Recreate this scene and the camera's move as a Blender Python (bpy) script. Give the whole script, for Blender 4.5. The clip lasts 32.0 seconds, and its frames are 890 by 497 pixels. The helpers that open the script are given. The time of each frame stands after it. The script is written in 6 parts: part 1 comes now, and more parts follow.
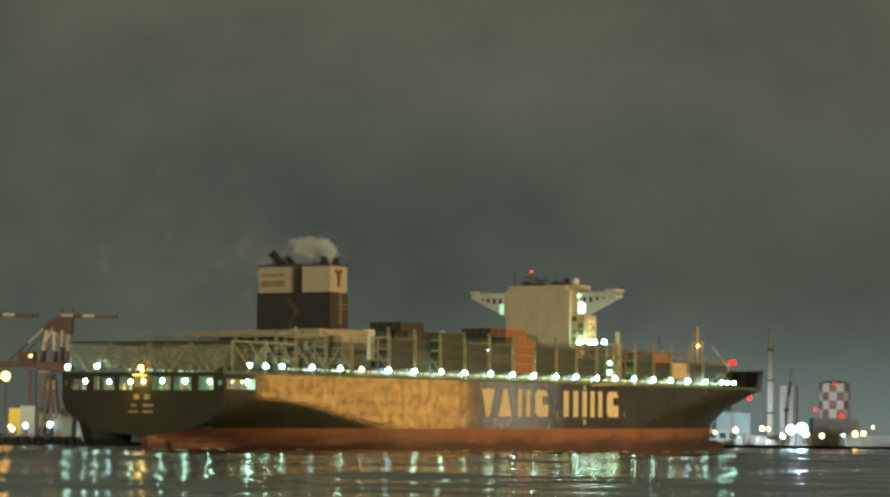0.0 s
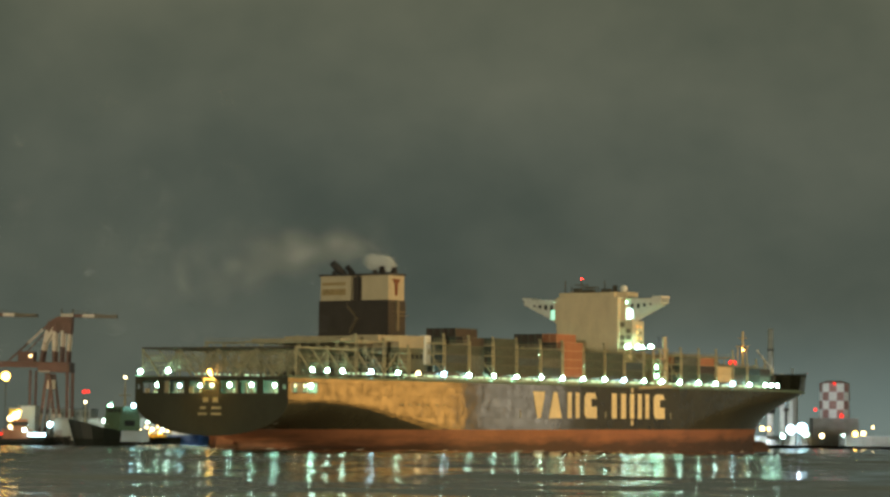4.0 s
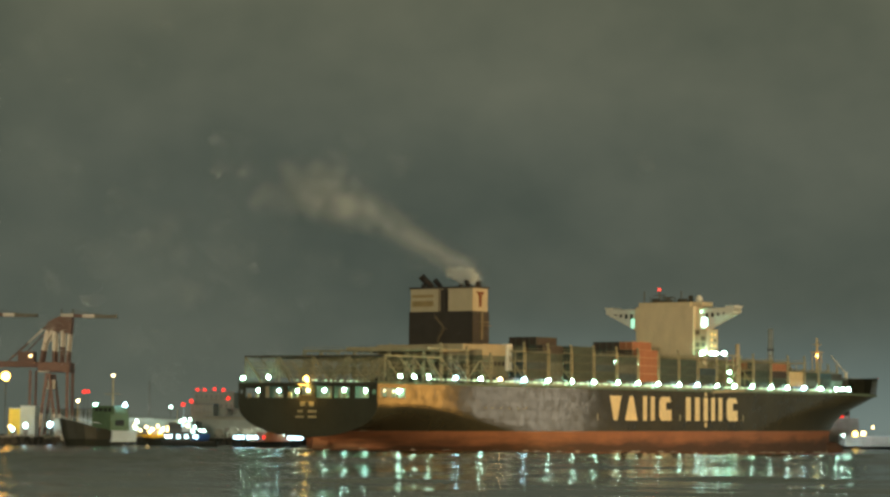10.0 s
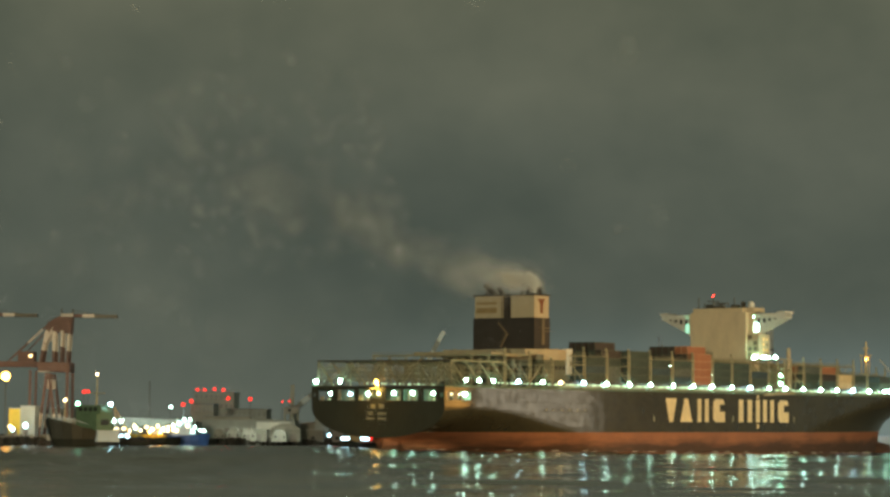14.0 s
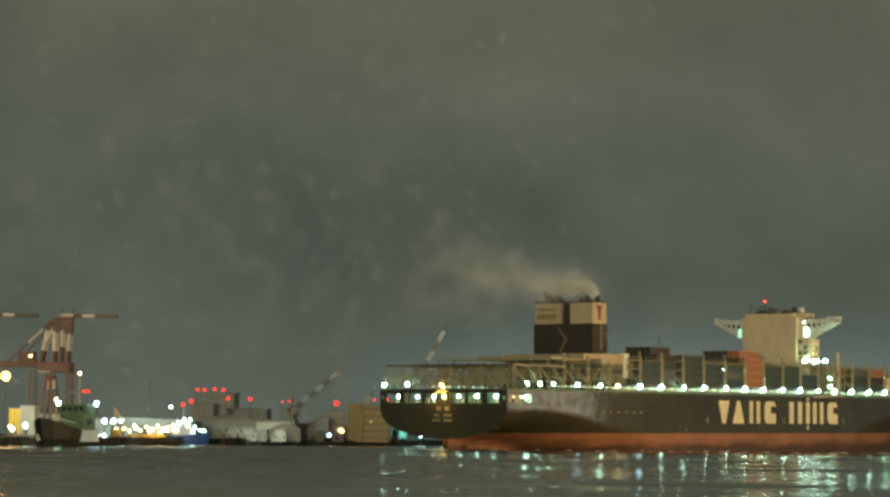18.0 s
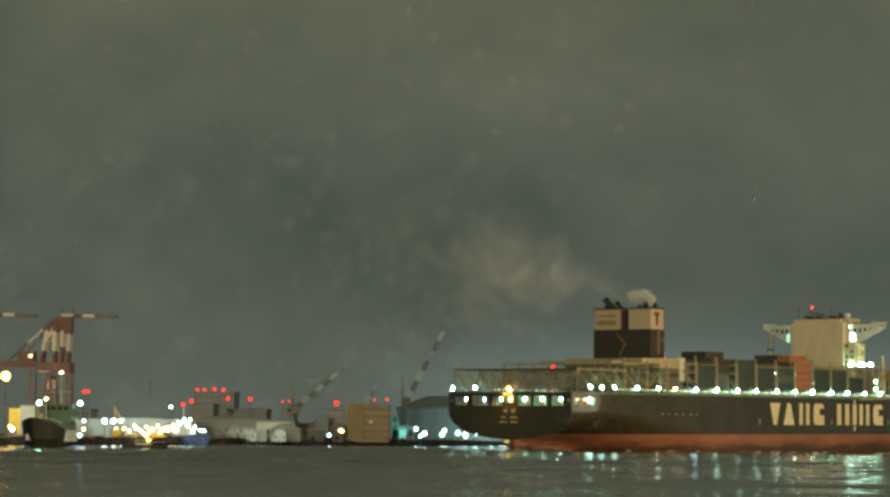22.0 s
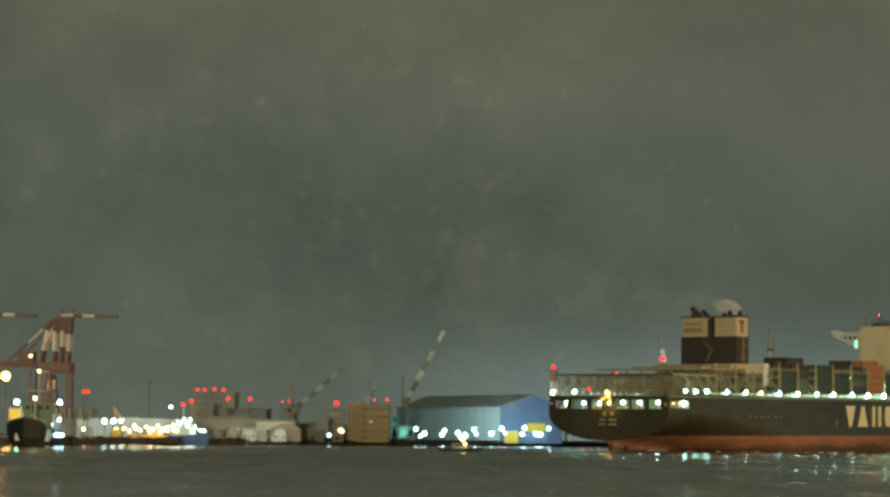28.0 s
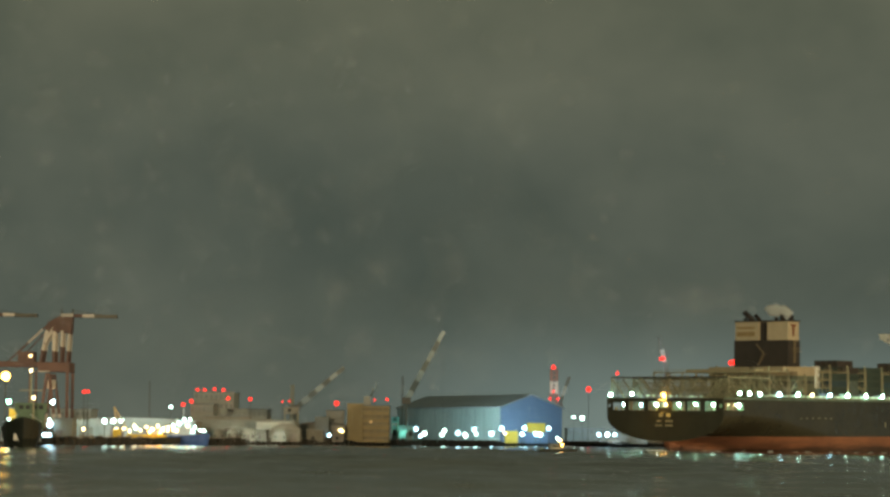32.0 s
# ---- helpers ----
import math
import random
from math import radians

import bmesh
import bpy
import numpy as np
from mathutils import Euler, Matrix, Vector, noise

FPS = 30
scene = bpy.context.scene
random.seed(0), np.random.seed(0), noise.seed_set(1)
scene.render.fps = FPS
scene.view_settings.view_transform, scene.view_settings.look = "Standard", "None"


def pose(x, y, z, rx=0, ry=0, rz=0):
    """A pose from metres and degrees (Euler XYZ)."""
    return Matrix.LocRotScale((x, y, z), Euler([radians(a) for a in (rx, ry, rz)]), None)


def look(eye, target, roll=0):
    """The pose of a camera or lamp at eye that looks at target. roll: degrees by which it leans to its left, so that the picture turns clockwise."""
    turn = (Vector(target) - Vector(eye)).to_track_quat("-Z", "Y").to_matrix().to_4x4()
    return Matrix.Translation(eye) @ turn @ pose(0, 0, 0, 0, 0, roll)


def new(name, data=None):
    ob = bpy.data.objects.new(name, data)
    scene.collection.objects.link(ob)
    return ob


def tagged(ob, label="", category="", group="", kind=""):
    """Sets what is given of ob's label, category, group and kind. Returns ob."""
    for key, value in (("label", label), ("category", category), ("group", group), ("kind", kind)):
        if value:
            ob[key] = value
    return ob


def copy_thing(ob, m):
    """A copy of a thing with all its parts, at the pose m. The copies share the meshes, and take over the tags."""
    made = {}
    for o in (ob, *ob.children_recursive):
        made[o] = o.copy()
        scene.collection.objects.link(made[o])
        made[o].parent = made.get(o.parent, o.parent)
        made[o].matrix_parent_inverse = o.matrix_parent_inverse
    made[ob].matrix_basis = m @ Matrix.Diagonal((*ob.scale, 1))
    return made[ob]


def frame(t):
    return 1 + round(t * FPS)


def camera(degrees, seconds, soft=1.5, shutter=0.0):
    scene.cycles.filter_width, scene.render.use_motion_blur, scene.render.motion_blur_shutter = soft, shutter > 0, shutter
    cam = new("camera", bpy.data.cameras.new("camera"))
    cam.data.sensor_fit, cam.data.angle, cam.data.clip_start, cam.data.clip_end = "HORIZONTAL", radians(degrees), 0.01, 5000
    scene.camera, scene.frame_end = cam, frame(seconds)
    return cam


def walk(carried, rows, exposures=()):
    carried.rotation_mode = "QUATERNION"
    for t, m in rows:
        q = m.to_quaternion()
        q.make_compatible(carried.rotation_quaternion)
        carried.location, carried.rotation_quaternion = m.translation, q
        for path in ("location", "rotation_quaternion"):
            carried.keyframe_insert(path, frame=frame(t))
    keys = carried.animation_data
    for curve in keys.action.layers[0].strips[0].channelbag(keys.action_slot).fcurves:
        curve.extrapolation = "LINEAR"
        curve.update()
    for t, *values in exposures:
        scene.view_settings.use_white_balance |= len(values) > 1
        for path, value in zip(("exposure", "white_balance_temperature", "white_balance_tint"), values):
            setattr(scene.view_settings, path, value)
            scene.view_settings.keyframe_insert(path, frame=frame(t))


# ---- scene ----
# The camera stands still on the near quay, a little under four metres above the water.
cam = camera(19.106, 32.0, soft=2.8)
CAM = pose(0, 0, 3.634) @ pose(0, 0, 0, 94.1016, 0, 0) @ pose(0, 0, 0, 0, 0, 0.7352)
walk(cam, [(0, CAM), (32, CAM)], exposures=[(0, -0.2), (6, 0.0), (14, 0.0), (32, 0.0)])


# ---- world: night clouds lit from below by the town ----
def sky():
    w = bpy.data.worlds.new("night_sky")
    scene.world = w
    w.use_nodes = True
    nt = w.node_tree
    nt.nodes.clear()
    N = nt.nodes.new
    out, bg, co = N("ShaderNodeOutputWorld"), N("ShaderNodeBackground"), N("ShaderNodeTexCoord")
    mp = N("ShaderNodeMapping")
    mp.inputs["Scale"].default_value = (1.0, 1.0, 1.3)
    mp.inputs["Location"].default_value = (0.31, 0.0, 0.12)
    n1, n2 = N("ShaderNodeTexNoise"), N("ShaderNodeTexNoise")
    n1.inputs["Scale"].default_value, n1.inputs["Detail"].default_value, n1.inputs["Roughness"].default_value = 7.5, 4.0, 0.5
    n2.inputs["Scale"].default_value, n2.inputs["Detail"].default_value, n2.inputs["Roughness"].default_value = 22.0, 5.0, 0.55
    mx = N("ShaderNodeMix")
    mx.data_type, mx.inputs[0].default_value = "FLOAT", 0.2
    ramp = N("ShaderNodeValToRGB")
    e = ramp.color_ramp.elements
    e[0].position, e[0].color = 0.3, (0.054, 0.068, 0.054, 1)
    e[1].position, e[1].color = 0.75, (0.132, 0.139, 0.104, 1)
    sep = N("ShaderNodeSeparateXYZ")
    up = N("ShaderNodeValToRGB")
    u = up.color_ramp.elements
    u[0].position, u[0].color = 0.0, (0.86, 0.92, 0.98, 1)
    u[1].position, u[1].color = 0.19, (1.12, 1.07, 0.95, 1)
    mid = up.color_ramp.elements.new(0.11)
    mid.color = (0.93, 0.95, 0.95, 1)
    mul = N("ShaderNodeMix")
    mul.data_type, mul.blend_type, mul.inputs[0].default_value = "RGBA", "MULTIPLY", 1.0
    L = nt.links.new
    L(co.outputs["Generated"], mp.inputs["Vector"])
    L(mp.outputs[0], n1.inputs["Vector"])
    L(mp.outputs[0], n2.inputs["Vector"])
    L(n1.outputs["Fac"], mx.inputs[2])
    L(n2.outputs["Fac"], mx.inputs[3])
    L(mx.outputs[0], ramp.inputs[0])
    L(co.outputs["Generated"], sep.inputs[0])
    L(sep.outputs[2], up.inputs[0])
    L(ramp.outputs[0], mul.inputs[6])
    L(up.outputs[0], mul.inputs[7])
    # a broad dark bank of cloud over the channel, with a ragged edge
    off = N("ShaderNodeVectorMath")
    off.operation, off.inputs[1].default_value = "SUBTRACT", (-0.045, 0.0, 0.084)
    size = N("ShaderNodeVectorMath")
    size.operation, size.inputs[1].default_value = "MULTIPLY", (4.6, 0.0, 17.0)
    wisp, push = N("ShaderNodeTexNoise"), N("ShaderNodeVectorMath")
    wisp.inputs["Scale"].default_value, wisp.inputs["Detail"].default_value = 16.0, 4.0
    push.operation, push.inputs[2].default_value = "MULTIPLY_ADD", (-0.5, 0.0, -0.5)
    push.inputs[1].default_value = (1.0, 0.0, 1.0)
    bent, far = N("ShaderNodeVectorMath"), N("ShaderNodeVectorMath")
    bent.operation, far.operation = "ADD", "LENGTH"
    bank = N("ShaderNodeValToRGB")
    bank.color_ramp.interpolation = "EASE"
    k = bank.color_ramp.elements
    k[0].position, k[0].color = 0.05, (0.80, 0.83, 0.84, 1)
    k[1].position, k[1].color = 1.0, (1.03, 1.02, 1.0, 1)
    dark = N("ShaderNodeMix")
    dark.data_type, dark.blend_type, dark.inputs[0].default_value = "RGBA", "MULTIPLY", 1.0
    L(co.outputs["Generated"], off.inputs[0])
    L(off.outputs[0], size.inputs[0])
    L(co.outputs["Generated"], wisp.inputs["Vector"])
    L(wisp.outputs["Color"], push.inputs[0])
    L(size.outputs[0], bent.inputs[0])
    L(push.outputs[0], bent.inputs[1])
    L(bent.outputs[0], far.inputs[0])
    L(far.outputs["Value"], bank.inputs[0])
    L(mul.outputs[2], dark.inputs[6])
    L(bank.outputs[0], dark.inputs[7])
    # the cool loom of the harbour lamps in the haze along the horizon, strongest over the far terminal
    low, way, loom, add = N("ShaderNodeMapRange"), N("ShaderNodeMapRange"), N("ShaderNodeMath"), N("ShaderNodeMix")
    low.interpolation_type = "SMOOTHERSTEP"
    low.inputs[1].default_value, low.inputs[2].default_value, low.inputs[3].default_value, low.inputs[4].default_value = -0.004, 0.062, 1.0, 0.0
    way.interpolation_type = "SMOOTHSTEP"
    way.inputs[1].default_value, way.inputs[2].default_value, way.inputs[3].default_value, way.inputs[4].default_value = -0.06, 0.05, 0.04, 1.0
    loom.operation = "MULTIPLY"
    add.data_type, add.blend_type = "RGBA", "ADD"
    add.inputs[7].default_value = (0.075, 0.104, 0.102, 1)
    L(sep.outputs[2], low.inputs[0])
    L(sep.outputs[0], way.inputs[0])
    L(low.outputs[0], loom.inputs[0])
    L(way.outputs[0], loom.inputs[1])
    L(loom.outputs[0], add.inputs[0])
    L(dark.outputs[2], add.inputs[6])
    L(add.outputs[2], bg.inputs[0])
    bg.inputs[1].default_value = 1.12
    L(bg.outputs[0], out.inputs[0])


sky()


def floodlight(name, eye, target, watts, colour, size, angle=0.0, blend=0.5):
    """A lamp of the harbour: a mast of sodium floods, as a spot or as a small round source."""
    lamp = bpy.data.lights.new(name, "SPOT" if angle else "POINT")
    lamp.energy, lamp.color, lamp.shadow_soft_size = watts, colour, size
    if angle:
        lamp.spot_size, lamp.spot_blend = radians(angle), blend
    ob = new(name, lamp)
    ob.matrix_world = look(eye, target)
    return ob


# The near quay's sodium floods stand behind and beside the camera, the terminal's to the side of the channel.
floodlight("quay_flood", (-60, -60, 30), (40, 800, 20), 1.02e7, (1.0, 0.84, 0.54), 4)
floodlight("terminal_flood", (620, 420, 38), (40, 800, 20), 8.0e6, (1.0, 0.72, 0.36), 4)


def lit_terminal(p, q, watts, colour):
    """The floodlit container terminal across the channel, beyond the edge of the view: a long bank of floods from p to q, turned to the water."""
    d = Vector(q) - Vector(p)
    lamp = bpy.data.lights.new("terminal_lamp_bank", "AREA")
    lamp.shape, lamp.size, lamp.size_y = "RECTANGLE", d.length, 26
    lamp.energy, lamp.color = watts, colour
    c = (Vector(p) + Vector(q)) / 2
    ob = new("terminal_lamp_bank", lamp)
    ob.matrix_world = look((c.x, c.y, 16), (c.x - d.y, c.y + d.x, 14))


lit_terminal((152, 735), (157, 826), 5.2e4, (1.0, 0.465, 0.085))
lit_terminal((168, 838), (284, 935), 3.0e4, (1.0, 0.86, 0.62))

# floods of the shipyard hall, quay and far terminal, near the lamps seen there
floodlight("hall_flood", (-8, 1258, 13), (-6, 1330, 6), 1.35e5, (0.66, 0.96, 0.96), 1.0, 130, 0.6)
floodlight("gable_flood", (48, 1262, 13), (46, 1300, 5), 3.2e4, (0.72, 0.94, 1.0), 1.0, 120, 0.6)
floodlight("dock_flood", (100.7, 1617, 9), (103, 1700, 5), 1.6e5, (0.72, 0.94, 1.0), 1.0, 150, 0.6)
# added beside a yard lamp, to pale the mast as haze would
floodlight("mast_haze_fill", (76, 1500, 17), (63.5, 1520, 34), 1.6e4, (0.84, 0.96, 1.0), 1.0, 110, 0.6)
floodlight("far_terminal_flood", (258.20, 1935.00, 18.12), (296.87, 2100.00, 19.56), 5.5e5, (0.80, 0.94, 1.0), 2, 150, 0.5)
# added where no lamp is seen, to pale the chimney as haze would
floodlight("chimney_haze_fill", (300, 2540, 16), (326, 2600, 62), 1.2e5, (0.84, 0.96, 1.0), 2, 100, 0.6)
floodlight("terminal_mast_flood", (260.95, 1940.00, 19.42), (190, 940, 10), 0.25e6, (0.66, 0.90, 1.0), 1.0, 24, 0.6)
# the next three have no lamp seen at their place; added to brighten walls
floodlight("hut_fill", (-17.00, 1168.00, 8.41), (-18.68, 1182.00, 5.17), 2.6e3, (0.25, 1.0, 0.80), 0.5, 150, 0.5)
floodlight("yard_fill", (-64.12, 965.00, 10.45), (-70.93, 1035.00, 7.60), 1.3e4, (0.86, 1.0, 0.80), 1.0, 140, 0.6)
floodlight("office_fill", (-40.83, 1060.00, 5.84), (-30.42, 1092.00, 9.55), 2.2e4, (1.0, 0.74, 0.30), 0.6, 110, 0.6)
floodlight("crane_flood", (-136, 812, 10), (-126, 850, 24), 1.7e4, (1.0, 0.62, 0.32), 0.8, 120, 0.6)
floodlight("quay_lamp", (-127, 796, 12), (-123, 806, 6), 3.5e3, (1.0, 0.95, 0.62), 0.6, 150, 0.6)
floodlight("wharf_flood", (-110.24, 895.00, 8.35), (-109.55, 930.00, 7.60), 5.0e4, (0.8, 1.0, 0.9), 0.6, 140, 0.6)


# ---- materials ----
def material(name, colour, rough=0.6, metal=0.0, vary=0.25, scale=0.5, bump=0.0, fine=6.0, streak=0.0, other=None, spec=0.5):
    """Painted or bare surface: colour varied at two scales, with an optional second colour (dirt, rust) and relief."""
    m = bpy.data.materials.new(name)
    m.use_nodes = True
    nt = m.node_tree
    N, L = nt.nodes.new, nt.links.new
    b = nt.nodes["Principled BSDF"]
    b.inputs["Metallic"].default_value = metal
    b.inputs["Specular IOR Level"].default_value = spec
    co, mp = N("ShaderNodeTexCoord"), N("ShaderNodeMapping")
    mp.inputs["Scale"].default_value = (1, 1, 1 - 0.85 * streak)
    big, small = N("ShaderNodeTexNoise"), N("ShaderNodeTexNoise")
    big.inputs["Scale"].default_value, big.inputs["Detail"].default_value = scale, 5
    small.inputs["Scale"].default_value, small.inputs["Detail"].default_value = fine, 4
    L(co.outputs["Object"], mp.inputs[0])
    L(mp.outputs[0], big.inputs["Vector"])
    L(mp.outputs[0], small.inputs["Vector"])
    ramp = N("ShaderNodeValToRGB")
    c = Vector(colour)
    o = Vector(other) if other else c * (1 - vary)
    e = ramp.color_ramp.elements
    e[0].position, e[0].color = 0.32, (*o, 1)
    e[1].position, e[1].color = 0.62, (*c, 1)
    mix = N("ShaderNodeMix")
    mix.data_type, mix.inputs[0].default_value = "FLOAT", 0.35
    L(big.outputs["Fac"], mix.inputs[2])
    L(small.outputs["Fac"], mix.inputs[3])
    L(mix.outputs[0], ramp.inputs[0])
    info, hsv, ma = N("ShaderNodeObjectInfo"), N("ShaderNodeHueSaturation"), N("ShaderNodeMapRange")
    ma.inputs[3].default_value, ma.inputs[4].default_value = 0.88, 1.12
    L(info.outputs["Random"], ma.inputs[0])
    L(ma.outputs[0], hsv.inputs["Value"])
    L(ramp.outputs[0], hsv.inputs["Color"])
    L(hsv.outputs[0], b.inputs["Base Color"])
    rr = N("ShaderNodeMapRange")
    rr.inputs[3].default_value, rr.inputs[4].default_value = max(0.02, rough * 0.75), min(1, rough * 1.25)
    L(small.outputs["Fac"], rr.inputs[0])
    L(rr.outputs[0], b.inputs["Roughness"])
    if bump:
        bp = N("ShaderNodeBump")
        bp.inputs["Distance"].default_value, bp.inputs["Strength"].default_value = bump, 0.6
        L(mix.outputs[0], bp.inputs["Height"])
        L(bp.outputs[0], b.inputs["Normal"])
    return m


def glow(name, colour, strength):
    m = bpy.data.materials.new(name)
    m.use_nodes = True
    b = m.node_tree.nodes["Principled BSDF"]
    b.inputs["Base Color"].default_value = (*[min(1, v) for v in colour], 1)
    b.inputs["Emission Color"].default_value = (*colour, 1)
    b.inputs["Emission Strength"].default_value = strength
    return m


def plated_paint():
    """Glossy hull paint over welded plates that buckle a little between their stiffeners."""
    m = material("dark_green_hull_paint", (0.060, 0.057, 0.036), 0.10, 0, 0.45, 0.09, 0.0, 0.5, 0.0, other=(0.040, 0.038, 0.025))
    nt = m.node_tree
    N, L = nt.nodes.new, nt.links.new
    co, mp, sw = N("ShaderNodeTexCoord"), N("ShaderNodeMapping"), N("ShaderNodeTexNoise")
    mp.inputs["Scale"].default_value = (0.16, 0.16, 0.42)
    sw.inputs["Scale"].default_value, sw.inputs["Detail"].default_value, sw.inputs["Roughness"].default_value = 1.0, 2.6, 0.5
    flat, brick = N("ShaderNodeMapping"), N("ShaderNodeTexBrick")
    flat.inputs["Rotation"].default_value = (radians(-90), 0, 0)
    brick.inputs["Scale"].default_value, brick.inputs["Brick Width"].default_value, brick.inputs["Row Height"].default_value = 1.0, 9.0, 2.9
    brick.inputs["Mortar Size"].default_value, brick.inputs["Mortar Smooth"].default_value = 0.12, 0.8
    a, b = N("ShaderNodeBump"), N("ShaderNodeBump")
    a.inputs["Distance"].default_value, a.inputs["Strength"].default_value = 0.085, 0.8
    b.inputs["Distance"].default_value, b.inputs["Strength"].default_value = 0.007, 0.6
    b.invert = True
    brick.inputs["Color1"].default_value, brick.inputs["Color2"].default_value, brick.inputs["Mortar"].default_value = (0.55, 0.55, 0.55, 1), (0.41, 0.41, 0.41, 1), (0.36, 0.36, 0.36, 1)
    rub, dull = N("ShaderNodeTexNoise"), N("ShaderNodeMath")
    rub.inputs["Scale"].default_value, rub.inputs["Detail"].default_value = 0.35, 5.0
    dull.operation = "MULTIPLY"
    span = N("ShaderNodeMapRange")
    span.inputs[1].default_value, span.inputs[2].default_value, span.inputs[3].default_value, span.inputs[4].default_value = 0.34, 0.66, 0.45, 1.4
    L(co.outputs["Object"], rub.inputs["Vector"])
    L(rub.outputs["Fac"], span.inputs[0])
    L(brick.outputs["Color"], dull.inputs[0])
    L(span.outputs[0], dull.inputs[1])
    L(dull.outputs[0], nt.nodes["Principled BSDF"].inputs["Specular IOR Level"])
    L(co.outputs["Object"], mp.inputs[0])
    L(co.outputs["Object"], flat.inputs[0])
    L(mp.outputs[0], sw.inputs["Vector"])
    L(flat.outputs[0], brick.inputs["Vector"])
    L(sw.outputs["Fac"], a.inputs["Height"])
    L(brick.outputs["Fac"], b.inputs["Height"])
    L(a.outputs[0], b.inputs["Normal"])
    L(b.outputs[0], nt.nodes["Principled BSDF"].inputs["Normal"])
    return m


GREEN_HULL = plated_paint()
GREEN_FLAT = material("dark_green_matt_paint", (0.050, 0.052, 0.036), 0.6, 0, 0.45, 0.12, 0.02, 1.0, 0.4, other=(0.034, 0.036, 0.025), spec=0.25)
def weathered_antifouling():
    """Red bottom paint, rubbed in long patches, darker in an uneven belt at the waterline."""
    m = material("red_antifouling_paint", (0.36, 0.155, 0.080), 0.6, 0, 0.4, 0.07, 0.03, 0.9, 0.3, other=(0.20, 0.088, 0.052))
    nt = m.node_tree
    N, L = nt.nodes.new, nt.links.new
    b = nt.nodes["Principled BSDF"]
    base = b.inputs["Base Color"].links[0].from_socket
    co, mp, n, sep = N("ShaderNodeTexCoord"), N("ShaderNodeMapping"), N("ShaderNodeTexNoise"), N("ShaderNodeSeparateXYZ")
    mp.inputs["Scale"].default_value = (0.055, 0.055, 0.35)
    n.inputs["Scale"].default_value, n.inputs["Detail"].default_value, n.inputs["Roughness"].default_value = 1.0, 6.0, 0.62
    belt, ramp, mix = N("ShaderNodeMath"), N("ShaderNodeMapRange"), N("ShaderNodeMix")
    belt.operation, belt.inputs[1].default_value = "MULTIPLY_ADD", 9.0
    ramp.inputs[1].default_value, ramp.inputs[2].default_value, ramp.inputs[3].default_value, ramp.inputs[4].default_value = 4.9, 8.0, 0.9, 0.0
    mix.data_type = "RGBA"
    mix.inputs[7].default_value = (0.040, 0.026, 0.018, 1)
    L(co.outputs["Object"], mp.inputs[0])
    L(mp.outputs[0], n.inputs["Vector"])
    L(co.outputs["Object"], sep.inputs[0])
    L(n.outputs["Fac"], belt.inputs[0])
    L(sep.outputs[2], belt.inputs[2])
    L(belt.outputs[0], ramp.inputs[0])
    L(ramp.outputs[0], mix.inputs[0])
    L(base, mix.inputs[6])
    L(mix.outputs[2], b.inputs["Base Color"])
    return m


RED_HULL = weathered_antifouling()
CASING = material("dingy_cream_casing_paint", (0.40, 0.34, 0.22), 0.6, 0, 0.3, 0.25, 0.0, 2.0, 0.6)
CASING_DARK = material("dull_green_casing_paint", (0.15, 0.165, 0.11), 0.6, 0, 0.4, 0.25, 0.0, 2.0, 0.6)
CREAM = material("cream_ship_paint", (0.58, 0.50, 0.34), 0.55, 0, 0.18, 0.3, 0.0, 3.0, 0.7)
WHITE = material("white_ship_paint", (0.72, 0.74, 0.68), 0.5, 0, 0.15, 0.4, 0.0, 4.0, 0.7)
# black lifted a little, in place of haze and lamp glare
BLACK = material("black_funnel_paint", (0.050, 0.043, 0.036), 0.6, 0, 0.3, 0.3, 0.0, 3.0)
BROWN_MARK = material("red_brown_mark_paint", (0.20, 0.06, 0.02), 0.6)
# white lettering, with the sodium light's yellow put into its colour
LETTER = material("sodium_tinted_white_lettering", (0.84, 0.74, 0.46), 0.5, 0, 0.2, 0.6, 0.0, 4.0, 0.4)
LASHING = material("pale_galvanised_lashing_steel", (0.42, 0.385, 0.245), 0.6, 0.0, 0.35, 0.25, 0.0, 2.0)
TRUSS = material("dull_painted_girder_steel", (0.34, 0.33, 0.215), 0.6, 0.0, 0.35, 0.25, 0.0, 2.0)
# dark steel lifted likewise for haze
DARKSTEEL = material("dark_deck_steel", (0.10, 0.095, 0.072), 0.6, 0.1, 0.4, 0.3, 0.0, 2.5)
DECK = material("green_deck_paint", (0.10, 0.15, 0.10), 0.7, 0, 0.3, 0.2, 0.0, 2.0)
PALE_GREEN = material("pale_green_inner_wall", (0.45, 0.52, 0.40), 0.7, 0, 0.25, 0.4)
SOOT = material("soot_black_pipe", (0.03, 0.025, 0.022), 0.7, 0.4)
ANCHOR = material("black_cast_anchor", (0.02, 0.02, 0.02), 0.6, 0.5)
BOX_ORANGE = material("orange_container_paint", (0.36, 0.155, 0.08), 0.55, 0, 0.3, 0.4, 0.0, 3.0, 0.6)
BOX_BROWN = material("brown_container_paint", (0.062, 0.049, 0.042), 0.6, 0, 0.55, 0.7, 0.0, 3.0, 0.4)
BOX_GREY = material("grey_green_container_paint", (0.054, 0.086, 0.070), 0.6, 0, 0.6, 0.7, 0.0, 3.0, 0.4)
BOX_TEAL = material("blue_grey_container_paint", (0.044, 0.084, 0.102), 0.6, 0, 0.6, 0.7, 0.0, 3.0, 0.4)
BOX_PALE = material("pale_grey_container_paint", (0.125, 0.148, 0.125), 0.6, 0, 0.6, 0.7, 0.0, 3.0, 0.4)
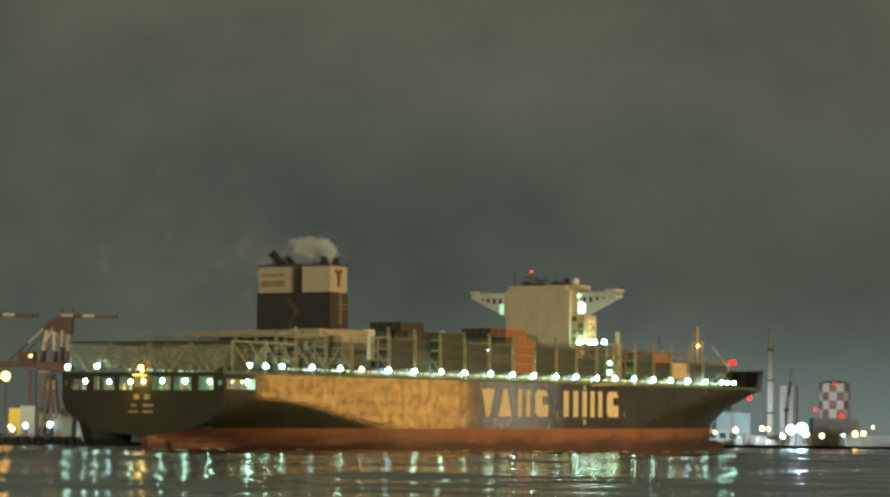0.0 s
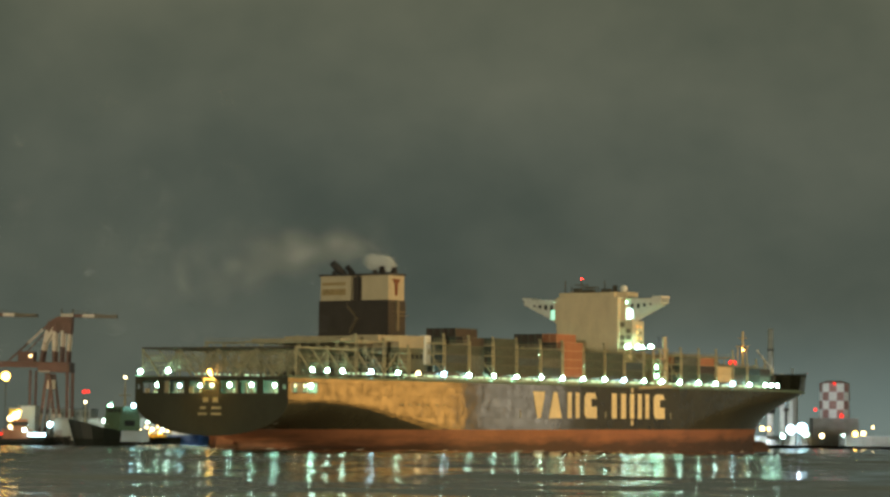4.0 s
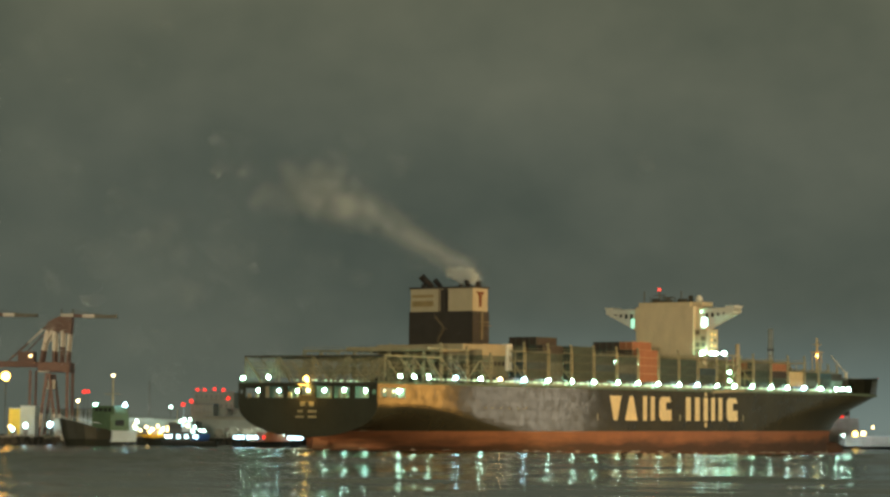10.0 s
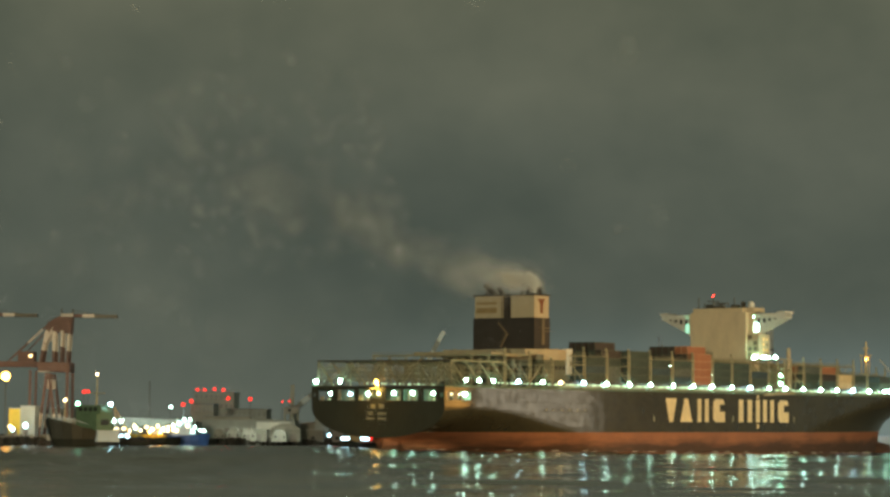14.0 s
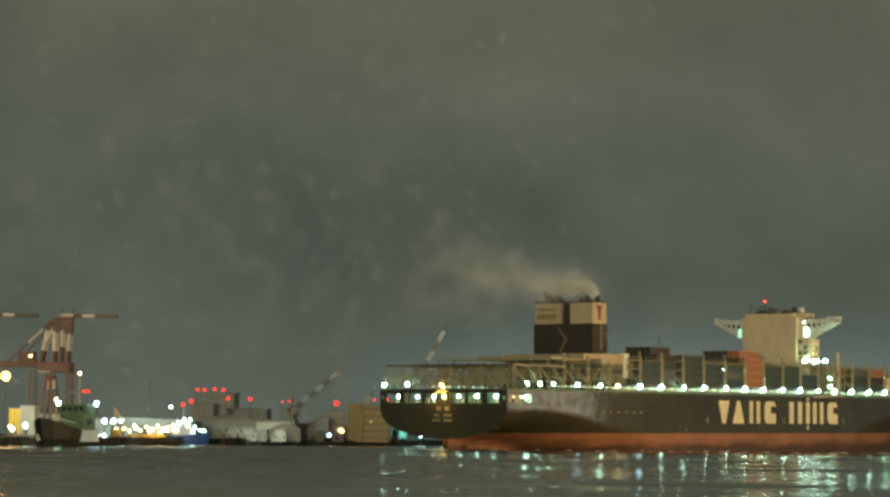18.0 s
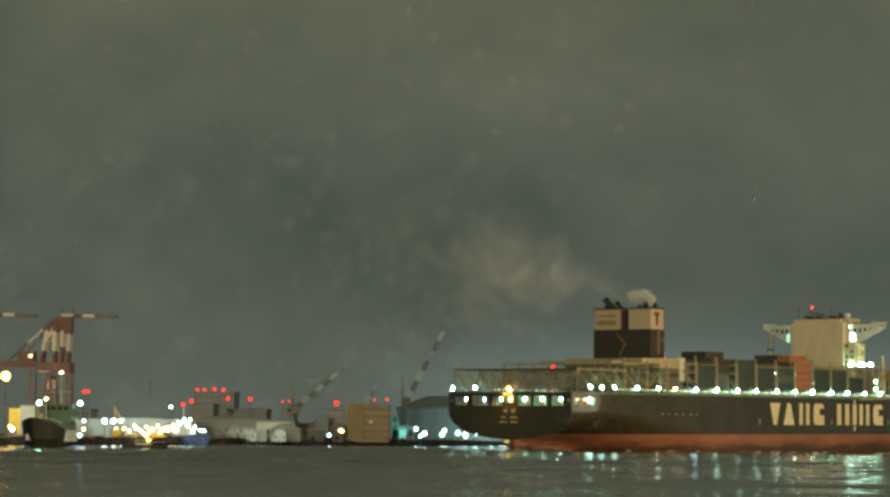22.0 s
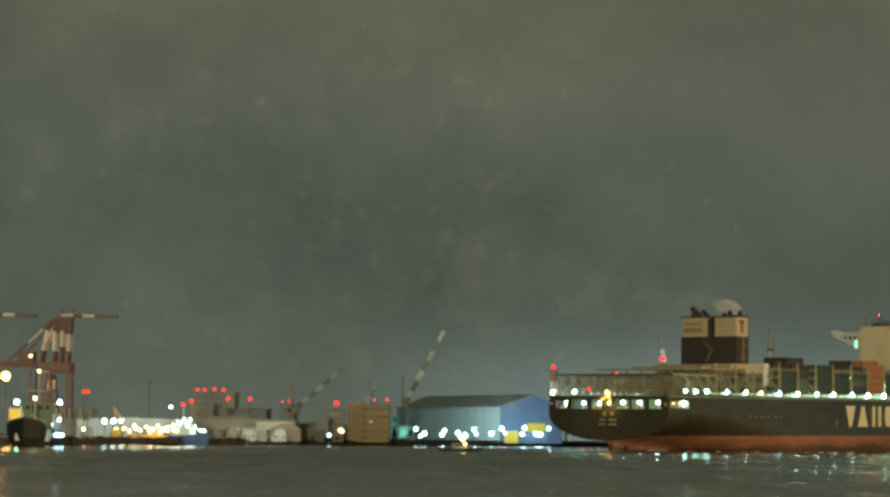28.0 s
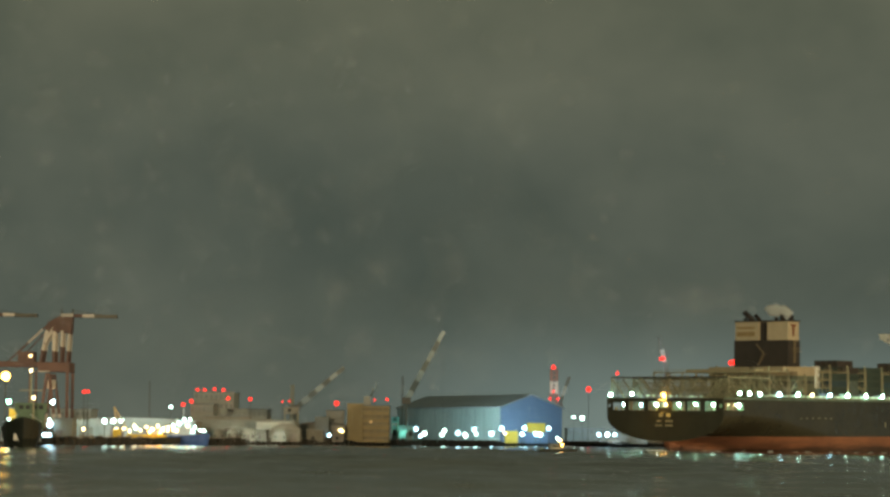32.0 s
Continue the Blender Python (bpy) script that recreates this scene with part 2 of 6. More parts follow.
FRAME_ORANGE = material("rubbed_orange_frame", (0.52, 0.30, 0.17), 0.6, 0, 0.4, 0.4, 0.0, 3.0, 0.5)
FRAME = material("worn_container_frame", (0.080, 0.096, 0.076), 0.6, 0, 0.4, 0.4, 0.0, 3.0, 0.5)
BOX_CREAM = material("cream_container_paint", (0.62, 0.50, 0.28), 0.6, 0, 0.2, 0.4, 0.0, 3.0, 0.6)
CRANE_RED = material("faded_red_crane_paint", (0.12, 0.066, 0.052), 0.6, 0, 0.35, 0.3, 0.0, 2.0)
CRANE_WHITE = material("weathered_white_crane_paint", (0.52, 0.50, 0.44), 0.6, 0, 0.15, 0.4)
WINDOW_BAND = material("dim_window_band", (0.32, 0.235, 0.11), 0.5, 0, 0.3, 0.6)
STAIR = material("dull_yellowed_stair_paint", (0.17, 0.14, 0.09), 0.6)
CONCRETE = material("grey_concrete", (0.30, 0.29, 0.25), 0.85, 0, 0.35, 0.15, 0.05, 1.5)
ROCK = material("dark_wet_rock", (0.05, 0.046, 0.038), 0.8, 0, 0.5, 0.6, 0.1, 2.0)
LAND = material("dim_yard_ground", (0.10, 0.095, 0.08), 0.9, 0, 0.4, 0.05, 0.0, 0.6)
JIB_WHITE = material("pale_jib_paint", (0.60, 0.70, 0.74), 0.7, 0, 0.2, 0.3)
# glass paled close to its wall, standing for haze over far windows
DULL_GLASS = material("haze_paled_window_glass", (0.25, 0.28, 0.27), 0.5, 0, 0.2, 0.4)
# red bands greyed to the sky's tone, as haze put into the paint
JIB_GREY = material("haze_grey_jib_paint", (0.25, 0.285, 0.28), 0.7, 0, 0.3, 0.3)
# red and white paled in the colour itself, in place of distance haze
FAR_RED = material("haze_paled_red_panel", (0.34, 0.19, 0.16), 0.8, 0, 0.2, 0.3)
FAR_PALE = material("haze_paled_panel", (0.76, 0.76, 0.70), 0.8, 0, 0.2, 0.3)
WALL_GREY = material("pale_grey_cladding", (0.34, 0.36, 0.33), 0.7, 0, 0.25, 0.2, 0.0, 2.0, 0.5)
WALL_TAN = material("yellow_ochre_render", (0.48, 0.36, 0.18), 0.8, 0, 0.2, 0.3, 0.0, 2.0, 0.4)
# greyed towards the sky's tone, in place of haze over the far blocks
WALL_FAR = material("haze_paled_concrete_block", (0.34, 0.38, 0.36), 0.85, 0, 0.2, 0.2)
# dark grey lifted to stand for haze
WALL_DARK = material("dark_grey_building", (0.25, 0.225, 0.205), 0.8, 0, 0.3, 0.2)
# roof colour lifted and blued for haze
ROOF_DARK = material("haze_lifted_roof_sheet", (0.255, 0.29, 0.30), 0.7, 0, 0.25, 0.2)
BLUE_WALL = material("blue_gable_cladding", (0.125, 0.205, 0.34), 0.7, 0, 0.15, 0.2)
HANGAR_WALL = material("grey_blue_hangar_cladding", (0.28, 0.36, 0.36), 0.7, 0, 0.2, 0.15, 0.0, 1.5, 0.5)
YELLOW = material("yellow_paint", (0.65, 0.48, 0.06), 0.6, 0, 0.2, 0.4)
BOAT_DARK = material("dark_green_boat_paint", (0.017, 0.021, 0.015), 0.5, 0, 0.4, 0.5)
BOAT_GREEN = material("green_wheelhouse_paint", (0.10, 0.17, 0.10), 0.6, 0, 0.3, 0.5)
BOAT_WHITE = material("white_boat_paint", (0.55, 0.66, 0.74), 0.5, 0, 0.15, 0.5)
BOAT_BLUE = material("blue_boat_paint", (0.06, 0.14, 0.42), 0.5, 0, 0.2, 0.5)
GLASS_DARK = material("dark_window_glass", (0.03, 0.035, 0.035), 0.45, 0, 0.1, 0.5, spec=0.15)
GLOW_DECK = glow("greenish_white_deck_lamp", (0.50, 1.0, 0.78), 46)
GLOW_BLUE = glow("blue_white_lamp", (0.42, 0.80, 1.0), 24)
GLOW_WARM = glow("warm_white_lamp", (1.0, 0.78, 0.42), 9)
GLOW_GREEN = glow("greenish_white_lamp", (0.34, 1.0, 0.62), 24)
GLOW_SODIUM = glow("orange_sodium_lamp", (1.0, 0.46, 0.08), 24)
GLOW_GOLD = glow("golden_stern_lamp", (1.0, 0.56, 0.13), 24)
# glowing lenses added out of sight, to widen lamp reflections on the water
FLOOD_DECK = glow("added_greenish_white_lens", (0.50, 1.0, 0.80), 26)
FLOOD_BLUE = glow("added_bluish_lens", (0.42, 0.80, 1.0), 26)
FLOOD_GOLD = glow("added_golden_lens", (1.0, 0.54, 0.11), 260)
GLOW_RED = glow("red_warning_lamp", (1.0, 0.03, 0.02), 14)
YARD_COOL = glow("cool_white_yard_lamp", (0.62, 1.0, 0.86), 9.5)
YARD_BLUE = glow("bluish_yard_lamp", (0.50, 0.84, 1.0), 9.5)
YARD_WARM = glow("warm_yard_lamp", (1.0, 0.72, 0.32), 7.5)
YARD_GREEN = glow("greenish_yard_lamp", (0.55, 1.0, 0.78), 8)
YARD_RED = glow("red_obstruction_lamp", (1.0, 0.020, 0.012), 3.4)
TUBE = glow("passage_tube_light", (0.66, 1.0, 0.66), 0.8)
WARM_WINDOW = glow("warm_cabin_window", (1.0, 0.66, 0.26), 0.22)
DIM_WINDOW = glow("dim_greenish_window", (0.45, 1.0, 0.72), 0.9)
GLOW_WINDOW = glow("lit_cabin_window", (0.75, 1.0, 0.82), 3.0)


def water_material():
    """Dark water, with a belt that the breeze ruffles."""
    m = bpy.data.materials.new("dark_harbour_water")
    m.use_nodes = True
    nt = m.node_tree
    N, L = nt.nodes.new, nt.links.new
    b = nt.nodes["Principled BSDF"]
    b.inputs["Base Color"].default_value = (0.042, 0.047, 0.035, 1)
    b.inputs["Roughness"].default_value = 0.075
    b.inputs["IOR"].default_value = 1.33
    b.inputs["Specular Tint"].default_value = (0.93, 0.98, 0.84, 1)
    co, n, bp = N("ShaderNodeTexCoord"), N("ShaderNodeTexNoise"), N("ShaderNodeBump")
    n.inputs["Scale"].default_value, n.inputs["Detail"].default_value = 0.7, 3.0
    bp.inputs["Strength"].default_value, bp.inputs["Distance"].default_value = 1.0, 0.036
    # a wide cat's paw: a belt of ruffled water across the near half of the channel, with a ragged edge
    sep, wob, x = N("ShaderNodeSeparateXYZ"), N("ShaderNodeTexNoise"), N("ShaderNodeMath")
    wob.inputs["Scale"].default_value, wob.inputs["Detail"].default_value = 0.012, 3.0
    x.operation, x.inputs[1].default_value = "MULTIPLY_ADD", 40.0
    lo, hi, near, shore, m1, m2, m3 = N("ShaderNodeMapRange"), N("ShaderNodeMapRange"), N("ShaderNodeMapRange"), N("ShaderNodeMapRange"), N("ShaderNodeMath"), N("ShaderNodeMath"), N("ShaderNodeMath")
    for r, a, b_, c, d in ((lo, -150, -125, 0, 1), (hi, -60, -16, 1, 0), (near, 740, 880, 1, 0.3), (shore, 180, 270, 0.25, 0.0)):
        r.interpolation_type = "SMOOTHSTEP"
        r.inputs[1].default_value, r.inputs[2].default_value, r.inputs[3].default_value, r.inputs[4].default_value = a, b_, c, d
    m1.operation = m2.operation = "MULTIPLY"
    m3.operation = "MAXIMUM"
    rough, tall, mul = N("ShaderNodeMapRange"), N("ShaderNodeMapRange"), N("ShaderNodeMath")
    rough.inputs[3].default_value, rough.inputs[4].default_value = 0.070, 0.205
    tall.inputs[3].default_value, tall.inputs[4].default_value = 0.85, 1.15
    mul.operation = "MULTIPLY"
    L(co.outputs["Object"], sep.inputs[0])
    L(co.outputs["Object"], wob.inputs["Vector"])
    L(wob.outputs["Fac"], x.inputs[0])
    L(sep.outputs[0], x.inputs[2])
    L(x.outputs[0], lo.inputs[0])
    L(x.outputs[0], hi.inputs[0])
    L(sep.outputs[1], near.inputs[0])
    L(lo.outputs[0], m1.inputs[0])
    L(hi.outputs[0], m1.inputs[1])
    L(m1.outputs[0], m2.inputs[0])
    L(near.outputs[0], m2.inputs[1])
    L(sep.outputs[1], shore.inputs[0])
    L(m2.outputs[0], m3.inputs[0])
    L(shore.outputs[0], m3.inputs[1])
    L(m3.outputs[0], rough.inputs[0])
    L(m3.outputs[0], tall.inputs[0])
    fan, gust, lift, both = N("ShaderNodeMapping"), N("ShaderNodeTexNoise"), N("ShaderNodeMapRange"), N("ShaderNodeMath")
    fan.inputs["Scale"].default_value = (0.16, 0.035, 1.0)
    gust.inputs["Scale"].default_value, gust.inputs["Detail"].default_value, gust.inputs["Roughness"].default_value = 1.0, 5.0, 0.6
    lift.inputs[1].default_value, lift.inputs[2].default_value, lift.inputs[3].default_value, lift.inputs[4].default_value = 0.3, 0.7, 0.7, 1.35
    both.operation = "MULTIPLY"
    L(co.outputs["Object"], fan.inputs[0])
    L(fan.outputs[0], gust.inputs["Vector"])
    L(gust.outputs["Fac"], lift.inputs[0])
    L(rough.outputs[0], both.inputs[0])
    L(lift.outputs[0], both.inputs[1])
    L(both.outputs[0], b.inputs["Roughness"])
    L(co.outputs["Object"], n.inputs["Vector"])
    L(n.outputs["Fac"], mul.inputs[0])
    L(tall.outputs[0], mul.inputs[1])
    L(mul.outputs[0], bp.inputs["Height"])
    L(bp.outputs[0], b.inputs["Normal"])
    return m


WATER = water_material()


FOAM_AND_GLINTS = material("dull_white_foam_and_glints", (0.62, 0.66, 0.60), 0.7, 0, 0.35, 0.8, 0.05, 4.0)
SMOKE = material("grey_funnel_smoke", (0.74, 0.79, 0.79), 1.0, 0, 0.1, 0.5, 0.0, 3.0, spec=0.0)


# ---- shapes ----
class Shape:
    """A mesh in the making: vertices, faces and the material slot of each face."""

    def __init__(self):
        self.v, self.f = [], []

    def add(self, verts, faces):
        k = len(self.v)
        self.v += [tuple(p) for p in verts]
        self.f += [tuple(i + k for i in q) for q in faces]
        return self

    def box(self, x0, x1, y0, y1, z0, z1):
        v = [(x, y, z) for z in (z0, z1) for x, y in ((x0, y0), (x1, y0), (x1, y1), (x0, y1))]
        return self.add(v, [(3, 2, 1, 0), (4, 5, 6, 7), (0, 1, 5, 4), (1, 2, 6, 5), (2, 3, 7, 6), (3, 0, 4, 7)])

    def bar(self, p, q, w, h=None):
        """A square or flat beam from p to q."""
        p, q = Vector(p), Vector(q)
        d = (q - p).normalized()
        a = d.cross((0, 0, 1)) if abs(d.z) < 0.98 else d.cross((1, 0, 0))
        a.normalize()
        b = d.cross(a) * ((h or w) / 2)
        a = a * (w / 2)
        v = [c + s for c in (p, q) for s in (a + b, b - a, -a - b, a - b)]
        return self.add(v, [(3, 2, 1, 0), (4, 5, 6, 7), (0, 1, 5, 4), (1, 2, 6, 5), (2, 3, 7, 6), (3, 0, 4, 7)])

    def tube(self, p, q, r, r2=None, n=10):
        p, q = Vector(p), Vector(q)
        r2 = r if r2 is None else r2
        d = (q - p).normalized()
        a = d.cross((0, 0, 1)) if abs(d.z) < 0.98 else d.cross((1, 0, 0))
        a.normalize()
        b = d.cross(a)
        v = [c + (a * math.cos(t) + b * math.sin(t)) * s for c, s in ((p, r), (q, r2)) for t in (2 * math.pi * i / n for i in range(n))]
        f = [(i, (i + 1) % n, n + (i + 1) % n, n + i) for i in range(n)]
        return self.add(v, f + [tuple(range(n - 1, -1, -1)), tuple(range(n, 2 * n))])

    def ball(self, c, r, n=10, m=6, sz=1.0):
        v = [(c[0], c[1], c[2] + r * sz)]
        for i in range(1, m):
            t = math.pi * i / m
            v += [(c[0] + r * math.sin(t) * math.cos(2 * math.pi * j / n), c[1] + r * math.sin(t) * math.sin(2 * math.pi * j / n), c[2] + r * sz * math.cos(t)) for j in range(n)]
        v.append((c[0], c[1], c[2] - r * sz))
        f = [(0, 1 + j, 1 + (j + 1) % n) for j in range(n)]
        for i in range(m - 2):
            k = 1 + i * n
            f += [(k + j, k + n + j, k + n + (j + 1) % n, k + (j + 1) % n) for j in range(n)]
        k = 1 + (m - 2) * n
        f += [(k + j, len(v) - 1, k + (j + 1) % n) for j in range(n)]
        return self.add(v, f)

    def prism(self, pts, axis, lo, hi):
        """A flat outline (pairs, counter-clockwise) drawn out along x, y or z."""
        n = len(pts)
        put = {"x": lambda a, b, c: (c, a, b), "y": lambda a, b, c: (a, c, b), "z": lambda a, b, c: (a, b, c)}[axis]
        v = [put(a, b, c) for c in (lo, hi) for a, b in pts]
        return self.add(v, [tuple(range(n - 1, -1, -1)), tuple(range(n, 2 * n))] + [(i, (i + 1) % n, n + (i + 1) % n, n + i) for i in range(n)])

    def mesh(self, name, mat, smooth=False):
        me = bpy.data.meshes.new(name)
        used = sorted({i for q in self.f for i in q})
        slot = {i: k for k, i in enumerate(used)}
        me.from_pydata([self.v[i] for i in used], [], [[slot[i] for i in q] for q in self.f])
        bm = bmesh.new()
        bm.from_mesh(me)
        bmesh.ops.recalc_face_normals(bm, faces=bm.faces)
        bm.to_mesh(me)
        bm.free()
        if smooth:
            me.shade_smooth()
        me.materials.append(mat)
        return me


def part(name, shape, mat, parent=None, label="", at=None, smooth=False):
    """Links a shape (or a mesh that another part has) as one mesh object under a thing or part."""
    me = shape if isinstance(shape, bpy.types.Mesh) else shape.mesh(name, mat, smooth)
    ob = new(name, me)
    if parent:
        ob.parent = parent
    if at is not None:
        ob.matrix_basis = at if isinstance(at, Matrix) else Matrix.Translation(at)
    if label:
        tagged(ob, label)
    return ob


def thing(name, label, category, at=None, group="", kind=""):
    """An Empty at the base of a thing made of parts."""
    ob = new(name)
    if at is not None:
        ob.matrix_basis = at if isinstance(at, Matrix) else Matrix.Translation(at)
    return tagged(ob, label, category, group, kind)


# ---- the container ship (x forward from the transom, y to port, z up from the waterline at the stern) ----
DECK_Z, RED_Z, BEAM = 18.6, 5.3, 25.5


def stem(z):
    """How far forward the stem reaches at a height."""
    return float(np.interp(z, (-3, 3.5, 6, 9, 13, DECK_Z, 22, 26), (331, 331, 333, 337, 346, 362, 362.6, 362.8)))


def half_breadth(x, z):
    """Half the hull's breadth at a station and a height: round run aft, straight sides, flared bow."""
    if x < 85:
        knuckle = float(np.interp(x, (0, 8, 20, 33, 46, 62, 85), (12.9, 12.5, 11.8, 10.5, 8.6, 6.2, 4.0)))
        bottom = float(np.interp(x, (0, 14, 24, 34, 46, 60, 85), (3.4, 3.0, 2.2, 0.4, -5, -12, -30)))
        skeg = float(np.interp(x, (15, 18, 30, 45), (0.0, 0.5, 2.4, 6.0)))
        full = float(np.interp(x, (0, 14), (24.9, BEAM)))
        if z >= knuckle:
            return full
        if z <= bottom:
            return skeg
        sharp = float(np.interp(x, (4, 11, 24), (2.2, 1.5, 1.22)))
        return max(skeg, full * math.sqrt(max(0.0, 1 - ((knuckle - z) / (knuckle - bottom)) ** sharp)))
    return BEAM


def bow_breadth(u, z):
    """Half-breadth forward of the parallel body: full above the flare line, drawn in below it."""
    deck = BEAM * (1 - max(0.0, (u - 0.54) / 0.46) ** 2.5)
    line = BEAM * (1 - max(0.0, (u - 0.06) / 0.94) ** 1.55)
    knuckle = float(np.interp(u, (0, 0.06, 0.25, 0.45, 0.62, 1.0), (4.5, 5.6, 9.6, 14.2, 17.6, 19.5)))
    f = min(1.0, max(0.0, (knuckle - z) / (knuckle + 0.5)))
    return max(0.0, deck - (deck - line) * (1 - (1 - f) ** 2.0))


STATIONS = [0, 1, 4, 8, 12.5, 16, 20, 25, 30, 36, 42, 48, 55, 62, 70, 78, 85, 100, 125, 150, 175, 200, 215]
LEVELS = [-3, -1.5, 0, 1, 2, 3.2, 4.4, RED_Z, 6.2, 7.2, 8.2, 9.2, 10.2, 11.2, 12.2, 13.2, 14.8, 17.4, DECK_Z]


def hull_point(i, z, side):
    n = len(STATIONS)
    if i < n:
        return (STATIONS[i], side * half_breadth(STATIONS[i], z), z)
    u = (i - n + 1) / 26
    return (215 + (stem(z) - 215) * u, side * bow_breadth(u, z), z)


def hull_skin(levels, wanted):
    """The plating between the given heights, for the cells that are wanted (station, height)."""
    s = Shape()
    total = len(STATIONS) + 26
    for side in (-1, 1):
        base = len(s.v)
        s.v += [hull_point(i, z, side) for z in levels for i in range(total)]
        for k in range(len(levels) - 1):
            for i in range(total - 1):
                if wanted(STATIONS[min(i, len(STATIONS) - 1)], levels[k]):
                    a = base + k * total + i
                    s.f.append((a, a + 1, a + total + 1, a + total))
    return s


def is_opening(x, z):
    return z == 14.8 and x in (1, 4, 8)


def is_counter(x, z):
    return x < 48 and z < RED_Z


def deck_outline(z, inset=0.0):
    total = len(STATIONS) + 26
    right = [hull_point(i, z, -1) for i in range(total)]
    return [(x, min(0, y + inset)) for x, y, _ in right] + [(x, max(0, -y - inset)) for x, y, _ in reversed(right)]


def make_ship():
    ship = thing("container_ship", "large dark green container ship with red bottom, nearly empty", "container ship")
    part("hull_bottom", hull_skin(LEVELS[:8], lambda x, z: not is_counter(x, z)), RED_HULL, ship, "rust-red antifouling below the waterline band", smooth=True)
    part("hull_side", hull_skin(LEVELS[7:], lambda x, z: not is_opening(x, z)), GREEN_HULL, ship, "dark green painted topsides", smooth=True)
    part("counter", hull_skin(LEVELS[:8], is_counter), RED_HULL, ship, "weathered red-brown underside of the stern", smooth=True)
    bulb = Shape()
    bulb.ball((0, 0, 0), 1, 14, 8)
    b = part("bulbous_bow", bulb, RED_HULL, ship, "red bulbous bow just above the water", smooth=True)
    b.matrix_basis = Matrix.Translation((332, 0, -2.4)) @ Matrix.Diagonal((10.0, 3.2, 3.5, 1))

    # transom with the lit openings of the mooring deck
    tr = Shape()
    pts = [(half_breadth(0, z), z) for z in [3.4, 3.7, 4.2, 5, 6, 7, 8, 9, 10, 11, 12, 13, 14.6]]
    tr.prism([(y, z) for y, z in pts] + [(-y, z) for y, z in reversed(pts)], "x", -0.15, 0.15)
    tr.box(-0.15, 0.15, -24.9, 24.9, 17.9, DECK_Z + 0.35)
    holes = [(-24.3, -23.1, 15.7, 16.9), (-21.9, -17.1, 14.6, 17.9), (-15.2, -9.7, 14.6, 17.9), (-9.2 + 0.3, -3.3, 14.6, 17.9), (-1.6, 1.9, 15.5, 17.9),
             (2.8, 7.0, 14.6, 17.9), (8.6, 15.5, 14.6, 17.9), (17.2, 22.3, 14.6, 17.9), (23.4, 24.5, 15.7, 16.9)]
    y = -24.9
    for a, b2, z0, z1 in holes:
        tr.box(-0.15, 0.15, y, a, 14.6, 17.9)
        if z0 > 14.7:
            tr.box(-0.15, 0.15, a, b2, 14.6, z0)
        if z1 < 17.8:
            tr.box(-0.15, 0.15, a, b2, z1, 17.9)
        y = b2
    tr.box(-0.15, 0.15, y, 24.9, 14.6, 17.9)
    part("transom", tr, GREEN_FLAT, ship, "dark green rounded transom with a row of lit openings")
    room = Shape()
    room.box(0.2, 14, -24.6, 24.6, 14.2, 14.5)
    room.box(13.6, 14, -24.6, 24.6, 14.5, 18.3)
    room.box(0.2, 14, -24.6, 24.6, 18.25, 18.45)
    part("mooring_deck", room, PALE_GREEN, ship, "pale green lit mooring deck inside the stern")
    for a, b2, z0, z1 in holes[1:8]:
        w = Shape()
        c = (a + b2) / 2
        w.tube((3.2, c + 0.9, 14.5), (3.2, c + 0.9, 15.8), 0.55, 0.55, 10)
        w.tube((3.2, c - 0.6, 14.5), (3.2, c - 0.6, 15.6), 0.4, 0.4, 10)
        w.box(2.6, 3.8, c - 1.2, c + 1.5, 14.5, 14.75)
        part("mooring_bitt", w, LASHING, ship)
    for yy, zz, mat in ((-20.4, 16.9, GLOW_DECK), (-13, 17, GLOW_DECK), (-6, 17, GLOW_DECK), (-0.2, 16.9, GLOW_WARM), (3.6, 16.8, GLOW_DECK), (10.4, 16.8, GLOW_BLUE), (17.9, 16.9, GLOW_DECK)):
        part("mooring_lamp", Shape().ball((0.35, yy, zz - 0.2), 0.52), mat, ship, "bright lamp in the mooring opening")
    for xx, r, mat in ((3.6, 0.22, GLOW_WARM), (7.9, 0.26, GLOW_WARM), (10.6, 0.62, GLOW_DECK)):
        part("mooring_lamp", Shape().ball((xx, -24.6, 16.6), r), mat, ship, "bright lamp in the side opening")
    # tan posts and winch frames of the mooring deck, just inside the openings
    for x0, x1, y0, y1, z1 in ((0.3, 0.7, 14.1, 15.3, 17.9), (0.3, 0.7, -11.6, -11.0, 17.4), (0.3, 0.7, -13.4, -12.6, 16.6), (0.3, 0.7, 20.6, 21.9, 15.8), (0.3, 0.7, -8.7, -7.9, 17.9), (0.3, 0.7, 5.9, 6.9, 16.4), (4.6, 7.2, -24.7, -24.3, 18.25), (1.2, 2.8, -24.7, -24.3, 18.25), (8.6, 9.4, -24.7, -24.3, 16.2)):
        part("mooring_post", Shape().box(x0, x1, y0, y1, 14.5, z1), CASING, ship, "tan post inside the mooring opening")
    # writing on the stern: bars where the name and port of registry stand
    for k, (y0, y1, z0, z1) in enumerate(((0.6, 2.3, 12.2, 13.5), (-2.6, -0.9, 12.2, 13.5), (1.4, 3.2, 10.4, 11.1), (-3.6, -0.5, 10.4, 11.1), (1.0, 3.9, 8.9, 9.5), (-3.6, -0.5, 8.9, 9.5))):
        part("stern_name_bar", Shape().box(-0.2, -0.152, y0, y1, z0, z1), TRUSS, ship)
    rud = Shape()
    rud.prism([(1.0, -3), (9.5, -3), (9.0, 3.0), (2.2, 3.2)], "y", -0.7, 0.7)
    part("rudder", rud, RED_HULL, ship, "orange-red rudder blade under the stern")

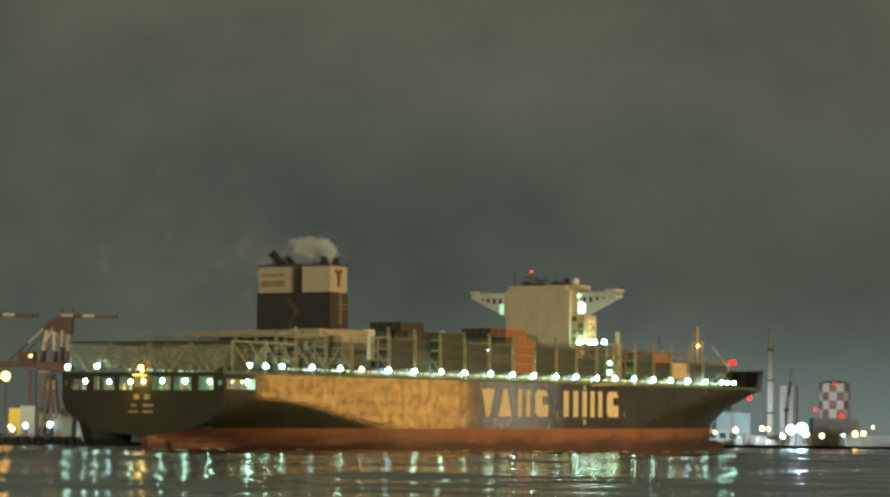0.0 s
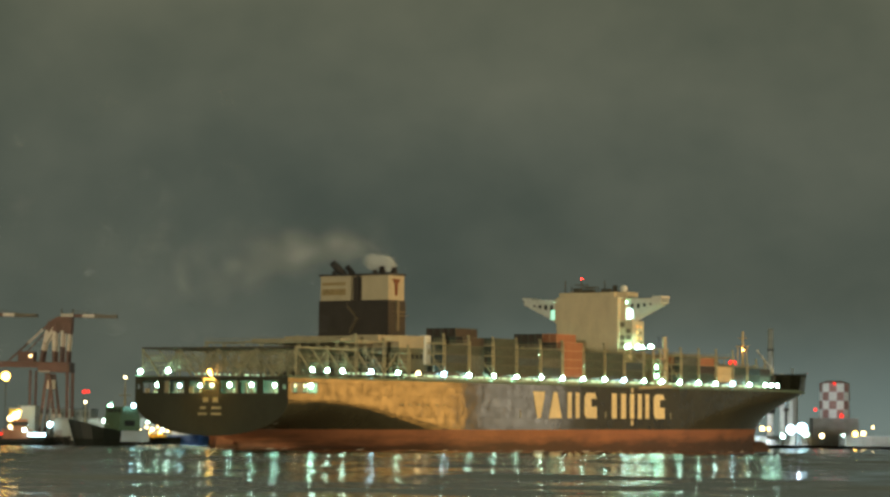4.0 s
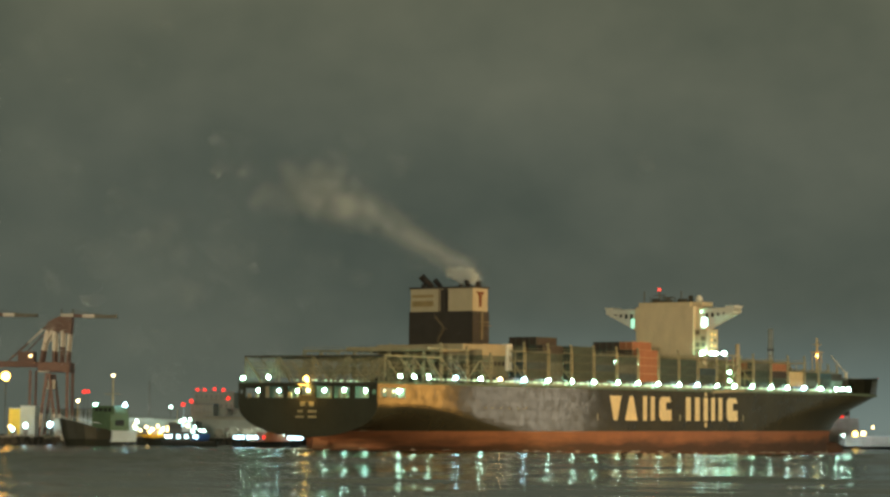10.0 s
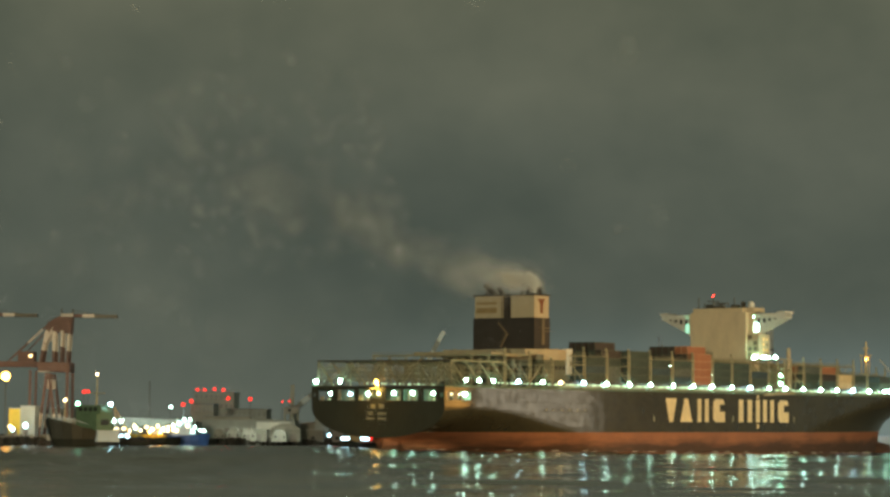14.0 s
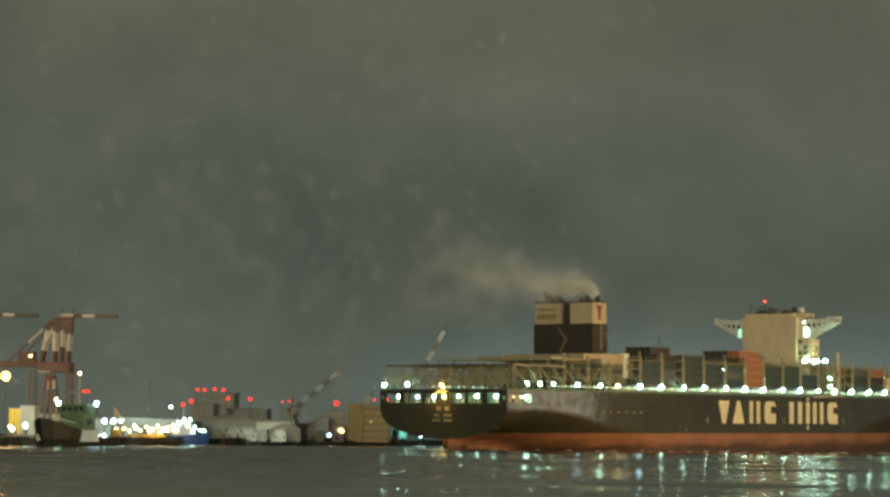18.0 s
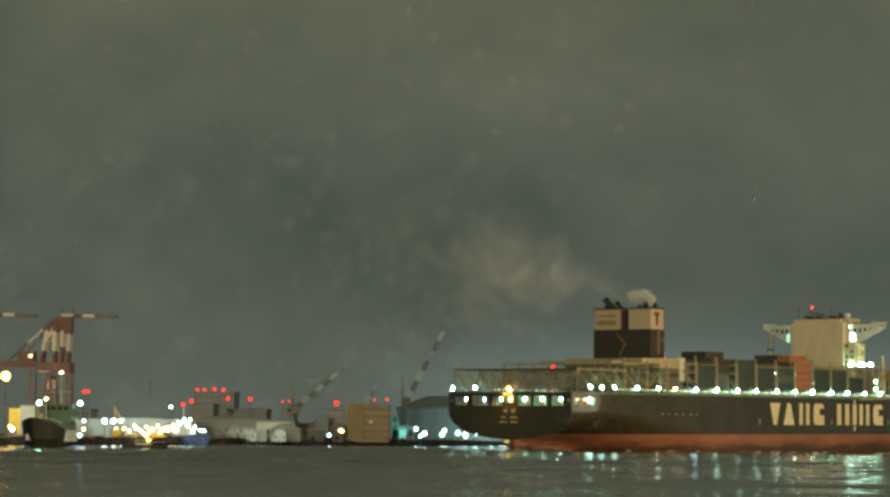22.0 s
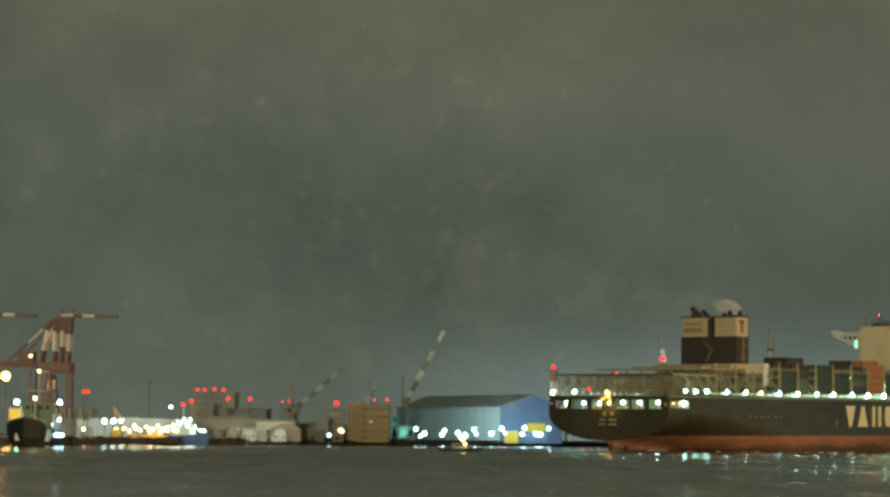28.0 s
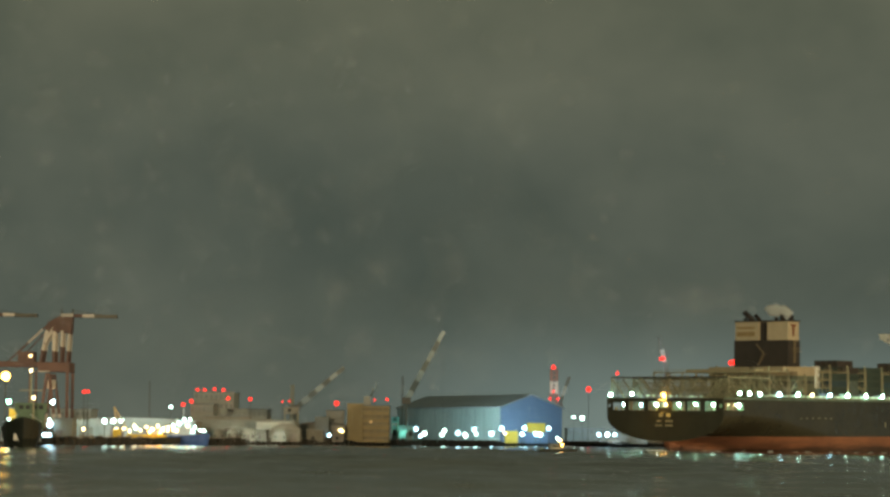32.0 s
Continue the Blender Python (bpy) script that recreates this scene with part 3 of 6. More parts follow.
    part("main_deck", Shape().prism(deck_outline(DECK_Z, 0.05), "z", DECK_Z - 0.3, DECK_Z), DECK, ship, "green main deck")
    total = len(STATIONS) + 26
    for side in (-1, 1):
        rail = Shape()
        q = [hull_point(i, DECK_Z, side) for i in range(total)]
        for a, c in zip(q, q[1:]):
            if a[0] < 330:
                rail.bar((a[0], a[1], DECK_Z + 0.35), (c[0], c[1], DECK_Z + 0.35), 0.12, 0.75)
        part("gunwale", rail, DECK, ship, "green gunwale plate along the deck edge")
    bul = Shape()
    for side in (-1, 1):
        ring = []
        for z in (DECK_Z, 21.5, 24.2, 25.9):
            for k in range(13):
                u = 0.70 + 0.30 * k / 12
                ring.append((215 + (stem(z) - 215) * u, side * (bow_breadth(u, DECK_Z) + 0.12 * (z - DECK_Z) * (1 - k / 12)), z if z < 25 or k > 3 else 21.6 + 1.1 * k))
        bul.add(ring, [(r * 13 + k, r * 13 + k + 1, r * 13 + 14 + k, r * 13 + 13 + k) for r in range(3) for k in range(12)])
    part("forecastle_bulwark", bul, GREEN_HULL, ship, "raised dark bulwark round the forecastle", smooth=True)

    # lettering on the side: one plain shape for each sign of the owner's name
    for k, (x0, x1) in enumerate(((124.4, 131.5), (133.9, 141.6), (145.3, 152.6), (155.8, 163.6), (173.5, 182.7), (185.6, 188.3), (190.8, 198.5), (201.7, 209.3))):
        z1, z0 = 16.6, 8.75
        y0, y1 = -25.62, -25.5
        s = Shape()
        w, c = (x1 - x0) * 0.33, (x0 + x1) / 2
        if k == 0:
            s.prism([(x0, z1), (c - w * 0.45, z0), (c + w * 0.45, z0), (x1, z1)], "y", y0, y1)
        elif k == 1:
            s.prism([(x0, z0), (x1, z0), (c + w * 0.4, z1), (c - w * 0.4, z1)], "y", y0, y1)
        elif k == 5:
            s.box(x0, x1, y0, y1, z0, z1)
        elif k in (3, 7):
            s.prism([(x0, z0 + 1.4), (x0 + 1.4, z0), (x1, z0), (x1, z0 + 3.6), (c + 0.4, z0 + 3.6), (c + 0.4, z1 - 1.8), (x1, z1 - 1.8), (x1 - 1.2, z1), (x0 + 1.4, z1), (x0, z1 - 1.4)], "y", y0, y1)
        else:
            s.box(x0, x0 + w, y0, y1, z0, z1)
            s.box(x1 - w, x1, y0, y1, z0, z1)
        part("side_lettering", s, LETTER, ship, "tall yellowish-white block of the side lettering")
    # tug and load marks, draught figures as bars
    for x in (117.0, 169.5, 213.5):
        part("tug_mark", Shape().box(x - 0.3, x + 0.3, -25.6, -25.52, 8.8, 10.8), TRUSS, ship, "faded white tug mark")
    for x in (53, 57, 61.5, 66, 71, 75):
        part("side_mark", Shape().box(x - 0.7, x + 0.7, -25.6, -25.52, 12.0, 12.35), TRUSS, ship)
    for z0, z1 in ((17.0, 18.3), (6.6, 8.2)):
        part("pilot_mark", Shape().box(186.3, 187.6, -25.6, -25.52, z0, z1), LETTER, ship, "pale pilot ladder mark")
    # a gangway ladder folded against the side, a vertical fender mark
    lad = Shape()
    lad.bar((191, -25.75, 18.5), (214, -25.75, 19.4), 0.5, 0.9)
    part("accommodation_ladder", lad, LASHING, ship, "folded boarding ladder along the deck edge")
    return ship


def lamp_mesh(mat, r):
    return Shape().ball((0, 0, 0), r, 10, 6).mesh("lamp_glow", mat, True)


def lashing_bridge(ship, x, z0, z1, floors, half=25.0, braces=True, ends=True):
    """A transverse steel frame between two bays: posts, walkways and crossed braces."""
    s = Shape()
    n = 16
    ys = [-half + 2 * half * i / n for i in range(n + 1)]
    for i, y in enumerate(ys):
        s.bar((x - 0.55, y, z0), (x - 0.55, y, z1 - (0 if i % 2 == 0 else 0.9)), 0.24)
        if i % 2 == 0:
            s.bar((x + 0.55, y, z0), (x + 0.55, y, z1), 0.28)
    for z in floors:
        s.box(x - 0.8, x + 0.8, -half, half, z - 0.22, z + 0.22)
        s.bar((x - 0.8, -half, z + 1.1), (x - 0.8, half, z + 1.1), 0.1)
        s.bar((x - 0.8, -half, z + 0.6), (x - 0.8, half, z + 0.6), 0.08)
    if braces:
        for i in range(0, n, 4):
            a, b = ys[i], ys[i + 2]
            s.bar((x - 0.4, a, z0), (x - 0.4, b, z1 - 1), 0.3)
            s.bar((x - 0.4, ys[i + 4], z0), (x - 0.4, b, z1 - 1), 0.3)
    fr = part("lashing_bridge", s, LASHING if x > 70 else TRUSS, ship, "pale steel lashing bridge across the deck", at=(0, 0, 0))
    if ends:
        for sy in ((-1, 1) if x > 70 else (-1,)):
            e = Shape()
            e.bar((x - 0.5, sy * half, z0 - 2.6), (x - 0.5, sy * half, z1 + 1.7), 0.27)
            e.bar((x + 0.5, sy * half, z0 - 2.6), (x + 0.5, sy * half, z1 + 0.3), 0.2)
            for k in range(5):
                z = z0 - 2 + k * (z1 - z0 + 1.5) / 4.2
                e.bar((x - 0.5, sy * half, z), (x + 0.5, sy * half, z + 2.2), 0.14)
            e.box(x - 0.8, x - 0.2, sy * half - 0.3, sy * half + 0.3, z1 + 1.3, z1 + 1.9)
            part("end_tower", e, TRUSS, fr)
    return fr


def stern_truss(ship, x, z1):
    """A transverse girder over the mooring deck: dark top chord, zigzag diagonals, few posts, thin rails."""
    n, half = 8, 25.0
    ys = [-half + 2 * half * i / n for i in range(n + 1)]
    fr = part("stern_girder", Shape().box(x - 0.5, x + 0.5, -half, half, z1 - 0.45, z1), DARKSTEEL, ship, "dark top chord of the stern girder")
    for i, (a, b) in enumerate(zip(ys, ys[1:])):
        z = (DECK_Z, z1 - 0.4) if i % 2 else (z1 - 0.4, DECK_Z)
        part("diagonal", Shape().bar((x, a, z[0]), (x, b, z[1]), 0.36), TRUSS, fr, "dull steel diagonal")
    s = Shape()
    for y in ys[::2]:
        s.bar((x, y, DECK_Z), (x, y, z1), 0.26)
    for z in (20.6, 21.9, 23.3, 24.6):
        s.bar((x - 0.4, -half, z), (x - 0.4, half, z), 0.13)
    for i in range(57):
        y = -half + 2 * half * i / 56
        s.bar((x + 0.4, y, 20.6), (x + 0.4, y, 25.9), 0.13)
    part("railing", s, TRUSS, fr)


def open_box(s, x0, x1, y0, y1, z0, z1):
    """A lamp housing: a lid with four skirts, open below."""
    w = 0.06
    return s.box(x0, x1, y0, y1, z1 - w, z1).box(x0, x0 + w, y0, y1, z0, z1 - w).box(x1 - w, x1, y0, y1, z0, z1 - w).box(x0 + w, x1 - w, y0, y0 + w, z0, z1 - w).box(x0 + w, x1 - w, y1 - w, y1, z0, z1 - w)


BRIDGE_X = [75.3, 88.7, 102.1, 115.5, 129.6, 143.0, 156.2, 169.6, 182.6, 195.8, 222.0, 235.2, 248.2, 261.2, 274.4, 288.2, 301.5]


def outfit_ship(ship):
    # hatch covers and coamings, one for each bay
    for a, b in zip([62] + BRIDGE_X, BRIDGE_X + [314]):
        if 190 < a < 222:
            continue
        half = 24 if b < 275 else 24 - (b - 275) * 0.28
        part("hatch_coaming", Shape().box(a + 1.0, b - 1.0, -half, half, DECK_Z, 20.4), PALE_GREEN, ship, "pale green coaming lit by the deck lamps")
        s = Shape()
        for k in range(4):
            y0 = -half + k * half / 2
            s.box(a + 0.8, b - 0.8, y0 + 0.15, y0 + half / 2 - 0.15, 20.4, 21.3)
        part("hatch_cover", s, DARKSTEEL, ship, "dark steel hatch cover")
    for x in BRIDGE_X:
        half = 25.0 if x < 270 else 25.0 - (x - 270) * 0.22
        lashing_bridge(ship, x, 21.0, 30.3 if x < 262 else 28.0, (23.6, 26.6, 29.6) if x < 262 else (23.6, 26.6), half)
    # aft part: lower open frames over the mooring deck and the bays behind the funnel
    for x in (3.0, 17.2):
        stern_truss(ship, x, 26.8)
    for side in (-1, 1):
        s = Shape()
        for a, b in zip((3.0, 10, 17.2, 24, 31, 38, 44.5, 51), (10, 17.2, 24, 31, 38, 44.5, 51, 57)):
            up = (a * 7) % 2 > 1
            s.bar((a, side * 25, 20.4 if up else 26.3), (b, side * 25, 26.3 if up else 20.4), 0.34)
        s.bar((3, side * 25, 23.2), (57, side * 25, 23.2), 0.16)
        s.bar((3, side * 25, 24.4), (57, side * 25, 24.4), 0.12)
        part("side_truss", s, TRUSS, ship, "zigzag steel bracing along the aft deck")
    for x, z1, fl in ((31.0, 29.0, (22.4, 26.2, 28.8)), (44.5, 28.2, (22.4, 26.2)), (57.0, 26.6, (22.4, 26.2))):
        lashing_bridge(ship, x, DECK_Z, z1, fl, 25.0, True, x > 20)
    s = Shape()
    for y in (-25, -12, 0, 12, 25):
        s.bar((3, y, 26.5), (31, y, 26.5), 0.3, 0.36)
        s.bar((31, y, 29.0), (46, y, 29.0), 0.3, 0.36)
    for x in (10, 24):
        s.bar((x, -25, 26.5), (x, 25, 26.5), 0.25)
    part("aft_frame", s, TRUSS, ship, "long pale girders over the aft deck")
    # deck-edge lamps on short posts
    me, me2 = lamp_mesh(GLOW_DECK, 0.66), lamp_mesh(GLOW_BLUE, 0.76)
    post = Shape().tube((0, 0, -2.0), (0, 0, -0.5), 0.12, 0.12, 6).mesh("lamp_post", LASHING)
    warm = lamp_mesh(GLOW_WARM, 0.68)
    # hoods that hide the added lenses from the camera
    hood, hood_port = (open_box(Shape(), -1.2, 1.2, sy * 0.75 - 0.36, sy * 0.75 + 0.36, -0.85, -0.45).mesh("hood", DARKSTEEL) for sy in (-1, 1))
    lens, lens_blue = (Shape().add([(-1.1, -0.28, 0), (-1.1, 0.28, 0), (1.1, 0.28, 0), (1.1, -0.28, 0)], [(0, 1, 2, 3)]).mesh("lens", m) for m in (FLOOD_DECK, FLOOD_BLUE))
    lamps = [10.4, 17.3, 24.5, 38.2, 51.5, 61.9, 75.2, 88.6, 102.5, 115.6, 130.1, 143, 156, 169.7, 182.4, 195.8, 208.4, 221.4, 235.1, 248, 260.8, 274.3, 288.3, 294.2, 300.2]
    for k, x in enumerate(lamps):
        for side in ((-1, 1) if x > 62 else (-1,)):
            y = side * (BEAM - 0.5 if x < 280 else BEAM - 0.5 - (x - 280) * 0.08)
            a = part("deck_lamp", me2 if k in (3, 6, 14, 20) else (warm if k == 5 else me), None, ship, "cool white deck-edge lamp", at=(x, y, 20.75))
            part("lamp_post", post, None, a)
            part("hood", hood if side < 0 else hood_port, None, a)
            part("lens", lens_blue if k in (3, 6, 14, 20) else lens, None, a, "unseen lens added to widen the reflection of the deck lamp", at=(0, side * 0.75, -0.56))
    strip = Shape().box(-1.5, 1.5, -0.08, 0.08, -0.22, 0.22).mesh("passage_lamp", TUBE)
    for a, b in zip(lamps[2:-3], lamps[3:-2]):
        for f in (0.18, 0.5, 0.82):
            for side in (-1, 1):
                x = a + (b - a) * f
                part("passage_lamp", strip, None, ship, "tube light in the side passage", at=(x, side * (24.75 if x < 270 else 24.75 - (x - 270) * 0.1), 20.2))
    for x, y, z, mat in ((1.0, 24.2, 20.3, GLOW_DECK), (1.0, 14.8, 20.5, GLOW_DECK), (0.8, 1.0, 20.2, GLOW_SODIUM), (0.5, 0.3, 19.4, GLOW_GOLD)):
        a = part("stern_lamp", lamp_mesh(mat, 0.36 if mat == GLOW_GOLD else 0.62), None, ship, "lamp on the stern rail", at=(x, y, z))
        part("lamp_post", post, None, a)
    # unseen flood, added for the broad golden reflection under the stern
    fl = part("stern_floodlight", open_box(Shape(), -1.4, -0.1, -1.5, 2.7, 18.5, 19.05).bar((-0.1, 0.6, 18.9), (0.4, 0.6, 18.9), 0.3), DARKSTEEL, ship, "dark housing added on the stern bulwark to hide a lens")
    part("lens", Shape().add([(-1.28, -1.38, 18.9), (-0.22, -1.38, 18.9), (-0.22, 2.58, 18.9), (-1.28, 2.58, 18.9)], [(3, 2, 1, 0)]), FLOOD_GOLD, fl, "unseen golden lens added for the reflection on the water")
    small = lamp_mesh(GLOW_DECK, 0.17)
    for x, y, z in ((129, -24.6, 27.5), (143, -24.8, 27.0), (156.2, -24.9, 24.8), (156.2, -12, 29), (169.6, -20, 27.4), (143, -10, 30), (248.2, -22, 26.2), (88.7, -24, 26.6)):
        part("walkway_lamp", small, None, ship, "small lamp on a lashing bridge", at=(x, y, z))

    # engine casing deckhouse and funnel
    s = Shape()
    s.box(60.5, 76, -19.5, 19.5, 28.0, 31.4)
    s.box(50, 60.5, -19.5, -10, 29.6, 31.2)
    s.box(44, 60.5, -11, 19, 28.9, 30.2)
    part("engine_casing", s, CASING, ship, "cream engine casing deckhouse below the funnel")
    part("casing_base", Shape().box(60.7, 75.8, -19.3, 19.3, DECK_Z, 28.0), CASING_DARK, ship, "dull green lower part of the engine casing")
    for y0, y1, z0, z1 in ((-1.2, 1.6, 28.6, 31.0), (5, 6, 24.5, 26.6), (-9, -8, 24.5, 26.6)):
        part("casing_door", Shape().box(60.38, 60.5, y0, y1, z0, z1), GLASS_DARK, ship, "dark opening in the casing")
    for k in range(4):
        part("casing_window", Shape().box(65 + 2.2 * k, 66.2 + 2.2 * k, -19.42, -19.3, 25.0, 26.2), GLASS_DARK, ship)
    f = Shape()
    f.prism([(66.1, -12.1), (75, -12.1), (75, 11.6), (66.1, 11.6)], "z", 31.4, 41.6)
    part("funnel_base", f, BLACK, ship, "black lower half of the funnel")
    u = Shape()
    u.box(66.4, 74.6, 0.9, 11.2, 41.6, 48.6)
    u.box(66.4, 74.6, -11.9, -2.9, 41.6, 48.6)
    u.box(68.0, 74.4, -2.9, 0.9, 41.6, 48.6)
    part("funnel_top", u, CREAM, ship, "cream upper half of the funnel with a dark slot")
    part("funnel_slot", Shape().box(67.7, 67.95, -2.85, 0.85, 41.65, 48.4).bar((67.4, -1.0, 41.7), (67.4, -1.0, 48.6), 0.6), BLACK, ship, "dark ladder slot")
    part("funnel_rim", Shape().box(66.0, 75, -12.3, 11.6, 48.6, 49.15), BLACK, ship, "black rim round the funnel top")
    for z0, z1 in ((46.0, 46.8), (43.2, 44.9)):
        part("louvre", Shape().box(66.3, 66.4, 2.6, 10.6, z0, z1), WINDOW_BAND, ship, "dull tan louvre band")
    mk = Shape()
    mk.prism([(68.2, 47.6), (72.6, 47.6), (71.2, 46.2), (71.0, 43.0), (69.8, 43.0), (69.6, 46.2)], "y", -12.02, -11.9)
    part("funnel_mark", mk, BROWN_MARK, ship, "red-brown mark on the funnel side")
    st = Shape()
    for (a, b) in (((1.6, 40.0), (-1.8, 36.6)), ((-1.8, 36.4), (0.6, 32.2))):
        st.bar((65.7, a[0], a[1]), (65.7, b[0], b[1]), 0.9, 0.25)
        st.bar((65.3, a[0], a[1] + 1), (65.3, b[0], b[1] + 1), 0.1)
    st.box(65.2, 66.1, -2.8, -0.8, 36.3, 36.5)
    part("funnel_stair", st, STAIR, ship, "zigzag outside stair on the funnel")
    st = Shape()
    st.box(70, 71.2, -12.6, -12.1, 33.0, 41.4)
    st.box(68.6, 73.5, -13.2, -12.1, 38.2, 38.5)
    st.box(68.6, 74.5, -13.6, -12.1, 37.2, 37.4)
    part("funnel_side_ladder", st, STAIR, ship)
    pipes = (((71.5, -10.4, 49), (71.5, -10.4, 51.0), 0.9), ((69, 4.8, 49), (66.5, 7.4, 52.6), 1.1), ((70.5, 2.6, 49), (69.5, 4.4, 51.6), 0.8), ((70, -7.5, 49), (70, -7.5, 51.3), 1.0), ((72, -9.8, 49), (72, -9.8, 52), 0.5), ((71, 9.6, 49), (71, 9.6, 50.4), 0.7), ((73, -3, 49), (73, -3, 50.6), 0.7))
    for p, q, r in pipes:
        part("exhaust_pipe", Shape().tube(p, q, r, r * 0.95, 12), SOOT, ship, "sooty exhaust pipe", smooth=True)

    # bridge tower with its wings
    t = Shape()
    t.box(203.5, 213.5, -11.4, 11.4, DECK_Z, 48.3)
    t.box(205.5, 214.5, -13.2, -11.4, 40, 48.0)
    t.box(205.5, 214.5, 11.4, 13.2, 40, 48.0)
    part("bridge_tower", t, CREAM, ship, "cream accommodation and bridge tower")
    t = Shape()
    t.box(204.5, 214, -9.5, 11.0, 48.3, 49.9)
    t.box(206.0, 213.8, -13.4, -8.0, 48.3, 50.0)
    part("wheelhouse_roof", t, CREAM, ship)
    for sy in (-1, 1):
        w = Shape()
        w.prism([(sy * 11.4, 47.8), (sy * 25.6, 47.8), (sy * 25.6, 46.2), (sy * 14.0, 40.6), (sy * 11.4, 40.6)], "x", 206.6, 206.9)
        w.prism([(sy * 11.4, 47.8), (sy * 25.6, 47.8), (sy * 25.6, 46.2), (sy * 14.0, 40.6), (sy * 11.4, 40.6)], "x", 211.6, 211.9)
        w.box(206.2, 212.2, min(sy * 11.4, sy * 25.7), max(sy * 11.4, sy * 25.7), 46.1, 46.4)
        w.box(206.2, 212.2, min(sy * 22.5, sy * 26.0), max(sy * 22.5, sy * 26.0), 47.8, 48.5)
        wing = part("bridge_wing", w, WHITE, ship, "white triangular bridge wing with cut-outs")
        for k in range(4):
            y = sy * (14.6 + 2.2 * k)
            part("wing_opening", Shape().box(206.50, 206.6, min(y, y + sy * 1.0), max(y, y + sy * 1.0), 44.0 + 0.55 * k, 46.4), GLASS_DARK, wing)
        part("lit_window", Shape().box(206.3, 206.59, min(sy * 11.5, sy * 15.2), max(sy * 11.5, sy * 15.2), 41.2, 44.4), glow_plate if sy < 0 else DIM_WINDOW, wing, "brightly lit window under the wing")
        part("wing_lamp", lamp_mesh(GLOW_GREEN, 0.42), None, wing, "greenish lamp under the bridge wing", at=(206.0, sy * 13.0, 46.6))
    m = Shape()
    m.tube((207, 4.0, 49.9), (207, 4.0, 54.2), 0.25, 0.15, 8)
    m.box(206.8, 207.2, 1.5, 6.5, 52.4, 52.7)
    part("signal_mast", m, DARKSTEEL, ship, "short dark signal mast")
    part("mast_lamp", lamp_mesh(GLOW_RED, 0.3), None, ship, "red masthead lamp", at=(207, 4.0, 54.6))
    for y, h in ((10.4, 4.2), (8, 2.2), (6.2, 1.6), (2.2, 2.6), (0.4, 2.2), (-2, 2.0), (-4.4, 4.0)):
        part("antenna", Shape().tube((207.5, y, 49.9), (207.5, y, 49.9 + h), 0.22, 0.16, 6), DARKSTEEL, ship)
    part("radar", Shape().box(207, 207.6, -1.5, 3.5, 51.4, 51.9).tube((207.3, 1, 49.9), (207.3, 1, 51.5), 0.3), DARKSTEEL, ship, "dark radar scanner")
    for y0, y1, x0, h in ((-6.4, -3.2, 207, 1.3), (-1.0, 3.4, 206, 1.0), (5.0, 7.4, 207.5, 1.6), (-8.0, -7.0, 208, 2.4)):
        part("roof_gear", Shape().box(x0, x0 + 1.6, y0, y1, 49.9, 49.9 + h), DARKSTEEL, ship, "dark gear on the wheelhouse roof")
    part("satellite_dome", Shape().ball((209, -10.6, 51.2), 1.3), WHITE, ship, "white antenna dome", smooth=True)
    for k in range(4):
        part("cabin_window", Shape().box(207.4, 208.6, -16.26, -16.2, 32.4 + 1.9 * k, 33.5 + 1.9 * k), WARM_WINDOW, ship, "warm lit stair window")
        part("cabin_window", Shape().box(210.0, 211.0, -16.26, -16.2, 32.4 + 1.9 * k, 33.3 + 1.9 * k), WARM_WINDOW if k % 2 else GLASS_DARK, ship, "small stair window")
    # lifeboat station and stairs beside the tower, lit
    s = Shape()
    s.box(203, 214, -24.5, -11.4, 31.2, 31.5)
    for x in (203.5, 208.5, 213.5):
        part("deck_post", Shape().bar((x, -24.3, DECK_Z), (x, -24.3, 31.2), 0.5), LASHING, ship)
        part("deck_brace", Shape().bar((x, -24.3, 24), (x, -14, 31.2), 0.35), LASHING, ship)
    for z in (22, 25, 28):
        part("side_platform", Shape().box(203, 214, -24.5, -20, z, z + 0.2), LASHING, ship)
    part("outside_stair", Shape().bar((203.5, -24.6, 19), (212, -24.6, 28), 0.7, 0.2), LASHING, ship)
    part("boat_deck", s, LASHING, ship, "lit open boat deck with stairs")
    for y in (-23.6, -20.5, -18.9, -15.0):
        part("boat_deck_lamp", lamp_mesh(GLOW_DECK, 0.74), None, ship, "bright lamp over the boat deck", at=(203.4, y, 31.9))
    for x, z in ((205, 25.5), (205, 22.6)):
        part("boat_deck_lamp", lamp_mesh(GLOW_GREEN, 0.6), None, ship, at=(x, -24.8, z))
    part("crane_post", Shape().tube((216, -22, DECK_Z), (216, -22, 35.5), 0.9, 0.7), CREAM, ship, "cream provision crane post", smooth=True)
    stair = part("tower_stair", Shape().box(204.5, 212.5, -16.2, -11.4, 31.4, 40.4), CREAM, ship, "cream enclosed stair beside the tower")
    for k in range(4):
        for y in (-15.6, -13.4):
            part("stair_opening", Shape().box(204.42, 204.5, y, y + 1.6, 32.2 + 2.1 * k, 33.7 + 2.1 * k), STAIR, stair, "dull brown stair opening") if (k + (y > -14)) % 3 else None
    part("casing_corner", Shape().box(73.4, 76.3, -19.9, -18.0, 23.6, 31.7), WHITE, ship, "white corner of the engine casing")
    # foremast, forecastle gear
    m = Shape()
    m.tube((321, 0, DECK_Z), (321, 0, 40.8), 0.8, 0.35, 10)
    m.box(320, 322, -2.2, 2.2, 35.2, 35.6)
    m.box(320.4, 321.6, -1.5, 1.5, 38.2, 38.5)
    for y in (-1.8, 1.8):
        m.bar((320.5, y, 28), (320.7, y, 35.2), 0.3)
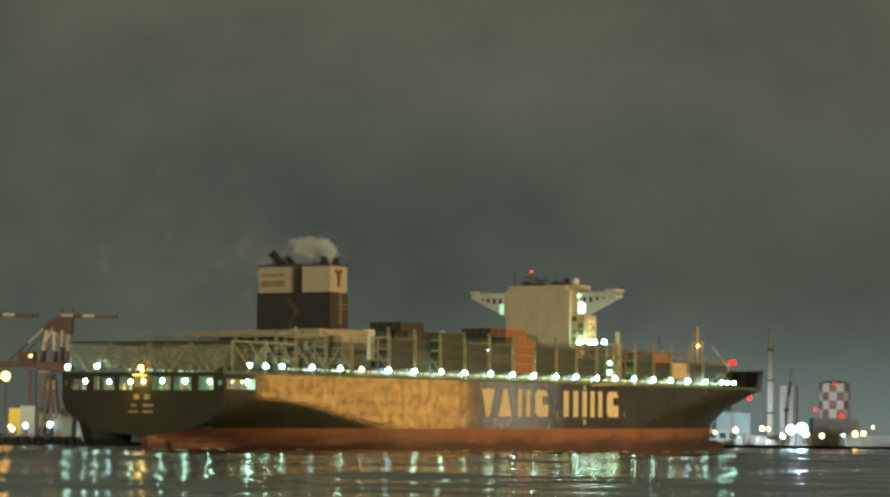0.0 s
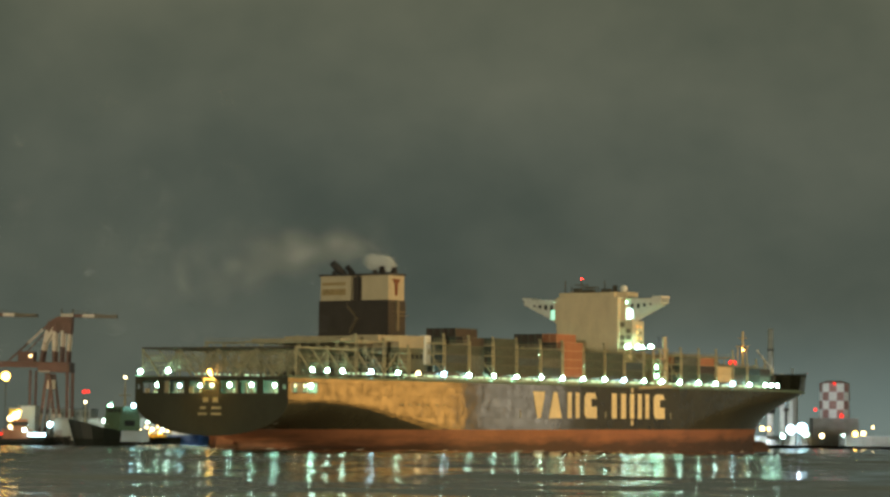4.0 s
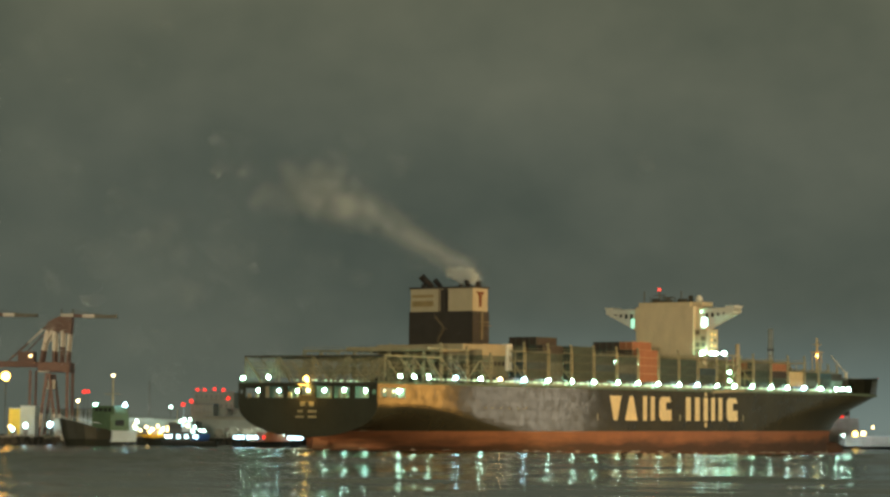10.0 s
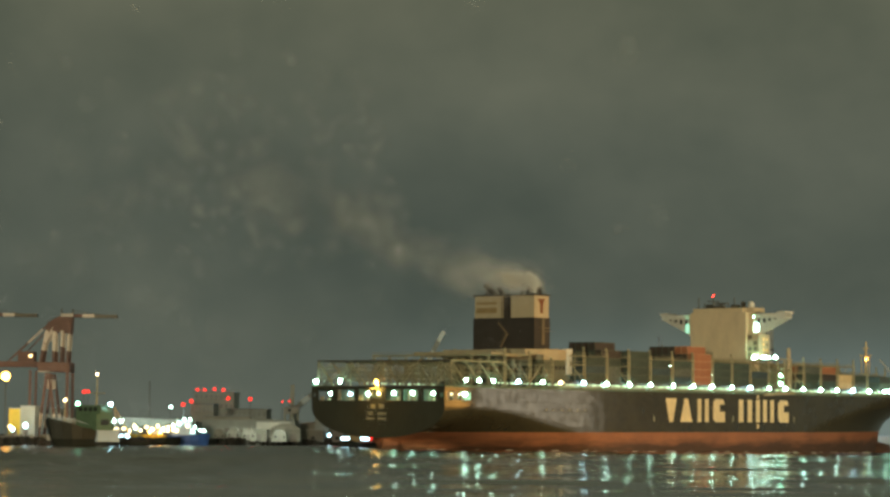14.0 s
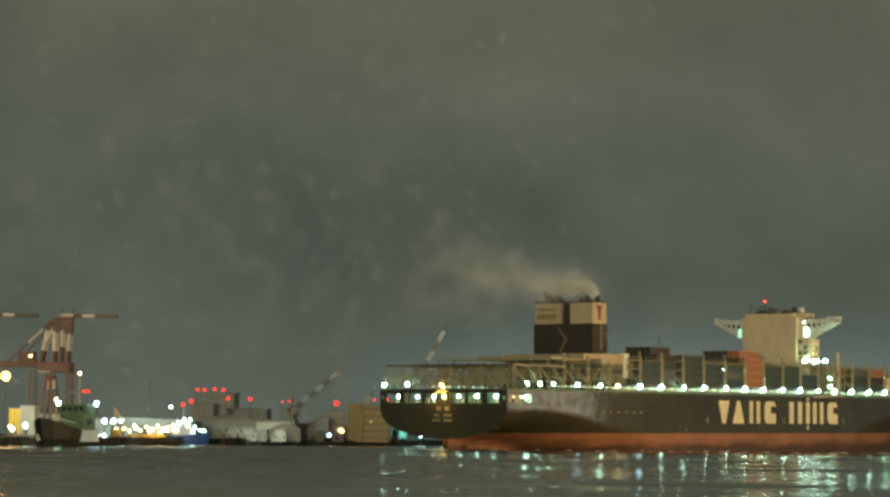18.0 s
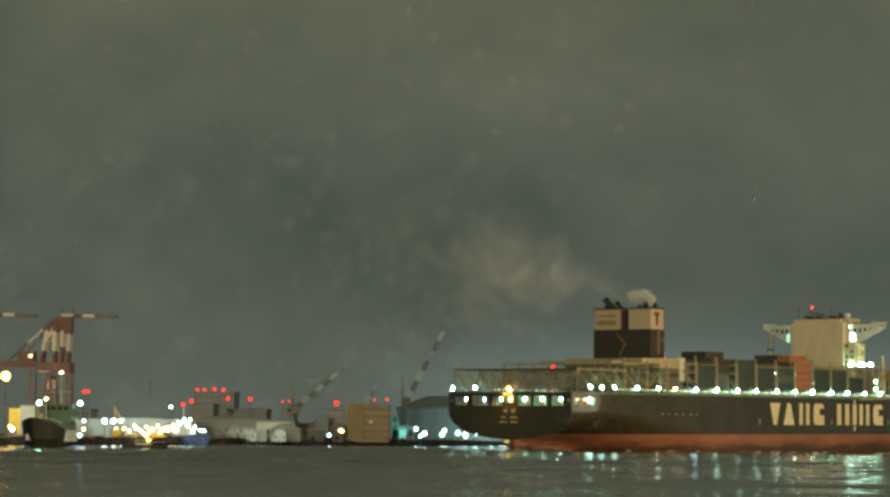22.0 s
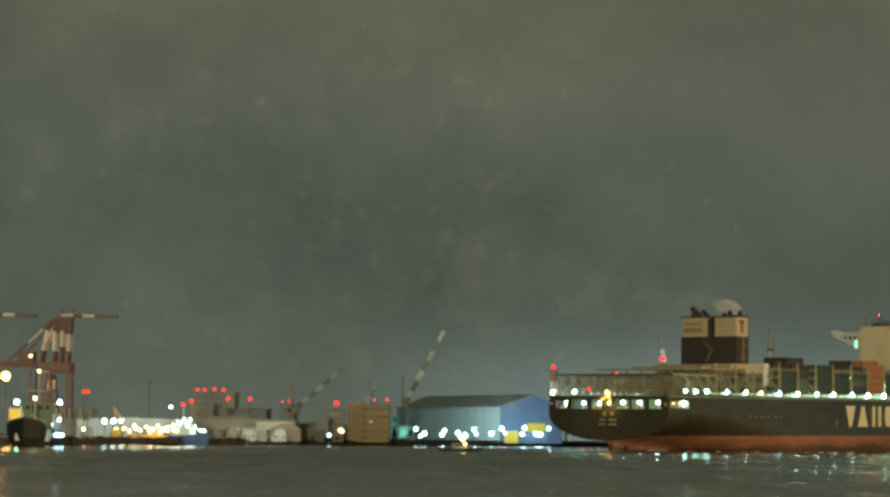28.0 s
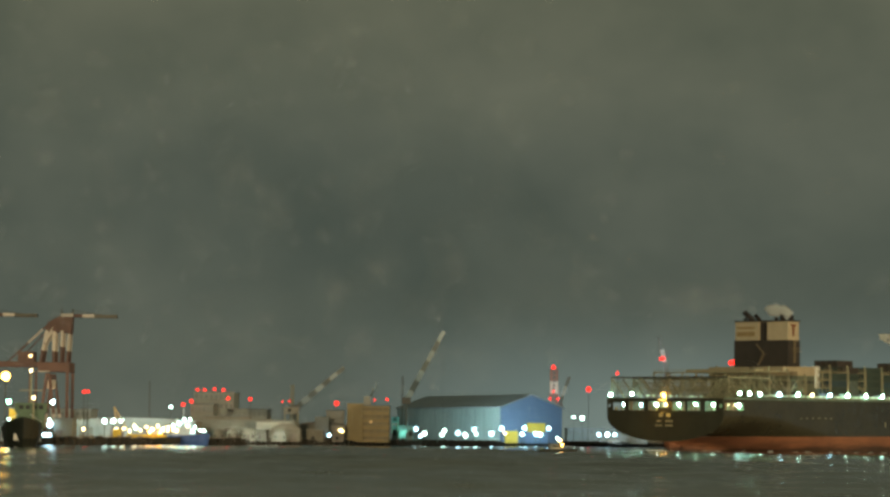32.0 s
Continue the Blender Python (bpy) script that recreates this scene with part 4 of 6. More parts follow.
    part("foremast", m, BOX_CREAM, ship, "yellowish foremast with a platform")
    part("foremast_lamp", lamp_mesh(GLOW_SODIUM, 0.42), None, ship, at=(319.6, -0.8, 34.0))
    part("forward_crane", Shape().bar((346, 0, 27.5), (333, 0, 34.2), 0.35).tube((346, 0, DECK_Z), (346, 0, 28), 0.7), WHITE, ship, "raised forward jib")
    part("breakwater", Shape().box(316, 317, -15, 15, DECK_Z, 24.6), DARKSTEEL, ship)
    a = Shape()
    a.box(338.2, 341.2, -3.4, -1.4, 11.0, 12.8)
    a.bar((338, -3.3, 11.2), (342.4, -2.8, 12.4), 0.8)
    part("anchor", a, ANCHOR, ship, "black stowed anchor")


glow_plate = glow("bright_window", (0.62, 1.0, 0.90), 4)


def make_container(mat, label):
    """A forty-foot box: frame posts, corrugated sides and doors at the aft end."""
    c = thing("shipping_container", label, "container", group="containers on the ship's deck")
    L_, W_, H_ = 12.19, 2.44, 2.59
    s = Shape()
    for x in (0, L_ - 0.18):
        for y in (0, W_ - 0.18):
            s.box(x, x + 0.18, y, y + 0.18, 0, H_)
    for z in (0, H_ - 0.16):
        for y in (0, W_ - 0.16):
            s.box(0.18, L_ - 0.18, y, y + 0.16, z, z + 0.16)
        for x in (0, L_ - 0.16):
            s.box(x, x + 0.16, 0.18, W_ - 0.18, z, z + 0.16)
    part("corner_frame", s, FRAME if mat in (BOX_BROWN, BOX_GREY, BOX_TEAL, BOX_PALE) else FRAME_ORANGE if mat == BOX_ORANGE else mat, c)
    w = Shape()
    n = 32
    for y0, sg in ((0.06, 1), (W_ - 0.06, -1)):
        v = []
        for k in range(n + 1):
            x = 0.18 + (L_ - 0.36) * k / n
            d = y0 + sg * (0.06 if (k // 2) % 2 else 0.0)
            v += [(x, d, 0.16), (x, d, H_ - 0.16)]
        w.add(v, [(2 * k, 2 * k + 2, 2 * k + 3, 2 * k + 1) for k in range(n)])
    w.box(0.18, L_ - 0.18, 0.1, W_ - 0.1, H_ - 0.1, H_ - 0.04)
    w.box(L_ - 0.1, L_ - 0.06, 0.18, W_ - 0.18, 0.16, H_ - 0.16)
    part("side_wall", w, mat, c)
    for y in (0.18, W_ / 2 + 0.02):
        d = Shape()
        d.box(0.03, 0.09, y, y + W_ / 2 - 0.2, 0.16, H_ - 0.16)
        for q in (0.3, 0.7):
            d.tube((0.0, y + q, 0.2), (0.0, y + q, H_ - 0.2), 0.03, 0.03, 6)
        part("door", d, mat, c)
    return c


SHIP = make_ship()
outfit_ship(SHIP)
CARGO = []


def load_cargo():
    kinds = {"o": make_container(BOX_ORANGE, "orange forty-foot container stacked on the deck"), "b": make_container(BOX_BROWN, "dark brown forty-foot container stacked on the deck"),
             "g": make_container(BOX_GREY, "grey-green forty-foot container stacked on the deck"), "c": make_container(BOX_CREAM, "cream forty-foot container stacked on the deck"),
             "t": make_container(BOX_TEAL, "blue-grey forty-foot container stacked on the deck"), "s": make_container(BOX_PALE, "pale grey forty-foot container stacked on the deck")}
    rnd = random.Random(21)
    used = set()
    # bay start, port edge of the stack, tiers from below
    stacks = [(143.55, -25.0, "oooo"), (143.55, -22.5, "ggbbo"), (143.55, -20.0, "ggbbo"), (143.55, -17.5, "gbbbb"), (143.55, -15.0, "ggbbb"), (143.55, -12.5, "gbgbb"), (143.55, -10.0, "ggbbb"),
              (89.3, -15.0, "ggggb"), (89.3, -12.5, "gggbb"), (89.3, -17.5, "gggbb"), (89.3, -20.0, "ggggb"), (89.3, -22.5, "gggb"),
              (76.0, -25.0, "ggg"), (76.0, -22.5, "ggg"), (102.7, -25.0, "gggg"), (102.7, -22.5, "gbgg"), (102.7, -20.0, "bbgo"), (116.1, -25.0, "ggg"), (116.1, -22.5, "ggb"), (130.2, -25.0, "ggg"), (130.2, -22.5, "ggg"),
              (156.9, -25.0, "ggg"), (156.9, -22.5, "gbg"), (170.2, -25.0, "ggg"), (183.2, -25.0, "gg"), (222.7, -24.6, "ggg"), (222.7, -22.1, "gbo"), (235.8, -24.6, "gbo"), (235.8, -22.1, "gbo"),
              (248.8, -24.6, "cc"), (248.8, -22.1, "cc"), (261.8, -24.0, "gg"), (275.0, -22.8, "gg"), (288.8, -20.4, "gb")]
    for x, y, tiers in stacks:
        for k, c in enumerate(tiers):
            c = rnd.choice("gggggts") if c == "g" else c
            m = Matrix.Translation((x, y, 21.35 + 2.6 * k))
            if c in used:
                box = copy_thing(kinds[c], m)
            else:
                box, _ = kinds[c], used.add(c)
            CARGO.append((box, m))


load_cargo()


# ---- stern foam, and lamp reflections along the hull drawn as white mounds ----
def make_foam_and_glints():
    s = Shape()
    rnd = random.Random(17)

    def lump(x, y, lx, ly, h):
        """A low torn white mound lying on the water."""
        z = -0.0095 * x
        n = 9
        ring = [(x + lx * math.cos(a) * rnd.uniform(0.7, 1.1), y + ly * math.sin(a) * rnd.uniform(0.7, 1.1)) for a in (2 * math.pi * i / n for i in range(n))]
        v = [(px, py, z - 0.25) for px, py in ring] + [(x + 0.6 * (px - x), y + 0.6 * (py - y), z + h * rnd.uniform(0.7, 1.0)) for px, py in ring]
        s.add(v, [(i, (i + 1) % n, n + (i + 1) % n, n + i) for i in range(n)] + [tuple(range(n, 2 * n))])

    # the mounds along the side stand for broken reflections of the deck lamps
    x = 24.0
    while x < 326:
        z = -0.0095 * x
        u = (x - 215) / (stem(z) - 215)
        half = half_breadth(x, z) if x < 215 else bow_breadth(u, z)
        length = rnd.uniform(1.0, 4.2)
        lump(x, -half - 0.5, length, rnd.uniform(0.3, 0.7), rnd.uniform(0.10, 0.34))
        x += length * 2 + rnd.choice((0.4, 1.5, 3.5, 7.0))
    # foam of the stern wash
    for _ in range(60):
        lump(rnd.uniform(-26, 20), rnd.gauss(-3, 7), rnd.uniform(0.8, 3.0), rnd.uniform(0.5, 1.6), rnd.uniform(0.06, 0.28))
    return tagged(part("wash", s, FOAM_AND_GLINTS), "foam under the stern, and white mounds for lamp reflections along the hull", "foam", kind="stuff")


WASH_AND_GLINTS = make_foam_and_glints()


# ---- water and land ----
def make_water():
    """One sheet to the horizon, with the chop of the channel in its near part."""
    rnd = random.Random(5)
    waves = []
    for length, slope in ((7, 0.016), (10, 0.018), (14, 0.022), (19, 0.026), (25, 0.026), (33, 0.020), (44, 0.010)):
        for _ in range(2):
            a = rnd.gauss(0, 0.42)
            k = 2 * math.pi / (length * rnd.uniform(0.85, 1.15))
            waves.append((k * math.sin(a), k * math.cos(a), slope * 1.1 / k, rnd.uniform(0, 6.28)))
    ys = np.concatenate([[-500, 60], np.arange(130, 480, 1.6), np.arange(480, 900, 3.2), np.arange(900, 1500, 12.0), [1700, 2300, 3300, 4900]])
    us = np.concatenate([[-9, -1.6, -0.9], np.linspace(-0.56, 0.2, 400), [0.4, 1.2, 9]])
    Y, U = np.meshgrid(ys, us, indexing="ij")
    X = U * np.maximum(Y, 420)
    calm = np.clip((Y - 110) / 110, 0, 1) * np.clip((1650 - Y) / 500, 0, 1) * ((U > -0.7) & (U < 0.3))
    gust = 0.75 + 0.35 * np.sin(X * 0.021 + 1.3) * np.sin(Y * 0.013 + X * 0.006)
    Z = sum(h * np.sin(kx * X + ky * Y + p) for kx, ky, h, p in waves) * calm * gust
    r, c = Y.shape
    i = (np.arange(r - 1)[:, None] * c + np.arange(c - 1)).ravel()
    s = Shape()
    s.v = np.stack([X, Y, Z], -1).reshape(-1, 3).tolist()
    s.f = np.stack([i, i + 1, i + c + 1, i + c], -1).tolist()
    return tagged(part("water", s, WATER, smooth=True), "dark rippled harbour water at night", "water", kind="structure")


SEA = make_water()
EDGE = [(-900, 520), (-300, 640), (-123.62, 740.94), (-118.06, 766.63), (-111.07, 798.93), (-103.46, 834.09), (-91.35, 890.03), (-69.80, 989.60), (-41.46, 1078.95), (-7.50, 1186.05), (18.92, 1254.50), (68.99, 1461.85), (178.61, 1984.41), (267.10, 2266.69), (477.35, 2856.96), (1400, 3300), (3000, 3300)]


def make_land():
    s = Shape()
    n = len(EDGE)
    v = [(x, y + 3, 1.5) for x, y in EDGE] + [(-3500 + 9000 * i / (n - 1), 4880, 1.5) for i in range(n)]
    s.add(v, [(i, i + 1, n + i + 1, n + i) for i in range(n - 1)])
    v = [(x, y + 3, 1.5) for x, y in EDGE] + [(x, y + 3, -1) for x, y in EDGE]
    s.add(v, [(n + i, n + i + 1, i + 1, i) for i in range(n - 1)])
    tagged(part("ground", s, LAND), "dim harbour yard ground behind the sea wall", "ground", kind="structure")


make_land()


def rng_box(s, x0, x1, y0, y1, z0, z1):
    """A boulder-like block: a box with its corners pushed about."""
    k = len(s.v)
    s.box(x0, x1, y0, y1, z0, z1)
    d = (x1 - x0) * 0.09
    s.v[k:] = [(x + random.uniform(-d, d), y + random.uniform(-d, d), z + random.uniform(-d, d)) for x, y, z in s.v[k:]]


def make_sea_wall():
    wall = thing("sea_wall", "low dark sea wall of armour blocks at the waterline", "sea wall", kind="structure")
    stones = []
    for i in range(8):
        s = Shape()
        rng_box(s, -2.6, 2.6, -2, 2, -1.2, 1.0)
        rng_box(s, -2.2, 1.2, -1.4, 2.4, 0.6, 2.2)
        rng_box(s, 0.6, 2.4, -2.6, 0.5, -0.8, 1.7)
        stones.append(s.mesh("armour_block", ROCK))
    count = 0
    for (xa, ya), (xb, yb) in zip(EDGE[1:13], EDGE[2:14]):
        n = max(1, int(math.hypot(xb - xa, yb - ya) / 5.6))
        for i in range(n):
            if count >= 290:
                break
            f = (i + 0.5) / n
            p = (xa + (xb - xa) * f + random.uniform(-0.5, 0.5), ya + (yb - ya) * f + 1.2, random.uniform(0.0, 0.5))
            part("armour_block", stones[random.randrange(8)], None, wall, at=Matrix.Translation(p) @ pose(0, 0, 0, 0, 0, math.degrees(math.atan2(yb - ya, xb - xa)) + random.uniform(-15, 15)))
            count += 1
    s = Shape()
    for (xa, ya), (xb, yb) in zip(EDGE[1:13], EDGE[2:14]):
        s.bar((xa, ya + 4.5, 1.6), (xb, yb + 4.5, 1.6), 1.0, 2.0)
    post = Shape().tube((0, 0, -1.6), (0, 0, 1.0), 0.72, 0.62, 8).tube((0, 0, 1.0), (0, 0, 1.25), 0.85, 0.85, 8).mesh("bollard", CONCRETE)
    for (xa, ya), (xb, yb) in zip(EDGE[2:13], EDGE[3:14]):
        n = max(2, int(math.hypot(xb - xa, yb - ya) / 8.5))
        for i in range(n):
            f = (i + 0.5) / n
            part("bollard", post, None, wall, at=(xa + (xb - xa) * f, ya + (yb - ya) * f + 3.6, 1.9))
    part("parapet", s, CONCRETE, wall, "grey concrete parapet behind the blocks")


make_sea_wall()


# ---- lamps of the yards ----
LAMP = {k: lamp_mesh(m, 1.0) for k, m in (("w", YARD_COOL), ("b", YARD_BLUE), ("y", YARD_WARM), ("g", YARD_GREEN), ("o", GLOW_SODIUM), ("r", YARD_RED))}
LAMP_WORDS = {"w": "cool white yard lamp on a pole", "b": "bluish white yard lamp on a pole", "y": "warm white yard lamp on a pole", "g": "greenish yard lamp on a pole",
              "o": "orange sodium lamp on a tall pole", "r": "red warning lamp on a thin mast"}


def yard_lamp(p, kind, r, pole=True):
    r = r * 0.8
    r = r * (1.4 if p[1] > 1850 and kind != "r" else 1.0)
    t = thing("warning_light" if kind == "r" else "yard_lamp", LAMP_WORDS[kind], "lamp", at=(p[0], p[1], 1.5), group="warning lights" if kind == "r" else "yard lamps")
    g = part("lantern", LAMP[kind], None, t, at=Matrix.Translation((0, 0, p[2] - 1.5)) @ Matrix.Scale(r, 4))
    if pole:
        part("pole", Shape().tube((0, 0.4, 0), (0, 0.4, p[2] - 1.5), 0.16, 0.1, 6), DARKSTEEL, t)
        part("lamp_hood", Shape().box(-0.8 * r, 0.8 * r, 0.2, 1.2 * r + 0.4, p[2] - 1.5 + 0.85 * r, p[2] - 1.5 + 1.02 * r), DARKSTEEL, t)
    return t


def fixed_lamp(on, p, r, kind="r"):
    """A lamp that belongs to a mast, roof or jib."""
    part("warning_lamp", LAMP[kind], None, on, "red warning lamp", at=Matrix.Translation(Vector(p) - on.matrix_basis.translation) @ Matrix.Scale(r * 0.72, 4))


for spot in (((-132.27, 800.00, 20.60), "o", 1.6), ((-129.83, 800.00, 4.71), "b", 0.8), ((-125.91, 800.00, 5.79), "b", 1.0), ((-119.29, 805.00, 6.24), "b", 1.15), ((-129.71, 795.00, 5.38), "y", 0.8),
             ((-112.34, 880.00, 7.84), "w", 1.0), ((-109.83, 884.00, 7.90), "w", 1.0), ((-107.91, 890.00, 8.15), "w", 0.85), ((-109.06, 886.00, 5.08), "y", 0.8), ((-115.19, 850.00, 5.07), "y", 0.7),
             ((-98.61, 960.00, 13.66), "w", 0.7),
             ((-12.36, 1230.00, 7.69), "b", 1.2), ((-8.41, 1235.00, 5.64), "w", 1.3), ((-10.23, 1232.00, 4.56), "b", 1.0), ((0.83, 1250.00, 7.12), "w", 1.3), ((-0.21, 1249.00, 5.24), "w", 1.2), ((7.34, 1262.00, 6.16), "b", 1.3),
             ((10.90, 1266.00, 5.13), "w", 1.5), ((15.26, 1270.00, 7.91), "b", 1.3), ((16.12, 1272.00, 5.75), "w", 1.0), ((23.62, 1280.00, 6.13), "b", 1.4), ((28.62, 1284.00, 8.67), "b", 1.3), ((30.29, 1284.00, 6.22), "y", 1.0), ((39.80, 1290.00, 9.11), "b", 1.3),
             ((38.72, 1290.00, 6.07), "w", 1.2), ((45.57, 1296.00, 6.16), "b", 1.2), ((47.79, 1296.00, 5.92), "w", 1.3), ((51.96, 1297.00, 9.02), "b", 1.2), ((78.99, 1500.00, 15.87), "w", 1.5), ((74.17, 1500.00, 16.45), "w", 0.8),
             ((94.29, 1600.00, 6.90), "b", 1.3), ((100.67, 1620.00, 7.01), "b", 1.3), ((106.48, 1640.00, 7.11), "b", 1.3), ((-45.98, 1075.00, 4.20), "b", 0.9), ((-30.83, 1098.00, 10.05), "y", 0.8),
             ((210.01, 1900.00, 12.02), "y", 1.5), ((235.16, 1950.00, 13.74), "y", 1.6), ((239.75, 1950.00, 13.38), "o", 1.0), ((257.36, 1960.00, 13.22), "b", 2.9), ((265.75, 1960.00, 14.17), "b", 3.5), ((268.70, 1960.00, 10.02), "w", 1.8),
             ((251.50, 1960.00, 8.12), "w", 1.6), ((280.46, 1960.00, 8.91), "y", 1.6), ((305.23, 1960.00, 10.48), "o", 1.7), ((311.10, 1960.00, 10.98), "y", 1.6), ((324.73, 2000.00, 15.92), "y", 0.8), ((296.41, 1960.00, 9.53), "w", 0.8),
             ((179.63, 1880.00, 8.76), "b", 1.2), ((139.51, 1760.00, 8.44), "b", 1.1), ((123.84, 1700.00, 7.41), "w", 1.0), ((158.10, 1800.00, 9.51), "w", 1.0), ((193.31, 1880.00, 10.14), "y", 1.0)):
    yard_lamp(*spot)
for spot in (((-122.06, 900.00, 17.86), "r", 0.65), ((-120.71, 900.00, 17.87), "r", 0.65), ((-45.00, 1120.00, 17.67), "r", 1.2), ((-69.87, 1150.00, 18.48), "r", 0.5), ((-66.67, 1150.00, 18.77), "r", 0.5),
             ((-77.14, 1060.00, 18.29), "r", 0.85), ((-25.14, 1190.00, 20.62), "r", 0.8), ((-30.49, 1180.00, 20.15), "r", 0.5), ((220.08, 1900.00, 34.90), "r", 1.8), ((108.58, 1650.00, 45.28), "r", 1.0), ((82.38, 1500.00, 32.29), "r", 1.7)):
    yard_lamp(*spot)


# ---- ship-to-shore cranes on the quay ----
def quay_crane(at, label):
    """Portal crane: leg frames, girder, A-frame with white bands, boom held level. x runs along the boom."""
    c = thing("quay_crane", label, "crane", at=at, group="quay cranes")
    bands = []

    def banded(p, q, w, lo, hi, name="frame_leg"):
        p, q = Vector(p), Vector(q)
        part(name, Shape().bar(p, q, w), CRANE_RED, c, "faded red steel leg")
        if hi > lo:
            part("white_band", Shape().bar(p.lerp(q, lo), p.lerp(q, hi), w * 1.12), CRANE_WHITE, c, "white painted band")

    for y in (-6, 6):
        banded((-6.8, y, 0), (-6.8, y, 23), 0.7, 0, 0, "portal_leg")
        banded((5.2, y, 0), (5.0, y, 23), 0.9, 0, 0, "portal_leg")
        banded((-4.0, y, 0), (-1.6, y, 22), 0.8, 0.22, 0.42, "portal_leg")
        banded((2.2, y, 0), (-0.8, y, 22), 0.8, 0.22, 0.42, "portal_leg")
        part("sill_beam", Shape().box(-8, 7, y - 0.7, y + 0.7, 0.5, 1.9), CRANE_RED, c)
        banded((-4.1, y * 0.5, 25.5), (-2.0, y * 0.4, 37.8), 0.9, 0.32, 0.84)
        banded((-3.0, y * 0.5, 31.5), (-0.1, y * 0.42, 37.0), 0.7, 0.05, 0.95, "frame_diagonal")
        banded((0.2, y * 0.5, 25.5), (-0.1, y * 0.4, 38.0), 1.0, 0.3, 0.8)
        banded((2.4, y * 0.5, 25.5), (2.6, y * 0.4, 38.4), 0.75, 0.4, 0.8)
        banded((4.4, y * 0.5, 25.5), (4.9, y * 0.4, 38.4), 0.75, 0.3, 0.72)
    part("cross_beam", Shape().box(-4.4, 5.6, -6.3, 6.3, 22.6, 25.6), CRANE_RED, c, "deep dark red cross beam")
    # white bar in place of the lit line along the beam's underside
    part("lit_walkway", Shape().box(-4.2, -0.6, -6.9, -6.35, 22.4, 22.8), CRANE_WHITE, c)
    part("girder", Shape().box(-18, -4.4, -1.8, 1.8, 24.0, 25.8), CRANE_RED, c, "dark red rear girder")
    part("machinery_house", Shape().box(-11.5, -6.2, -2.6, 2.6, 25.8, 29.0), CRANE_RED, c)
    part("machinery_lamp", LAMP["y"], None, c, at=Matrix.Translation((-7.4, -2.9, 27.6)) @ Matrix.Scale(0.4, 4))
    part("crane_head", Shape().prism([(-2.4, 35.5), (5.4, 35.0), (5.6, 40.2), (1.0, 40.4), (-2.2, 38.4)], "y", -2.6, 2.6), CRANE_RED, c, "dark red crane head")
    banded((-1.8, 0, 38.4), (-15, 0, 25.8), 0.55, 0.16, 0.52, "back_stay")
    banded((-2.2, 2, 36.8), (-12, 2, 26.0), 0.35, 0, 0, "back_stay")
    for x0, x1, mat in ((1.8, 5.8, CRANE_WHITE), (5.8, 8.8, CRANE_RED), (8.8, 12.6, CRANE_WHITE), (12.6, 19.8, DARKSTEEL)):
        s = Shape()
        s.box(x0, x1, -1.7, 1.7, 40.4 - 0.02 * x0, 41.4 - 0.02 * x0)
        part("boom_section", s, mat, c, "boom section painted " + ("white" if mat == CRANE_WHITE else "dark"))
    part("fore_stay", Shape().bar((5, 0, 42.6), (16, 0, 41.0), 0.16), DARKSTEEL, c)
    part("head_mast", Shape().tube((1.9, 0, 40.2), (1.9, 0, 43.0), 0.3, 0.2, 6), DARKSTEEL, c)
    part("head_mast", Shape().tube((5.5, 0, 40.2), (5.5, 0, 42.8), 0.3, 0.2, 6), DARKSTEEL, c)
    part("operator_cab", Shape().box(-2.6, 0.4, -1.4, 1.4, 17.2, 20.0), CRANE_WHITE, c, "small pale operator's cab")
    return c


CRANE = quay_crane(pose(-124.90, 850, 0.6), "faded red and white quay crane with its boom held level")
copy_thing(CRANE, pose(-151.5, 856, 0.9))

# quay clutter under the cranes
for (xa, xb, zt), dep, mat, nm, lb in (((-132.00, -128.55, 10.92), 6, YELLOW, "stacked_container", "yellow container under the quay crane"), ((-128.55, -124.06, 11.67), 8, WALL_GREY, "quay_shed", "pale grey quay shed lit blue-white"),
                                      ((-118.29, -112.72, 8.06), 10, WALL_GREY, "quay_shed", "pale grey quay shed lit blue-white")):
    t = thing(nm, lb, "shed" if "shed" in nm else "container")
    part("body", Shape().box(xa, xb, 806, 806 + dep, 1.5, zt), mat, t)
    part("roof", Shape().box(xa - 0.3, xb + 0.3, 805.8, 806.3 + dep, zt, zt + 0.25), ROOF_DARK, t)
    part("door", Shape().box(xa + 0.8, xa + 2.6, 805.9, 806, 1.5, min(zt - 0.5, 4.6)), WALL_DARK, t)


# ---- buildings ----
def building(name, label, span, d, depth, mat, rows=0, cols=0, base=1.5, roof=ROOF_DARK, lit=(), gap=0.18, glass=GLASS_DARK):
    """A flat-roofed block facing the water, with its parapet, window bands and doors."""
    xa, xb, zt = span
    t = thing(name, label, "building")
    part("wall", Shape().box(xa, xb, d, d + depth, base, zt), mat, t)
    part("roof", Shape().box(xa - 0.4, xb + 0.4, d - 0.4, d + depth + 0.4, zt, zt + 0.5), roof, t)
    for r in range(rows):
        for c in range(cols):
            w, h = (xb - xa) / cols, (zt - base) / rows
            x, z = xa + w * c, base + h * r
            win = part("window", Shape().box(x + w * gap, x + w * (1 - gap), d - 0.06, d, z + h * 0.42, z + h * 0.8), GLOW_WINDOW if (r, c) in lit else glass, t)
            part("sill", Shape().box(x + w * 0.14, x + w * 0.86, d - 0.3, d, z + h * 0.28, z + h * 0.33), CONCRETE, win)
    return t


